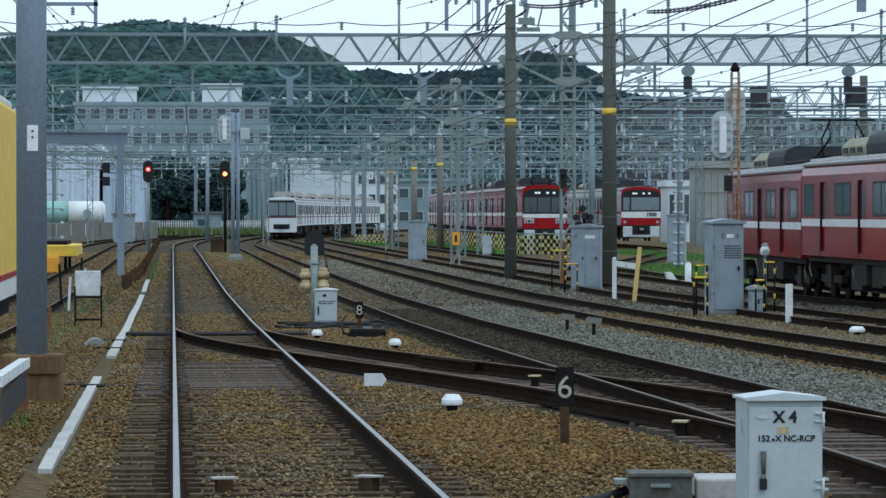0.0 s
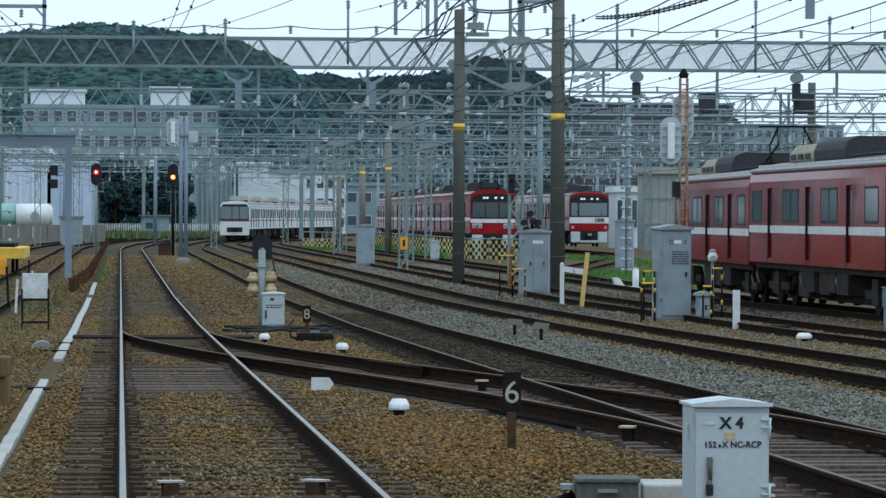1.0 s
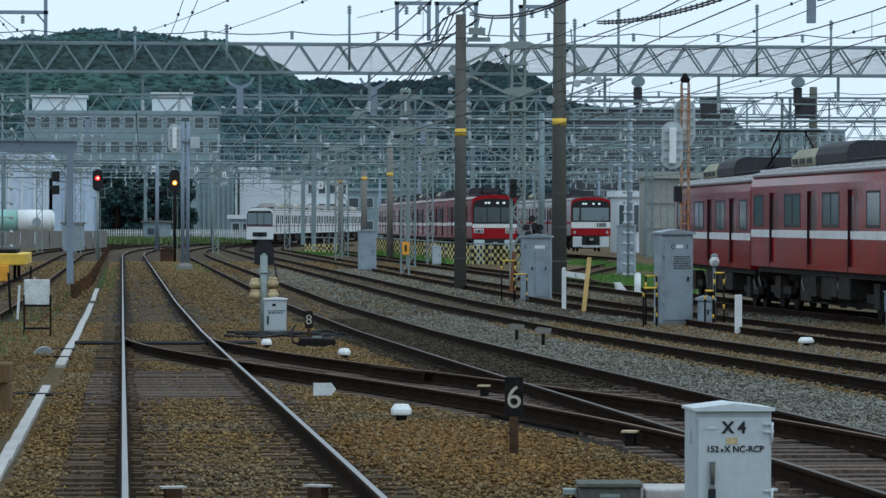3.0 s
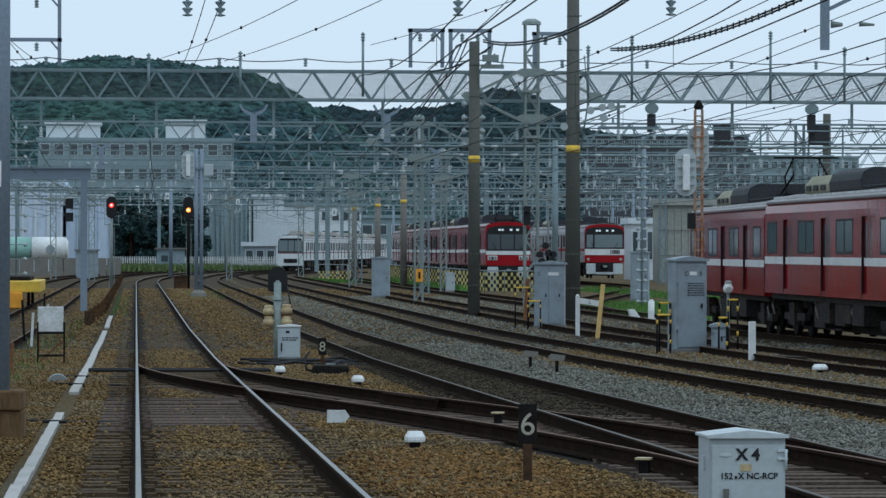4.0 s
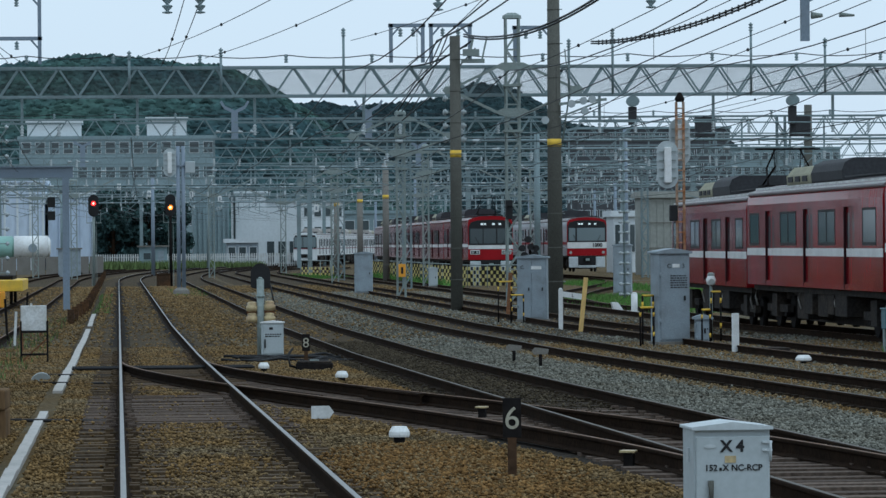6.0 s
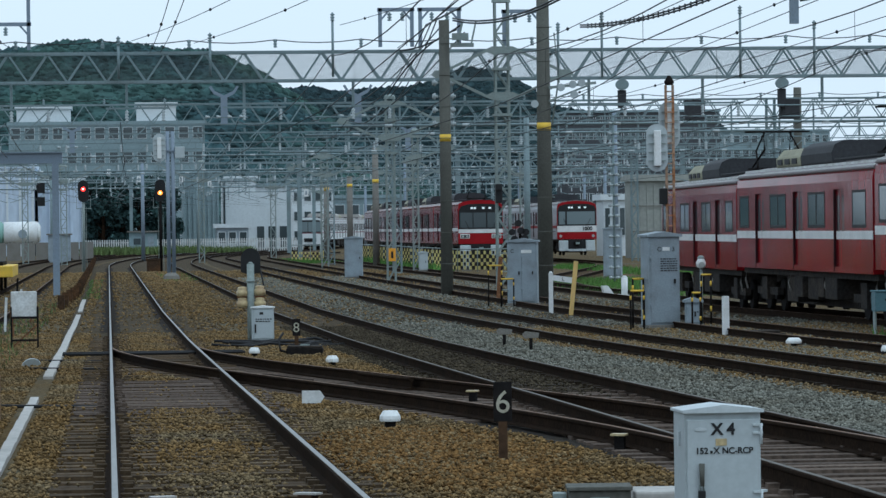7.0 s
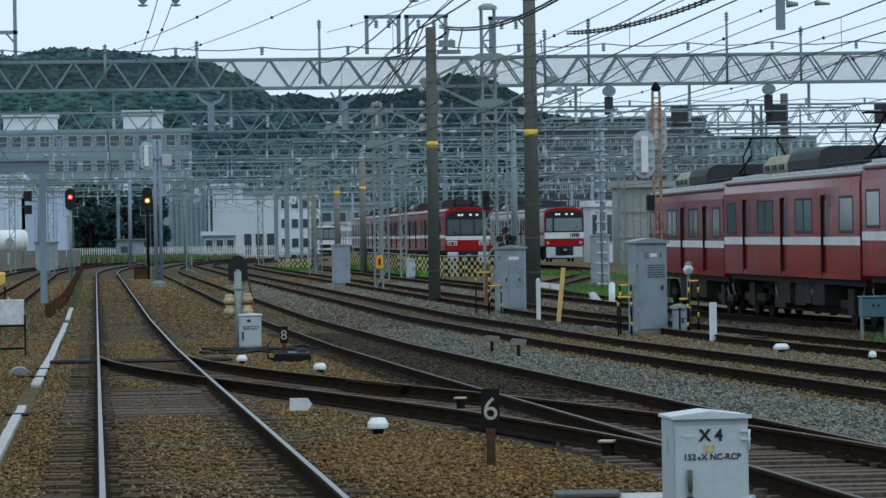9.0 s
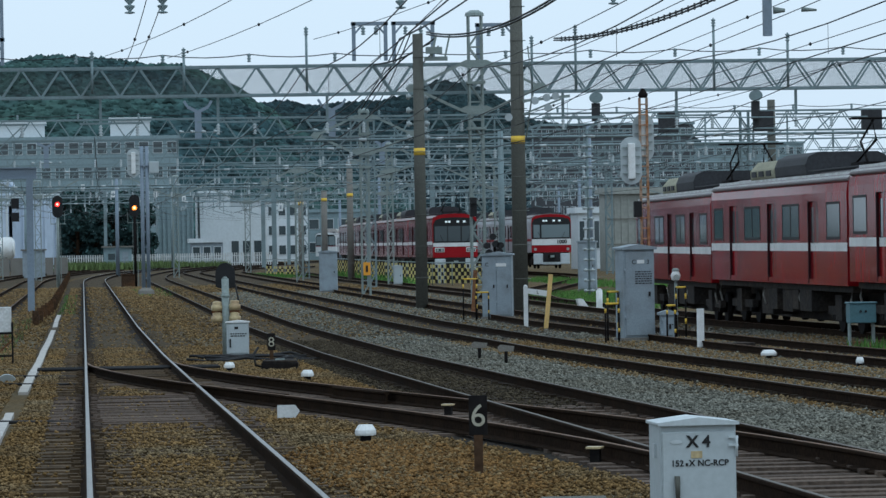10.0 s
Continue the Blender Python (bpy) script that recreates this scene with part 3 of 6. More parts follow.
def build_lead():
    """The ladder track that swings across to the stainless train."""
    t = thing("railway_track", "rust-brown lead track swinging across to a parked train", "railway track", kind="structure")
    def lx(y):
        u = min(1.0, max(0.0, (y - 140.0) / 124.0))
        return 16.9 + 15.1 * u * u * (3 - 2 * u)
    ys = [140 + 4 * i for i in range(32)]
    for side in (-0.75, 0.75):
        rail(t, [(lx(y) + side, y) for y in ys], "railrust", 0.004)
    far = Geo()
    for i in range(150):
        y = 170 + i * 0.6
        far.box(lx(y) - 1.2, lx(y) + 1.2, y - 0.11, y + 0.11, railtop(y) - 0.25, railtop(y) - 0.156)
    tagged(part("far_sleepers", far, "sleeper", t), kind="stuff")


build_lead()


def red_front(parent, y, mat, skirt, number="", low=2.05, strip=0.24):
    """The driver's end of a car, facing the viewer: window band, white strip, lamps, skirt."""
    f = part("front", Geo().extrude_y(car_profile(1.395), y - 0.12, y), mat, parent, bevel=0.05)
    arch = [(-1.36, low), (1.36, low), (1.36, 3.2), (1.22, 3.48), (0.8, 3.6), (0, 3.63), (-0.8, 3.6), (-1.22, 3.48), (-1.36, 3.2)]
    part("windscreen", Geo().extrude_y(arch, y - 0.14, y - 0.12), "black", parent, "black-framed windscreen", bevel=0.02)
    panes = ((-1.27, -0.5), (-0.44, 0.34), (0.42, 1.27)) if skirt == "split" else ((-1.26, -0.82), (-0.7, 1.26))
    for a, b in panes:
        part("pane", Geo().box(a, b, y - 0.15, y - 0.135, low + 0.1, 3.08), "glass" if skirt == "split" else "glass_skylit", f)
    part("front_band", Geo().box(-1.39, 1.39, y - 0.145, y - 0.12, low - strip, low), "bandwhite", parent, "white strip under the windscreen")
    for a, b in ((-0.62, -0.46), (-0.42, -0.28), (0.1, 0.26), (0.5, 0.66)):
        part("destination_lamp", Geo().box(a, b, y - 0.155, y - 0.14, 3.3, 3.42), "lampwhite", f)
    for s in (-1, 1):
        if skirt == "split":
            h = part("headlight", Geo().box(s * 0.98 - 0.3, s * 0.98 + 0.3, y - 0.16, y - 0.12, low - 0.58, low - 0.3), "bandwhite", parent, bevel=0.02)
            part("lamp_frame", Geo().box(s * 0.98 - 0.25, s * 0.98 + 0.25, y - 0.166, y - 0.16, low - 0.54, low - 0.35), "black", h)
            for k in (-0.13, 0.13):
                part("lamp_lens", Geo().tube((s * 0.98 + k, y - 0.175, low - 0.445), (s * 0.98 + k, y - 0.166, low - 0.445), 0.08, n=14), "lens", h)
        else:
            h = part("headlight", Geo().tube((s * 1.15, y - 0.14, low - 0.72), (s * 1.15, y - 0.12, low - 0.72), 0.1, n=14), "lens", parent)
        part("wiper", Geo().tube((s * 0.7, y - 0.17, low), (s * 0.95, y - 0.17, low + 0.5), 0.015, n=6), "black", f)
    part("coupler_recess", Geo().box(-0.6, 0.6, y - 0.13, y - 0.02, 0.5, 1.12), "black", parent, "black recess round the coupler")
    cp = part("coupler", Geo().box(-0.2, 0.2, y - 0.5, y, 0.72, 1.0).tube((-0.25, y - 0.2, 0.86), (0.25, y - 0.2, 0.86), 0.11), "dark", parent, bevel=0.02)
    part("coupler_face", Geo().box(-0.14, 0.14, y - 0.52, y - 0.5, 0.78, 0.94), "steel", cp)
    for s in (-1, 1):
        x0, x1 = sorted((s * 0.62, s * 1.28))
        part("skirt", Geo().box(x0, x1, y - 0.14, y + 0.05, 0.4 if skirt == "split" else 0.3, 1.06), "lidgrey", parent, "pale grey skirt", bevel=0.05)
    if skirt != "split":
        part("skirt", Geo().box(-0.62, 0.62, y - 0.12, y + 0.05, 0.28, 0.46), "lidgrey", parent, "pale grey skirt", bevel=0.03)
    if number:
        text_part("class_number", number, 0.36, "black", parent, pose(0.72, y - 0.155, low - strip / 2, 90, 0, 0), 0.004, bold=0.015)


WIN = [(4.2, 5.6), (5.9, 7.5), (10.4, 12.0), (12.3, 13.6), (16.1, 17.4)]
front_car = train_car("dark red train car with a white band, its driver's end showing", "red", "red", RED_BANDS, RED_D, WIN, panto=True, ends=False, group="parked red train in the depot")
red_front(front_car, 0.0, "redbright", "split")
front_car.matrix_basis = pose(22.3, 238.0, 0.28)
rest = train_car("dark red train car with a white band in a parked train", "red", "red", RED_BANDS, RED_D, WIN, group="parked red train in the depot")
rest.matrix_basis = pose(22.3, 256.1, 0.26)
for k in range(1, 5):
    copy_thing(rest, pose(22.3 + 0.06 * k * k, 256.1 + 18.1 * k, 0.24, 0, 0, -0.35 * k))

steel_front = train_car("stainless train car with a red front end and white strip", "stainless", "roofgrey", [(1.93, 2.1, "redbright")], RED_D, WIN, ends=False, group="parked stainless train")
red_front(steel_front, 0.0, "redbright", "full", "1000", 2.08, 0.43)
steel_front.matrix_basis = pose(32.0, 268.0, 0.38)
steel_rest = train_car("stainless train car with a red stripe in a parked train", "stainless", "roofgrey", [(1.93, 2.1, "redbright")], RED_D, WIN, group="parked stainless train")
steel_rest.matrix_basis = pose(32.0, 286.1, 0.36)
for k in range(1, 4):
    copy_thing(steel_rest, pose(32.0, 286.1 + 18.1 * k, 0.34))

# the white train that pulls away round the bend, one keyed object for each car
WHITE_BANDS = [(1.9, 2.0, "maroon"), (3.3, 3.36, "maroon")]


def white_front(parent, y):
    prof = [(-1.38, 0.55), (1.38, 0.55), (1.40, 1.2), (1.38, 3.2), (1.2, 3.55), (0.8, 3.72), (-0.8, 3.72), (-1.2, 3.55), (-1.38, 3.2), (-1.40, 1.2)]
    f = part("front", Geo().extrude_y(prof, y - 0.25, y + 0.12), "bodywhite", parent, bevel=0.16)
    part("windscreen", Geo().extrude_y([(-1.36, 2.0), (1.36, 2.0), (1.35, 3.2), (1.15, 3.52), (-1.15, 3.52), (-1.35, 3.2)], y - 0.29, y - 0.25), "black", parent, "wide dark windscreen", bevel=0.03)
    for a, b in ((-1.28, -0.3), (-0.22, 0.4), (0.48, 1.28)):
        part("pane", Geo().box(a, b, y - 0.305, y - 0.285, 2.1, 3.3), "glass_skylit", f)
    part("front_stripe", Geo().box(-1.36, 1.36, y - 0.265, y - 0.25, 1.88, 1.98), "maroon", parent)
    part("coupler_recess", Geo().box(-0.75, 0.75, y - 0.285, y - 0.25, 0.85, 1.3), "black", parent, "black recess round the coupler", bevel=0.05)
    part("coupler", Geo().box(-0.2, 0.2, y - 0.6, y - 0.25, 0.9, 1.15), "dark", parent, bevel=0.02)


white_cars = []
w0 = train_car("white train car with a maroon line, rear of a departing train", "bodywhite", "roofgrey", WHITE_BANDS, [2.9, 7.0, 11.0, 15.1], [(4.2, 5.7), (8.3, 9.7), (12.3, 13.8), (16.3, 17.4)], ends=False, kit="slab", group="departing white train")
white_front(w0, 0.0)
w1 = train_car("white train car with a maroon line in a departing train", "bodywhite", "roofgrey", WHITE_BANDS, [2.9, 7.0, 11.0, 15.1], [(0.6, 1.7), (4.2, 5.7), (8.3, 9.7), (12.3, 13.8), (16.3, 17.4)], kit="slab", group="departing white train")
white_cars = [w0, w1] + [copy_thing(w1, pose(0, 0, 0)) for _ in range(4)]


# ---- overhead line structures ----
def truss(parent, x0, x1, y, z0, z1, deep, panel, mat, chord=0.09, web=0.06):
    """A lattice box girder along x: one part a chord, one for its webs."""
    for yy in (y, y + deep):
        for z in (z0, z1):
            part("chord", Geo().bar((x0, yy, z), (x1, yy, z), chord), mat, parent)
    w = Geo()
    n = int((x1 - x0) / panel)
    for i in range(n):
        a, b, m = x0 + i * panel, x0 + (i + 1) * panel, x0 + (i + 0.5) * panel
        for yy in (y, y + deep):
            w.bar((a, yy, z1), (m, yy, z0), web)
            w.bar((m, yy, z0), (b, yy, z1), web)
        w.bar((a, y, z1), (a, y + deep, z1), web)
        w.bar((m, y, z0), (m, y + deep, z0), web)
    tagged(part("web", w, mat, parent), kind="stuff")


def lattice_mast(parent, x, y, z0, z1, w=0.42, mat="steel", panel=0.75):
    for dx in (-w / 2, w / 2):
        for dy in (-w / 2, w / 2):
            part("post_angle", Geo().bar((x + dx, y + dy, z0), (x + dx, y + dy, z1), 0.07), mat, parent)
    g = Geo()
    z, k = z0 + 0.1, 1
    while z < z1 - panel:
        for dy in (-w / 2, w / 2):
            g.bar((x - k * w / 2, y + dy, z), (x + k * w / 2, y + dy, z + panel), 0.045)
            g.bar((x - w / 2, y + dy, z), (x + w / 2, y + dy, z), 0.04)
        for dx in (-w / 2, w / 2):
            g.bar((x + dx, y - k * w / 2, z), (x + dx, y + k * w / 2, z + panel), 0.045)
        z += panel
        k = -k
    tagged(part("lacing", g, mat, parent), kind="stuff")


def insulator_geo(x, y, z, n=4, r=0.1, h=0.11):
    prof = [(0.03, 0)]
    for i in range(n):
        prof += [(r, i * h + 0.02), (r * 0.9, i * h + 0.05), (0.035, i * h + 0.07)]
    return Geo().lathe((x, y, z), prof + [(0.03, n * h)], 10)


def gantry(y, x0, x1, posts, top=9.4, depth=1.13, mat="steelfar", rng=None, hangers=True, panel=1.5):
    g = thing("catenary_gantry", "grey-green steel lattice gantry carrying overhead wires across the tracks", "gantry", group="overhead line gantries")
    truss(g, x0, x1, y, top - depth, top, 0.8, panel, mat, 0.1 if y < 160 else 0.085, 0.065 if y < 160 else 0.05)
    for px in posts:
        if y < 330:
            lattice_mast(g, px, y + 0.4, ground(y), top, 0.45, mat)
        else:
            part("post", Geo().box(px - 0.2, px + 0.2, y + 0.2, y + 0.6, ground(y), top), mat, g)
    if hangers:
        for tx in TRACKS:
            if x0 + 1 < tx < x1 - 1:
                d = part("drop_arm", Geo().bar((tx, y + 0.4, top - depth), (tx, y + 0.4, top - depth - 1.0), 0.1).bar((tx - 0.8, y + 0.4, top - depth - 1.0), (tx + 1.6, y + 0.4, top - depth - 1.0), 0.07)
                         .bar((tx + 1.5, y + 0.4, top - depth - 1.0), (tx + 0.2, y + 0.4, top - depth - 2.2), 0.05), mat, g)
                part("insulator", insulator_geo(tx, y + 0.4, top - depth - 1.5, 4, 0.075), "insulator", d)
                part("insulator", insulator_geo(tx + 1.4, y + 0.4, top - depth - 1.5, 4, 0.075), "insulator", d)
    return g


TRACKS = [-8.0, -4.4, 0.0, 4.5, 8.7, 12.5, 17.85, 22.3, 27.0, 32.0, 36.5, 41.0, 45.5]
front_gantry = gantry(147.5, -24, 60, [-20.0, 58], 9.29, 1.1)
net = Geo()
for k in range(84):
    net.tube((-24, 148.35, 8.22 + 0.0122 * k), (60, 148.35, 8.22 + 0.0122 * k), 0.0027, n=4)
part("wire_netting", net, "netting", front_gantry, "fine dark wire netting")
gantry(211, -26, 62, [-14.0, 15.1, 36.0], 9.4, 1.1)
gantry(274, -26, 64, [-12.0, 15.1, 37.0])
gantry(337, -28, 68, [-12.5, 16.0, 30.0, 50])
gantry(400, -30, 72, [-13.0, 18.0, 34.0, 52])
gantry(463, -30, 76, [-13.0, 2.0, 24.0, 44.0], hangers=False)
gantry(526, -30, 84, [-13.0, 10.0, 32.0, 52.0], hangers=False)


def concrete_pole(x, y, z1, r0, r1, band_z=None, label="dark round concrete pole with a yellow band beside the tracks", mat="pole"):
    p = thing("catenary_pole", label, "pole", group="overhead line poles")
    z0 = ground(y) - 0.05
    part("shaft", Geo().tube((x, y, z0), (x, y, z1), r0, r1, 24), mat, p)
    if band_z:
        r = r0 + (r1 - r0) * (band_z - z0) / (z1 - z0) + 0.006
        part("yellow_band", Geo().tube((x, y, band_z - 0.13), (x, y, band_z + 0.13), r, n=24), "yellow", p)
    k = z0 + 1.2
    while k < z1 - 0.5:
        r = r0 + (r1 - r0) * (k - z0) / (z1 - z0) + 0.008
        part("clamp_ring", Geo().tube((x, y, k), (x, y, k + 0.03), r, n=20), mat, p)
        part("bolt", Geo().tube((x + r - 0.02, y - 0.1, k + 0.02), (x + r + 0.07, y - 0.1, k + 0.02), 0.018, n=6), "steel", p)
        k += 1.15
    return p


concrete_pole(11.55, 140.0, 10.05, 0.225, 0.19, 5.75)
concrete_pole(13.95, 129.2, 12.0, 0.27, 0.2, 5.85)
for x, y, z in ((17.1, 315.0, 6.0), (17.45, 290.0, 6.4), (17.6, 264.0, 8.0)):
    concrete_pole(x, y, z, 0.24, 0.21, 5.7, "grey round concrete pole with a faded yellow band", "concrete")


# ---- forested hill and distance ----
def build_hill(name, y, heights, spread, label, seed, mat="leaf"):
    """A wooded ridge: ground of the hill with thousands of tree crowns on its near side."""
    rng = np.random.RandomState(seed)
    h = thing(name, label, "hill", kind="structure")
    xs = np.linspace(heights[0][0], heights[-1][0], 90)
    top = np.interp(xs, [p[0] for p in heights], [p[1] for p in heights])
    g = Geo()
    rows = 14
    for j in range(rows):
        f = j / (rows - 1)
        for x, t in zip(xs, top):
            g.v.append((float(x), y + spread * f, max(-0.5, float(t) * math.sin(f * math.pi / 2))))
    n = len(xs)
    g.f = [(j * n + i, j * n + i + 1, (j + 1) * n + i + 1, (j + 1) * n + i) for j in range(rows - 1) for i in range(n - 1)]
    g.smooth = [True] * len(g.f)
    part("slope", g, mat, h)
    count = 9000
    fx, fj = rng.uniform(xs[0], xs[-1], count), rng.uniform(0.05, 1.0, count)
    verts, faces = [], []
    ico = [(0, 0, 1), (0.894, 0, 0.447), (0.276, 0.851, 0.447), (-0.724, 0.526, 0.447), (-0.724, -0.526, 0.447), (0.276, -0.851, 0.447),
           (0.724, 0.526, -0.447), (-0.276, 0.851, -0.447), (-0.894, 0, -0.447), (-0.276, -0.851, -0.447), (0.724, -0.526, -0.447)]
    fi = [(0, 1, 2), (0, 2, 3), (0, 3, 4), (0, 4, 5), (0, 5, 1), (1, 6, 2), (2, 7, 3), (3, 8, 4), (4, 9, 5), (5, 10, 1), (2, 6, 7), (3, 7, 8), (4, 8, 9), (5, 9, 10), (1, 10, 6)]
    for x, f in zip(fx, fj):
        t = float(np.interp(x, xs, top))
        r = rng.uniform(0.5, 1.5) * y / 700
        base = (x, y + spread * f, t * math.sin(f * math.pi / 2) - 0.3 * r)
        k = len(verts)
        jit = rng.uniform(0.7, 1.3, (11, 3))
        verts += [(base[0] + r * a * q[0], base[1] + r * b * q[1], base[2] + r * 0.9 * c * q[2]) for (a, b, c), q in zip(ico, jit)]
        faces += [(k + a, k + b, k + c) for a, b, c in fi]
    g = Geo()
    g.v, g.f, g.smooth = verts, faces, [False] * len(faces)
    tagged(part("tree_crowns", g, mat, h), kind="stuff")


build_hill("wooded_hill", 900, [(-150, 30), (-68, 44), (-37, 51), (-21.4, 52.3), (-13.6, 53.8), (-5.8, 54), (9.8, 52.8), (14.5, 51.8), (28.5, 50.9), (33.2, 48.5), (41, 45.3), (45.7, 41.5), (49.6, 39.5), (56.5, 34), (72, 23), (100, 5)], 160, "blue-green wooded hill behind the yard, tinted for haze", 3)
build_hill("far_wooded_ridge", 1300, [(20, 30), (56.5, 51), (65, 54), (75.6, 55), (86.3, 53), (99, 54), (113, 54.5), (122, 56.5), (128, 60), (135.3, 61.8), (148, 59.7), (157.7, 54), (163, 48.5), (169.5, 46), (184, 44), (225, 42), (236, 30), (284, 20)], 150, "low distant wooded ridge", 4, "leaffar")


# ---- trackside cabinets ----
def cabinet(x, y, w, d, h, mat, label, turn=0.0, doors=1, base=0.12):
    c = thing("equipment_cabinet", label, "cabinet", pose(x, y, ground(y), 0, 0, turn), group="trackside cabinets")
    part("plinth", Geo().box(-w / 2 - 0.04, w / 2 + 0.04, -d / 2 - 0.04, d / 2 + 0.04, -0.05, base), "concrete", c, bevel=0.01)
    part("body", Geo().box(-w / 2, w / 2, -d / 2, d / 2, base, h), mat, c, bevel=0.012)
    e = 0.05
    prof = [(-w / 2 - e, h), (w / 2 + e, h), (w / 2 + e, h + 0.05), (0, h + 0.12), (-w / 2 - e, h + 0.05)]
    part("roof", Geo().extrude_y(prof, -d / 2 - e, d / 2 + e), mat, c, "low pitched metal roof", bevel=0.008)
    for i in range(doors):
        a, b = -w / 2 + 0.04 + i * (w - 0.08) / doors, -w / 2 + 0.04 + (i + 1) * (w - 0.08) / doors - 0.015
        dr = part("door", Geo().box(a, b, -d / 2 - 0.02, -d / 2, base + 0.05, h - 0.06), mat, c, bevel=0.006)
        part("handle", Geo().box(b - 0.1, b - 0.06, -d / 2 - 0.05, -d / 2 - 0.02, h * 0.5, h * 0.5 + 0.1), "black", dr)
        for z in (0.25, 0.75):
            part("hinge", Geo().tube((a - 0.012, -d / 2 - 0.02, h * z), (a - 0.012, -d / 2 - 0.02, h * z + 0.1), 0.014, n=8), mat, dr)
    return c


def bars(parent, x, y, z, w, rows, size, mat="black", seed=1):
    """Rows of short plain bars in place of small illegible lettering on an upright face."""
    rng = random.Random(seed)
    g = Geo()
    for i in range(rows):
        u = x
        while u < x + w - size:
            q = rng.uniform(size, size * 3)
            g.box(u, min(u + q, x + w), y - 0.003, y, z - i * size * 2 - size, z - i * size * 2)
            u += q + size * 0.7
    part("lettering", g, mat, parent)


# ---- relay box beside the turnout ----
def build_relay_box():
    x, y = 2.72, 22.05
    c = thing("relay_box", "pale grey steel relay box lettered X4 beside the turnout", "relay box", pose(x, y, ground(y), 0, 0, 2.0))
    w, d, h = 0.445, 0.34, 0.72
    part("leg", Geo().box(-0.19, -0.13, -0.1, 0.1, -0.05, 0.1), "concrete", c)
    part("leg", Geo().box(0.13, 0.19, -0.1, 0.1, -0.05, 0.1), "concrete", c)
    part("body", Geo().box(-w / 2, w / 2, -d / 2, d / 2, 0.08, h), "cabinet_light", c, bevel=0.008)
    prof = [(-w / 2 - 0.014, h - 0.012), (w / 2 + 0.014, h - 0.012), (w / 2 + 0.014, h + 0.006), (0.0, h + 0.034), (-w / 2 - 0.014, h + 0.006)]
    part("lid", Geo().extrude_y(prof, -d / 2 - 0.035, d / 2 + 0.02), "lidgrey", c, "pale grey pitched lid", bevel=0.004)
    f = -d / 2 - 0.02
    door = part("door", Geo().box(-w / 2 + 0.012, w / 2 - 0.012, f + 0.002, -d / 2, 0.1, h - 0.05), "cabinet_light", c, bevel=0.005)
    for z in (0.2, 0.585):
        part("hinge", Geo().box(w / 2 - 0.05, w / 2 + 0.008, f - 0.012, f + 0.01, z, z + 0.012).box(w / 2 - 0.05, w / 2 + 0.008, f - 0.012, f + 0.01, z + 0.045, z + 0.057)
             .tube((w / 2 - 0.002, f - 0.01, z - 0.06), (w / 2 - 0.002, f - 0.01, z + 0.06), 0.007, n=8), "lidgrey", door, "pale steel hinge")
    part("maker_plate", Geo().disc_y(-0.13, f - 0.003, 0.615, 0.035, 0.011, 0.003, 16), "lidgrey", door, "small pale oval plate")
    part("label_plate", Geo().box(-0.045, 0.02, f - 0.003, f, 0.52, 0.56), "porcelain", door, "small cream plate")
    text_part("lettering", "X 4", 0.092, "black", door, pose(0.0, f - 0.001, 0.612, 90, 0, 0), bold=0.003)
    text_part("lettering", "152", 0.05, "black", door, pose(-0.125, f - 0.001, 0.49, 90, 0, 0), bold=0.0008)
    part("lettering", Geo().box(-0.077, -0.063, f - 0.003, f, 0.476, 0.492), "black", door)
    text_part("lettering", "X NC-RCP", 0.05, "black", door, pose(0.058, f - 0.001, 0.49, 90, 0, 0), bold=0.0008)
    part("handle", Geo().tube((-0.13, f - 0.02, 0.42), (-0.128, f - 0.02, 0.29), 0.017, 0.012, 10), "pole", door, "worn grey-brown lever handle")
    lock = part("padlock", Geo().box(-0.15, -0.11, f - 0.03, f, 0.2, 0.265), "black", door, "black padlock", bevel=0.006)
    part("shackle", Geo().tube((-0.14, f - 0.015, 0.265), (-0.14, f - 0.015, 0.3), 0.005, n=6).tube((-0.12, f - 0.015, 0.265), (-0.12, f - 0.015, 0.3), 0.005, n=6), "steel", lock)
    part("catch", Geo().box(-w / 2 - 0.012, -w / 2, -0.05, 0.0, 0.52, 0.6), "lidgrey", c)
    for z in (0.18, 0.24):
        part("side_bracket", Geo().box(w / 2, w / 2 + 0.06, -0.06, 0.0, z, z + 0.012), "lidgrey", c, "pale side bracket")


build_relay_box()


def point_machine(x, y, turn):
    m = thing("point_machine", "low grey steel point machine box with black hoses", "point machine", pose(x, y, ground(y), 0, 0, turn))
    part("case", Geo().box(-0.19, 0.19, -0.16, 0.16, 0.0, 0.19), "pole", m, bevel=0.01)
    part("cover", Geo().box(-0.2, 0.2, -0.18, 0.18, 0.19, 0.215), "pole", m, "dark grey lid", bevel=0.005)
    part("latch", Geo().box(-0.06, 0.06, -0.19, -0.16, 0.13, 0.15), "steel", m)
    g = Geo()
    pts = [(-0.2, 0, 0.1), (-0.35, -0.05, 0.05), (-0.5, -0.12, 0.03), (-0.62, -0.1, 0.02)]
    g.cord(pts, 0.03, 8)
    part("hose", g, "black", m)
    part("ear", Geo().box(-0.28, -0.2, -0.08, 0.08, 0.14, 0.17), "steel", m)
    part("slab", Geo().box(0.22, 0.52, 0.0, 0.5, 0.0, 0.17), "slab", m, "pale concrete slab", bevel=0.015)


point_machine(2.2, 23.4, -5)


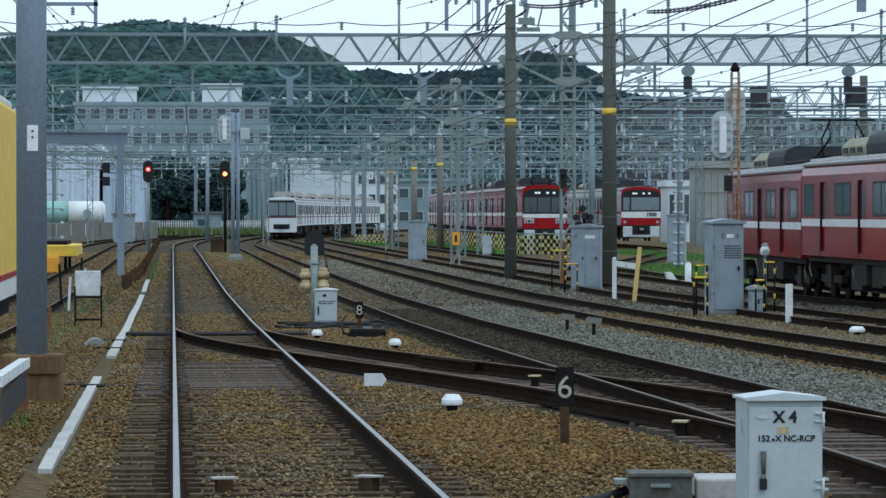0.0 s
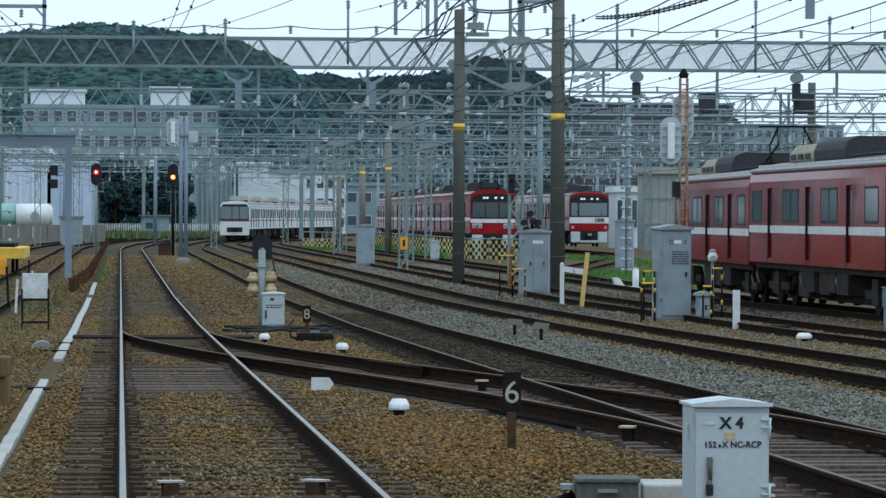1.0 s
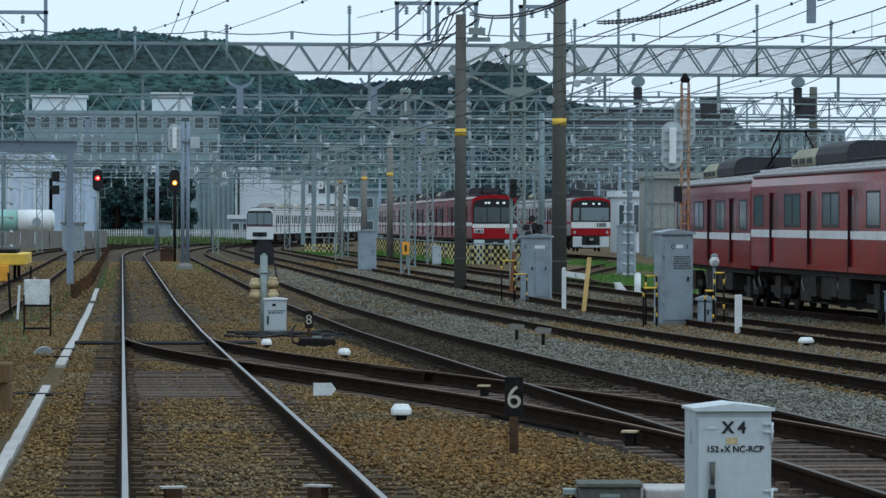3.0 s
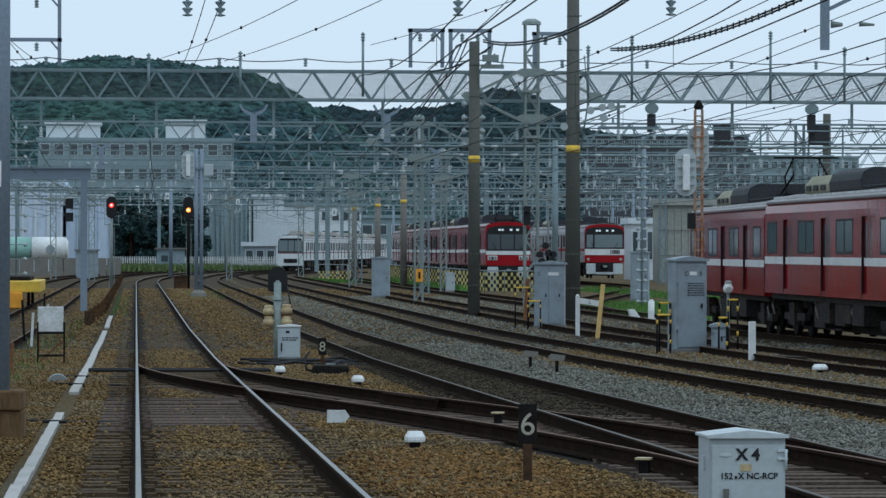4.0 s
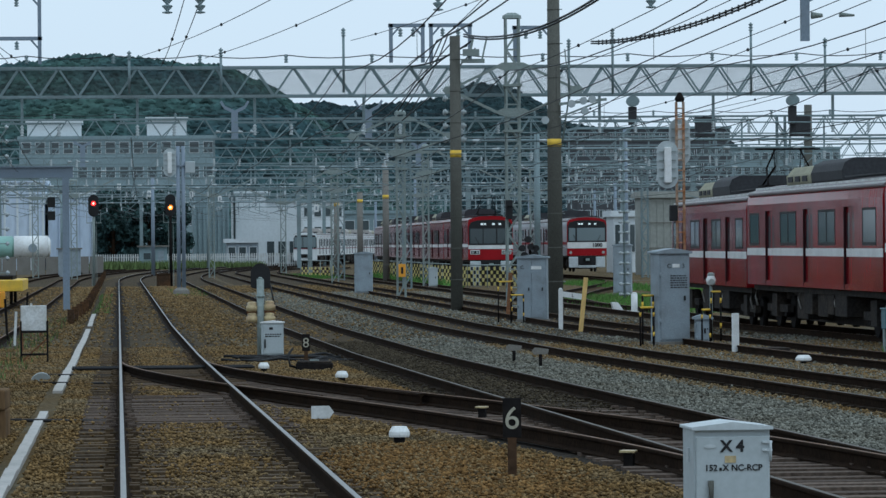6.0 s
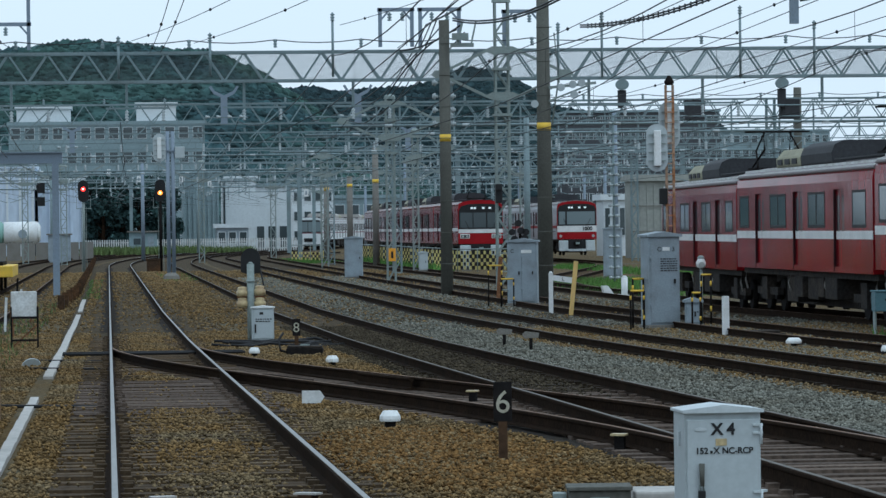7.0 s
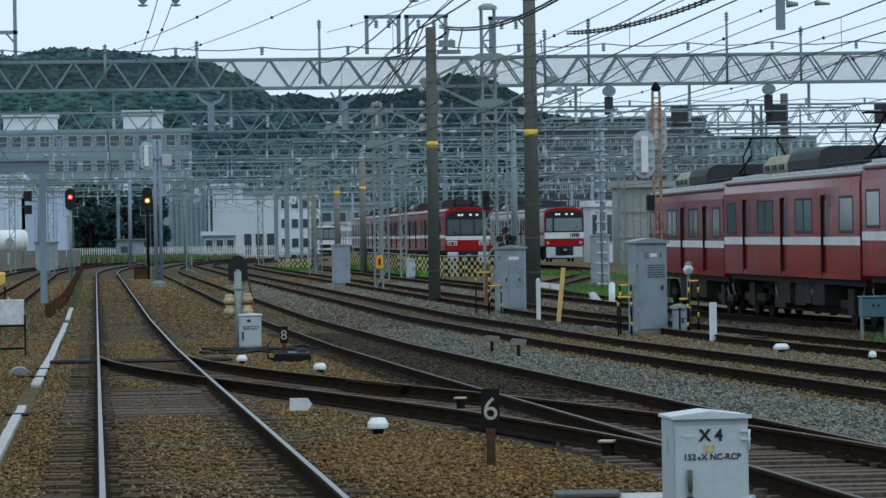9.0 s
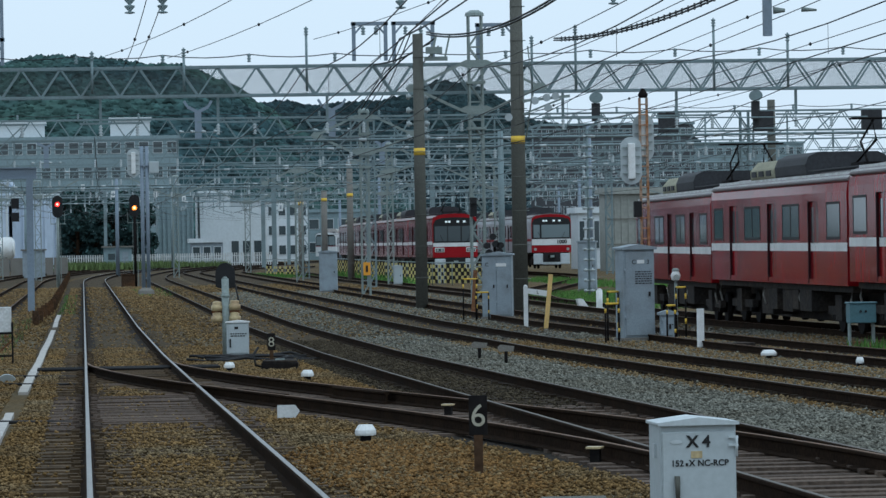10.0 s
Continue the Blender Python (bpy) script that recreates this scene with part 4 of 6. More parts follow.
def switch_case(x, y, turn):
    m = thing("switch_case", "low black cast switch case with a curled hose", "switch case", pose(x, y, ground(y), 0, 0, turn))
    part("case", Geo().box(-0.32, 0.32, -0.2, 0.2, -0.05, 0.16), "dark", m, bevel=0.02)
    lid = part("lid", Geo().box(-0.3, 0.3, -0.19, 0.19, 0.16, 0.2), "underframe", m, bevel=0.015)
    part("lid_grip", Geo().box(-0.08, 0.08, -0.03, 0.03, 0.2, 0.225), "steel", lid)
    part("hose", Geo().cord([(-0.3, 0, 0.08), (-0.42, -0.1, 0.12), (-0.46, -0.05, 0.3), (-0.38, 0.05, 0.42)], 0.022, 8), "black", m)


switch_case(2.62, 67.0, -5)


# ---- number posts, cap markers and small trackside marks ----
def number_post(x, y, digit, h, group="turnout number posts"):
    n = thing("number_post", f"dark rusty post with a white number {digit} beside the turnout", "number post", pose(x, y, ground(y), 0, 0, -5), group=group)
    part("plate", Geo().box(-0.072, 0.072, -0.012, 0.012, h - 0.31, h), "dark", n, "black plate", bevel=0.004)
    part("post", Geo().box(-0.035, 0.035, -0.01, 0.03, -0.1, h - 0.2), "edging", n)
    text_part("digit", digit, 0.25, "digit", n, pose(0, -0.014, h - 0.165, 90, 0, 0), 0.003)


number_post(2.28, 29.9, "6", 0.655)
number_post(2.63, 70.2, "8", 0.62)


def cap_marker(x, y, r=0.09):
    n = thing("cap_marker", "white capped concrete marker standing in the ballast", "marker", pose(x, y, ground(y)), group="white capped markers")
    part("stub", Geo().box(-0.05, 0.05, -0.05, 0.05, -0.05, 0.115), "dark", n)
    part("cap", Geo().lathe((0, 0, 0.1), [(r * 1.06, 0), (r * 1.12, 0.02), (r * 1.1, 0.05), (r * 0.75, 0.1), (0.0, 0.102)], 8, False), "white", n, "white faceted cap")


for x, y, r in ((1.87, 36.4, 0.09), (2.65, 59.3, 0.09), (1.7, 66.0, 0.085), (11.3, 67.3, 0.13), (11.55, 60.5, 0.06)):
    cap_marker(x, y, r)


def arrow_board(x, y):
    n = thing("arrow_board", "small dirty white pointed board low beside the rail", "sign", pose(x, y, ground(y), 0, 0, -5))
    part("board", Geo().extrude_y([(-0.12, 0.06), (0.08, 0.06), (0.13, 0.13), (0.08, 0.2), (-0.12, 0.2)], -0.015, 0.015), "whitedirty", n)
    part("stake", Geo().box(-0.02, 0.02, 0.015, 0.04, -0.05, 0.15), "rust", n)


arrow_board(1.47, 42.7)


def tee_sign(x, y):
    n = thing("tee_post", "weathered grey T-shaped stake in the ballast", "marker post", pose(x, y, ground(y), 0, 0, -5))
    part("stake", Geo().box(-0.03, 0.03, -0.02, 0.02, -0.05, 0.32), "dark", n)
    part("crossboard", Geo().extrude_y([(-0.13, 0.26), (0.13, 0.26), (0.15, 0.35), (-0.1, 0.38), (-0.15, 0.33)], -0.03, 0.0), "concrete", n)


tee_sign(6.65, 67.6)
tee_sign(6.55, 71.2)


def pale_peg(x, y, w, mat="porcelain"):
    n = thing("rail_peg", "small pale wooden block beside the rail", "block", pose(x, y, ground(y), 0, 0, -20))
    part("top_plate", Geo().box(-w / 2, w / 2, -0.06, 0.06, 0.14, 0.16), mat, n, bevel=0.004)
    part("foot", Geo().box(w / 2 - 0.1, w / 2 - 0.02, -0.04, 0.04, -0.05, 0.14), "dark", n)


for x, y in ((3.42, 31.6), (5.12, 32.2), (3.3, 43.2)):
    pale_peg(x, y, 0.13)


def clamp_post(x, y, turn):
    n = thing("rail_clamp", "grey steel bracket with a pale flat top beside the rail", "bracket", pose(x, y, ground(y), 0, 0, turn))
    part("stem", Geo().box(-0.05, 0.05, -0.05, 0.05, -0.05, 0.13), "edging", n)
    part("top_plate", Geo().box(-0.08, 0.08, -0.05, 0.05, 0.13, 0.142), "slab", n)


clamp_post(-0.45, 24.3, 10)
clamp_post(0.47, 24.4, -30)


# ---- shunting signal with its box ----
def build_dwarf():
    x, y = 2.1, 78.2
    n = thing("shunting_signal", "grey post with a black round shunting signal and cream cable bells", "signal", pose(x, y, ground(y), 0, 0, -4))
    part("post", Geo().tube((0, 0, -0.1), (0, 0, 1.62), 0.075, n=14).tube((0, 0, 1.62), (0, 0, 1.66), 0.06, 0.03, 14), "steel", n)
    prof = [(0.2 * math.cos(t), 1.72 + 0.22 * math.sin(t)) for t in [math.pi * i / 14 for i in range(15)]] + [(-0.2, 1.45), (-0.1, 1.42), (0.1, 1.42), (0.2, 1.45)]
    part("backboard", Geo().extrude_y(prof, 0.1, 0.14), "black", n, "black rounded backboard")
    part("hood", Geo().box(-0.08, 0.08, 0.14, 0.4, 1.6, 1.84), "black", n, bevel=0.03)
    for i, (dx, z) in enumerate(((-0.17, 1.08), (0.18, 1.1), (-0.17, 0.86), (0.18, 0.86))):
        part("cable_bell", Geo().lathe((dx, 0.03, z - 0.12), [(0.085, 0), (0.12, 0.02), (0.122, 0.11), (0.09, 0.13), (0.1, 0.16), (0.085, 0.19), (0.04, 0.2)], 14), "porcelain", n, "stained cream porcelain bell")
    part("bell_bracket", Geo().box(-0.28, 0.28, 0.0, 0.06, 0.92, 0.97), "rust", n)
    part("post_collar", Geo().tube((0, 0, 1.25), (0, 0, 1.29), 0.09, n=14), "steel", n)
    g = Geo()
    pts = [(0.2, 0.05, 1.5), (0.28, 0.05, 1.1), (0.26, 0.05, 0.7), (0.2, 0.05, 0.5)]
    g.cord(pts, 0.02)
    part("cable", g, "black", n)
    b = thing("signal_box_case", "pale grey equipment case on a short stand beside the signal post", "equipment case", pose(2.29, 77.0, ground(77.0), 0, 0, -4))
    part("stand", Geo().box(-0.12, -0.06, -0.08, 0.08, -0.05, 0.12).box(0.06, 0.12, -0.08, 0.08, -0.05, 0.12), "dark", b)
    part("body", Geo().box(-0.22, 0.22, -0.15, 0.15, 0.1, 0.74), "cabinet_light", b, bevel=0.01)
    part("lid", Geo().extrude_y([(-0.24, 0.74), (0.24, 0.74), (0.24, 0.76), (0, 0.79), (-0.24, 0.76)], -0.18, 0.17), "white", b)
    d = part("door", Geo().box(-0.18, 0.21, -0.165, -0.15, 0.13, 0.71), "cabinet_light", b, bevel=0.005)
    bars(d, -0.06, -0.167, 0.66, 0.13, 1, 0.05, seed=3)
    bars(d, -0.14, -0.167, 0.53, 0.32, 2, 0.022, seed=4)
    part("handle", Geo().box(-0.16, -0.13, -0.19, -0.165, 0.25, 0.42), "black", d)


build_dwarf()
cable_heap = thing("cable_run", "black cables and hoses lying across the ballast", "cables")
for i in range(7):
    g = Geo()
    rng = random.Random(20 + i)
    px, py = 1.1 + rng.uniform(0, 0.5), 73.5 + i * 0.5
    pts = []
    for k in range(7):
        pts.append((px, py, ground(py) + rng.uniform(0.04, 0.12)))
        px, py = px + rng.uniform(0.2, 0.45), py + rng.uniform(-0.2, 0.3)
    g.cord(pts, 0.03)
    part("cable", g, "black", cable_heap)

# ---- trackside cabinets ----
c = cabinet(12.0, 118.3, 0.92, 0.55, 2.0, "cabinet", "tall grey steel equipment cabinet with two doors", -12, 2)
text_part("lettering", "C", 0.16, "black", c, pose(-0.3, -0.30, 1.72, 90, 0, 0))
part("number_plate", Geo().box(-0.02, 0.3, -0.305, -0.295, 1.66, 1.76), "white", c)
c = cabinet(11.48, 85.0, 0.74, 0.5, 2.08, "cabinet", "tall weathered grey cabinet lettered C 3 with small print", 14)
text_part("lettering", "C", 0.14, "black", c, pose(-0.13, -0.275, 1.8, 90, 0, 0))
text_part("lettering", "3", 0.14, "black", c, pose(0.21, -0.275, 1.8, 90, 0, 0))
part("number_plate", Geo().box(-0.05, 0.12, -0.277, -0.27, 1.77, 1.85), "white", c)
bars(c, -0.1, -0.272, 1.6, 0.4, 6, 0.026, "roofdark", seed=8)
c = cabinet(12.1, 84.3, 0.34, 0.3, 0.62, "cabinet", "small grey cabinet beside the tall one", -4)
bars(c, -0.05, -0.172, 0.42, 0.16, 1, 0.025, seed=9)
cabinet(11.5, 192.8, 0.9, 0.6, 2.05, "cabinet", "tall blue-grey cabinet with chipped paint by a mast", -6)
cabinet(23.2, 182.0, 0.85, 0.6, 2.35, "cabinet", "blue-grey cabinet standing on the grass", -14)
cabinet(17.4, 222.0, 0.5, 0.4, 1.1, "cabinet_light", "small pale cabinet by the striped fence", 0)
cabinet(20.3, 226.0, 0.45, 0.4, 1.0, "cabinet_light", "small pale cabinet by the striped fence", 0)


def hand_rail(x, y, w, h, turn=0.0):
    n = thing("guard_hoop", "yellow and black striped tube hoop guarding a cabinet", "guard rail", pose(x, y, ground(y), 0, 0, turn), group="striped guard hoops")
    for s in (-1, 1):
        post = part("upright", Geo().tube((s * w / 2, 0, -0.1), (s * w / 2, 0, h), 0.022, n=8), "dark", n)
        for k in (0, 2) if s > 0 else (2,):
            part("stripe", Geo().tube((s * w / 2, 0, h * (0.3 + 0.24 * k)), (s * w / 2, 0, h * (0.4 + 0.24 * k)), 0.024, n=8), "yellow", post)
    part("top_rail", Geo().tube((-w / 2, 0, h), (w / 2, 0, h), 0.024, n=8), "yellow", n)


hand_rail(10.75, 83.5, 0.3, 0.9, 5)
hand_rail(10.95, 84.8, 0.35, 1.15, 40)
hand_rail(11.9, 82.5, 0.2, 0.85, 20)
hand_rail(12.9, 87.5, 0.25, 1.2, 20)
hand_rail(11.0, 117.0, 0.5, 1.3, 30)
hand_rail(11.25, 115.8, 0.4, 0.9, 10)


def slanted_boards():
    n = thing("white_l_sign", "white post with a slanting arm and a letter L", "sign post", pose(11.48, 106.3, ground(106.3), 0, 0, -5))
    part("post", Geo().box(-0.06, 0.06, -0.04, 0.04, -0.1, 1.15).tube((0, 0, 1.15), (0, 0, 1.2), 0.06, 0.03, 10), "white", n, bevel=0.005)
    arm = part("arm", Geo().extrude_y([(0.06, 0.95), (0.62, 0.86), (0.62, 1.02), (0.06, 1.1)], -0.02, 0.02), "white", n)
    text_part("lettering", "L", 0.14, "black", arm, pose(0.34, -0.022, 0.98, 90, 0, 0))
    n = thing("leaning_board", "pale yellow board leaning upright in the ballast", "board", pose(11.62, 102.9, ground(102.9), 0, 6, -5))
    part("board", Geo().box(-0.06, 0.06, -0.02, 0.02, -0.1, 1.5), "palewood", n, bevel=0.005)
    n = thing("leaning_board", "dark rusty board leaning upright by the mast", "board", pose(12.2, 128.0, ground(128), 0, 4, -5))
    part("board", Geo().box(-0.07, 0.07, -0.02, 0.02, -0.1, 1.5), "rust", n)
    n = thing("white_post", "white square post with a low foot bracket", "post", pose(11.7, 77.3, ground(77.3), 0, 0, 8))
    part("post", Geo().box(-0.065, 0.065, -0.05, 0.05, -0.1, 0.84), "white", n, bevel=0.006)
    part("foot", Geo().extrude_y([(0.06, 0.0), (0.3, 0.0), (0.06, 0.12)], -0.04, 0.04), "white", n)
    tray = part("tray", Geo().box(0.1, 1.0, -0.9, -0.1, -0.05, 0.09), "dark", n, "black steel tray", bevel=0.015)
    part("tray_lid", Geo().box(0.2, 0.9, -0.8, -0.2, 0.09, 0.15), "underframe", tray, bevel=0.01)


slanted_boards()


def yard_lamp():
    n = thing("post_lamp", "thin grey post with a small white hooded lamp", "lamp", pose(13.1, 89.5, ground(89.5)))
    part("pole", Geo().tube((0, 0, -0.1), (0, 0, 1.35), 0.035, n=10), "steel", n)
    head = part("hood", Geo().lathe((0, 0, 1.33), [(0.03, 0), (0.1, 0.03), (0.12, 0.14), (0.07, 0.24)], 14), "white", n)
    part("lens", Geo().tube((0, -0.12, 1.42), (0, -0.09, 1.42), 0.07, n=12), "lens", head)
    part("cap", Geo().lathe((0, 0, 1.56), [(0.08, 0), (0.09, 0.04), (0.04, 0.08)], 12), "steel", n)
    b = thing("white_trough", "white moulded trough with an upright cylinder on the grass", "trough", pose(16.6, 131.2, ground(131.2)))
    g = Geo().extrude_y([(-0.5, 0.42), (-0.42, 0.12), (-0.2, 0.02), (0.4, 0.02), (0.44, 0.1), (-0.1, 0.14), (-0.3, 0.42)], -0.25, 0.25)
    part("shell", g, "white", b)
    part("cylinder", Geo().tube((0.3, 0, 0.02), (0.3, 0, 0.7), 0.11, n=14).tube((0.3, 0, 0.7), (0.3, 0, 0.76), 0.11, 0.05, 14), "white", b)
    e = thing("blue_case", "blue-green steel case on legs beside the siding", "equipment case", pose(14.3, 73.8, ground(73.8)))
    body = part("body", Geo().box(-0.26, 0.26, -0.2, 0.2, 0.55, 0.93), "tealcase", e, bevel=0.02)
    part("lid", Geo().box(-0.28, 0.28, -0.22, 0.22, 0.93, 0.96), "tealcase", e, bevel=0.01)
    for k in (-0.05, 0.05):
        part("bolt", Geo().tube((k, -0.215, 0.78), (k, -0.2, 0.78), 0.025, n=8), "black", body)
    for s in (-0.25, 0.22):
        part("leg", Geo().box(s, s + 0.03, -0.1, 0.1, -0.05, 0.55), "steel", e)


yard_lamp()


# ---- colour light signals ----
def colour_signal(x, y, z, lamp, h, dark=False):
    """Oval black backboard with its lit lens, on a slim post."""
    n = thing("colour_light_signal", f"black oval signal showing a lit {lamp} lamp on a slim post", "signal", pose(x, y, 0, 0, 0, -4), group="lit signals")
    part("post", Geo().tube((0, 0.15, ground(y) - 0.1), (0, 0.15, z + 0.4), 0.09, n=10), "dark" if lamp == "orange" else "steel", n)
    b = part("backboard", Geo().disc_y(0, 0, z, 0.33, 0.33, 0.04, 24, flat=0.36), "black", n)
    for i in range(4):
        zz = z - 0.42 + 0.28 * i
        hood = Geo()
        for k in range(8):
            a0, a1 = math.pi * k / 8, math.pi * (k + 1) / 8
            hood.bar((0.13 * math.cos(a0), -0.12, zz + 0.13 * math.sin(a0)), (0.13 * math.cos(a1), -0.12, zz + 0.13 * math.sin(a1)), 0.02)
        part("hood", hood, "black", b)
        lit = i == 2 if lamp == "red" else i == 1
        part("lens", Geo().tube((0, -0.02, zz), (0, 0.01, zz), 0.15 if lit else 0.1, n=20), ("lampred" if lamp == "red" else "lamporange") if lit else "black", b)
        if lit:
            part("lamp_core", Geo().tube((0, -0.03, zz), (0, -0.02, zz), 0.065, n=14), "lampcore", b)
    part("platform", Geo().box(-0.45, 0.45, 0.1, 0.7, z - 1.1, z - 1.06).box(-0.45, -0.42, 0.1, 0.12, z - 1.06, z - 0.4).box(0.42, 0.45, 0.1, 0.12, z - 1.06, z - 0.4), "steel", n)
    lad = Geo()
    for s in (-0.15, 0.15):
        lad.bar((s, 0.5, ground(y)), (s, 0.3, z - 1.0), 0.035)
    part("ladder", lad, "steel", n)
    return n


colour_signal(-2.3, 241.0, 5.0, "red", 5)
colour_signal(2.5, 241.5, 5.0, "orange", 5)


def signal_back(parent, x, y, z, rx, rz, flat):
    b = part("signal_back", Geo().disc_y(x, y, z, rx, rz, 0.05, 24, flat=flat), "cabinet_light", parent, "pale oval back of a signal")
    part("lamp_case", Geo().box(x - rx * 0.33, x + rx * 0.33, y - 0.12, y, z - flat - rz * 0.5, z + flat + rz * 0.4), "white", b, "white lamp housing", bevel=0.02)
    for k in range(4):
        zz = z - flat + k * flat * 0.66
        part("strut", Geo().bar((x - rx * 0.8, y - 0.03, zz), (x + rx * 0.8, y - 0.03, zz), 0.025), "steel", b)


def build_rusty_mast():
    x, y = 13.35, 96.0
    n = thing("signal_mast", "rusty lattice ladder mast carrying two pale oval signal backs", "signal mast")
    g0 = ground(y)
    for dx in (-0.09, 0.09):
        part("post", Geo().bar((x + dx, y, g0), (x + dx, y, 6.0), 0.06), "mastrust", n)
    for k in range(22):
        part("rung", Geo().bar((x - 0.12, y - 0.04, g0 + 0.3 + k * 0.26), (x + 0.12, y - 0.04, g0 + 0.3 + k * 0.26), 0.035), "mastrust", n)
    part("cap", Geo().lathe((x, y, 6.0), [(0.1, 0), (0.13, 0.08), (0.07, 0.18), (0.04, 0.24)], 10), "dark", n)
    signal_back(n, x - 0.34, y - 0.12, 4.42, 0.27, 0.27, 0.33)
    signal_back(n, x + 0.02, y + 0.16, 5.0, 0.27, 0.27, 0.33)
    part("lamp_box", Geo().box(x - 0.28, x - 0.08, y - 0.1, y + 0.1, 3.0, 3.4), "black", n, bevel=0.02)
    for z in (4.1, 4.7):
        part("bracket", Geo().bar((x - 0.4, y - 0.06, z), (x + 0.1, y, z), 0.04), "steel", n)


build_rusty_mast()


def build_tall_signal_pole():
    x, y = 2.45, 198.5
    n = thing("signal_mast", "blue-grey twin-tube pole carrying a pale oval signal back", "signal mast")
    for dx in (-0.12, 0.14):
        part("tube", Geo().tube((x + dx, y, ground(y)), (x + dx, y, 7.6), 0.1, n=10), "bluesteel", n)
    for k in range(9):
        part("tie", Geo().bar((x - 0.2, y, 0.8 + k * 0.8), (x + 0.22, y, 0.8 + k * 0.8), 0.05), "bluesteel", n)
    signal_back(n, x - 0.55, y - 0.2, 6.75, 0.33, 0.33, 0.4)
    part("case", Geo().box(x + 0.25, x + 0.75, y - 0.2, y + 0.2, 6.2, 6.8), "cabinet_light", n, bevel=0.03)
    part("base", Geo().lathe((x, y, ground(y)), [(0.45, 0), (0.4, 0.25), (0.2, 0.4)], 8, False), "concrete", n)
    part("cross_arm", Geo().bar((x - 0.8, y - 0.1, 6.6), (x + 0.6, y - 0.1, 6.6), 0.08), "bluesteel", n)


build_tall_signal_pole()


def signal_cluster():
    n = thing("shunting_signal", "black cluster of round shunting lamps on a dark post", "signal", pose(14.15, 139.0, ground(139)))
    part("post", Geo().tube((0, 0, -0.1), (0, 0, 2.3), 0.06, n=10), "dark", n)
    for dx, z in ((-0.3, 2.3), (0.02, 2.35), (-0.08, 2.62), (0.2, 2.3), (-0.22, 2.05), (0.16, 2.08)):
        part("lamp_head", Geo().disc_y(dx, -0.15, z, 0.13, 0.12, 0.22, 14), "black", n)


signal_cluster()


# ---- steel post on its block, cable trough and clutter on the west side ----
def build_west_side():
    x, y = -2.2, 39.3
    n = thing("steel_post", "tall blue-grey steel post with a small white plate", "post", pose(x, y, ground(y), 0, 0, -3))
    part("shaft", Geo().tube((0, 0, 0.5), (0, 0, 7.5), 0.155, n=20), "bluesteel", n)
    pl = part("plate", Geo().box(-0.03, 0.08, -0.17, -0.155, 2.58, 2.84), "white", n, "small white plate")
    for k in range(2):
        part("rivet", Geo().tube((0.025, -0.176, 2.78 - 0.06 * k), (0.025, -0.17, 2.78 - 0.06 * k), 0.012, n=8), "black", pl)
    b = thing("concrete_footing", "brown stained concrete footing with a wider capping", "footing", pose(x, y, ground(y), 0, 0, -3))
    part("base", Geo().box(-0.18, 0.3, -0.3, 0.3, -0.1, 0.32), "brick", b, bevel=0.015)
    part("capping", Geo().box(-0.29, 0.3, -0.34, 0.34, 0.32, 0.52), "brick", b, bevel=0.02)
    t = thing("cable_trough", "run of chipped white concrete trough lids beside the track", "cable trough", kind="structure")
    yy = 27.2
    k = 0
    while yy < 140:
        q = 2.4
        if not (46 < yy < 55 or 113 < yy < 117):
            x0 = -1.67 + 0.006 * math.sin(k * 0.7)
            half = 0.05 if yy < 50 else 0.07
            ob = part("lid", Geo().box(x0 - half, x0 + half, yy, yy + q - 0.02, ground(yy + 1.2) - 0.05, ground(yy + 1.2) + 0.05), "slab", t)
            ob.matrix_basis = Matrix.Translation((random.uniform(-0.004, 0.004), 0, random.uniform(-0.004, 0.004)))
        yy += q
        k += 1
    r = thing("pipe_rail", "dark rusty low rail with a pale top beside the path", "rail", kind="structure")
    part("post", Geo().box(-2.22, -2.15, 31.0, 31.1, ground(31) - 0.1, ground(31) + 0.55), "rust", r)
    part("post", Geo().box(-2.22, -2.15, 36.8, 36.9, ground(37) - 0.1, ground(37) + 0.55), "rust", r)
    part("top_bar", Geo().bar((-2.18, 31.0, ground(31) + 0.52), (-2.18, 37.0, ground(37) + 0.5), 0.09), "whitedirty", r)
    part("side_plate", Geo().box(-2.2, -2.16, 31.0, 37.0, ground(34) + 0.15, ground(34) + 0.42), "black", r)
    # cables across the path
    c = thing("cross_cable", "black cable crossing under the rails", "cable")
    for yc in (43.4, 59.8, 64.8):
        part("cable", Geo().tube((-2.0, yc, ground(yc) + 0.06), (-0.9, yc + 0.1, ground(yc) + 0.03), 0.02, n=8), "black", c)
    # box on a rusty frame
    s = thing("junction_box", "weathered pale box on a rusty angle-iron stand", "junction box", pose(-2.42, 75.5, ground(75.5), 0, 0, 0))
    part("case", Geo().box(-0.26, 0.24, -0.15, 0.15, 0.66, 1.15), "whitedirty", s, "dirty white steel case", bevel=0.015)
    for sx in (-0.27, 0.24):
        for sy in (-0.16, 0.13):
            part("leg", Geo().box(sx, sx + 0.03, sy, sy + 0.03, -0.1, 0.85), "dark", s)
    for z in (0.18, 0.62):
        part("rail", Geo().box(-0.27, 0.27, -0.165, -0.135, z, z + 0.04), "dark", s)
    part("brace", Geo().bar((-0.25, 0.15, 0.05), (0.25, 0.15, 0.5), 0.03), "rust", s)
    # portal frame
    f = thing("portal_frame", "blue-grey steel portal frame over the sidings", "portal frame")
    yq = 150.0
    part("post", Geo().box(-2.92, -2.66, yq - 0.14, yq + 0.14, ground(yq), 5.15), "bluesteel", f)
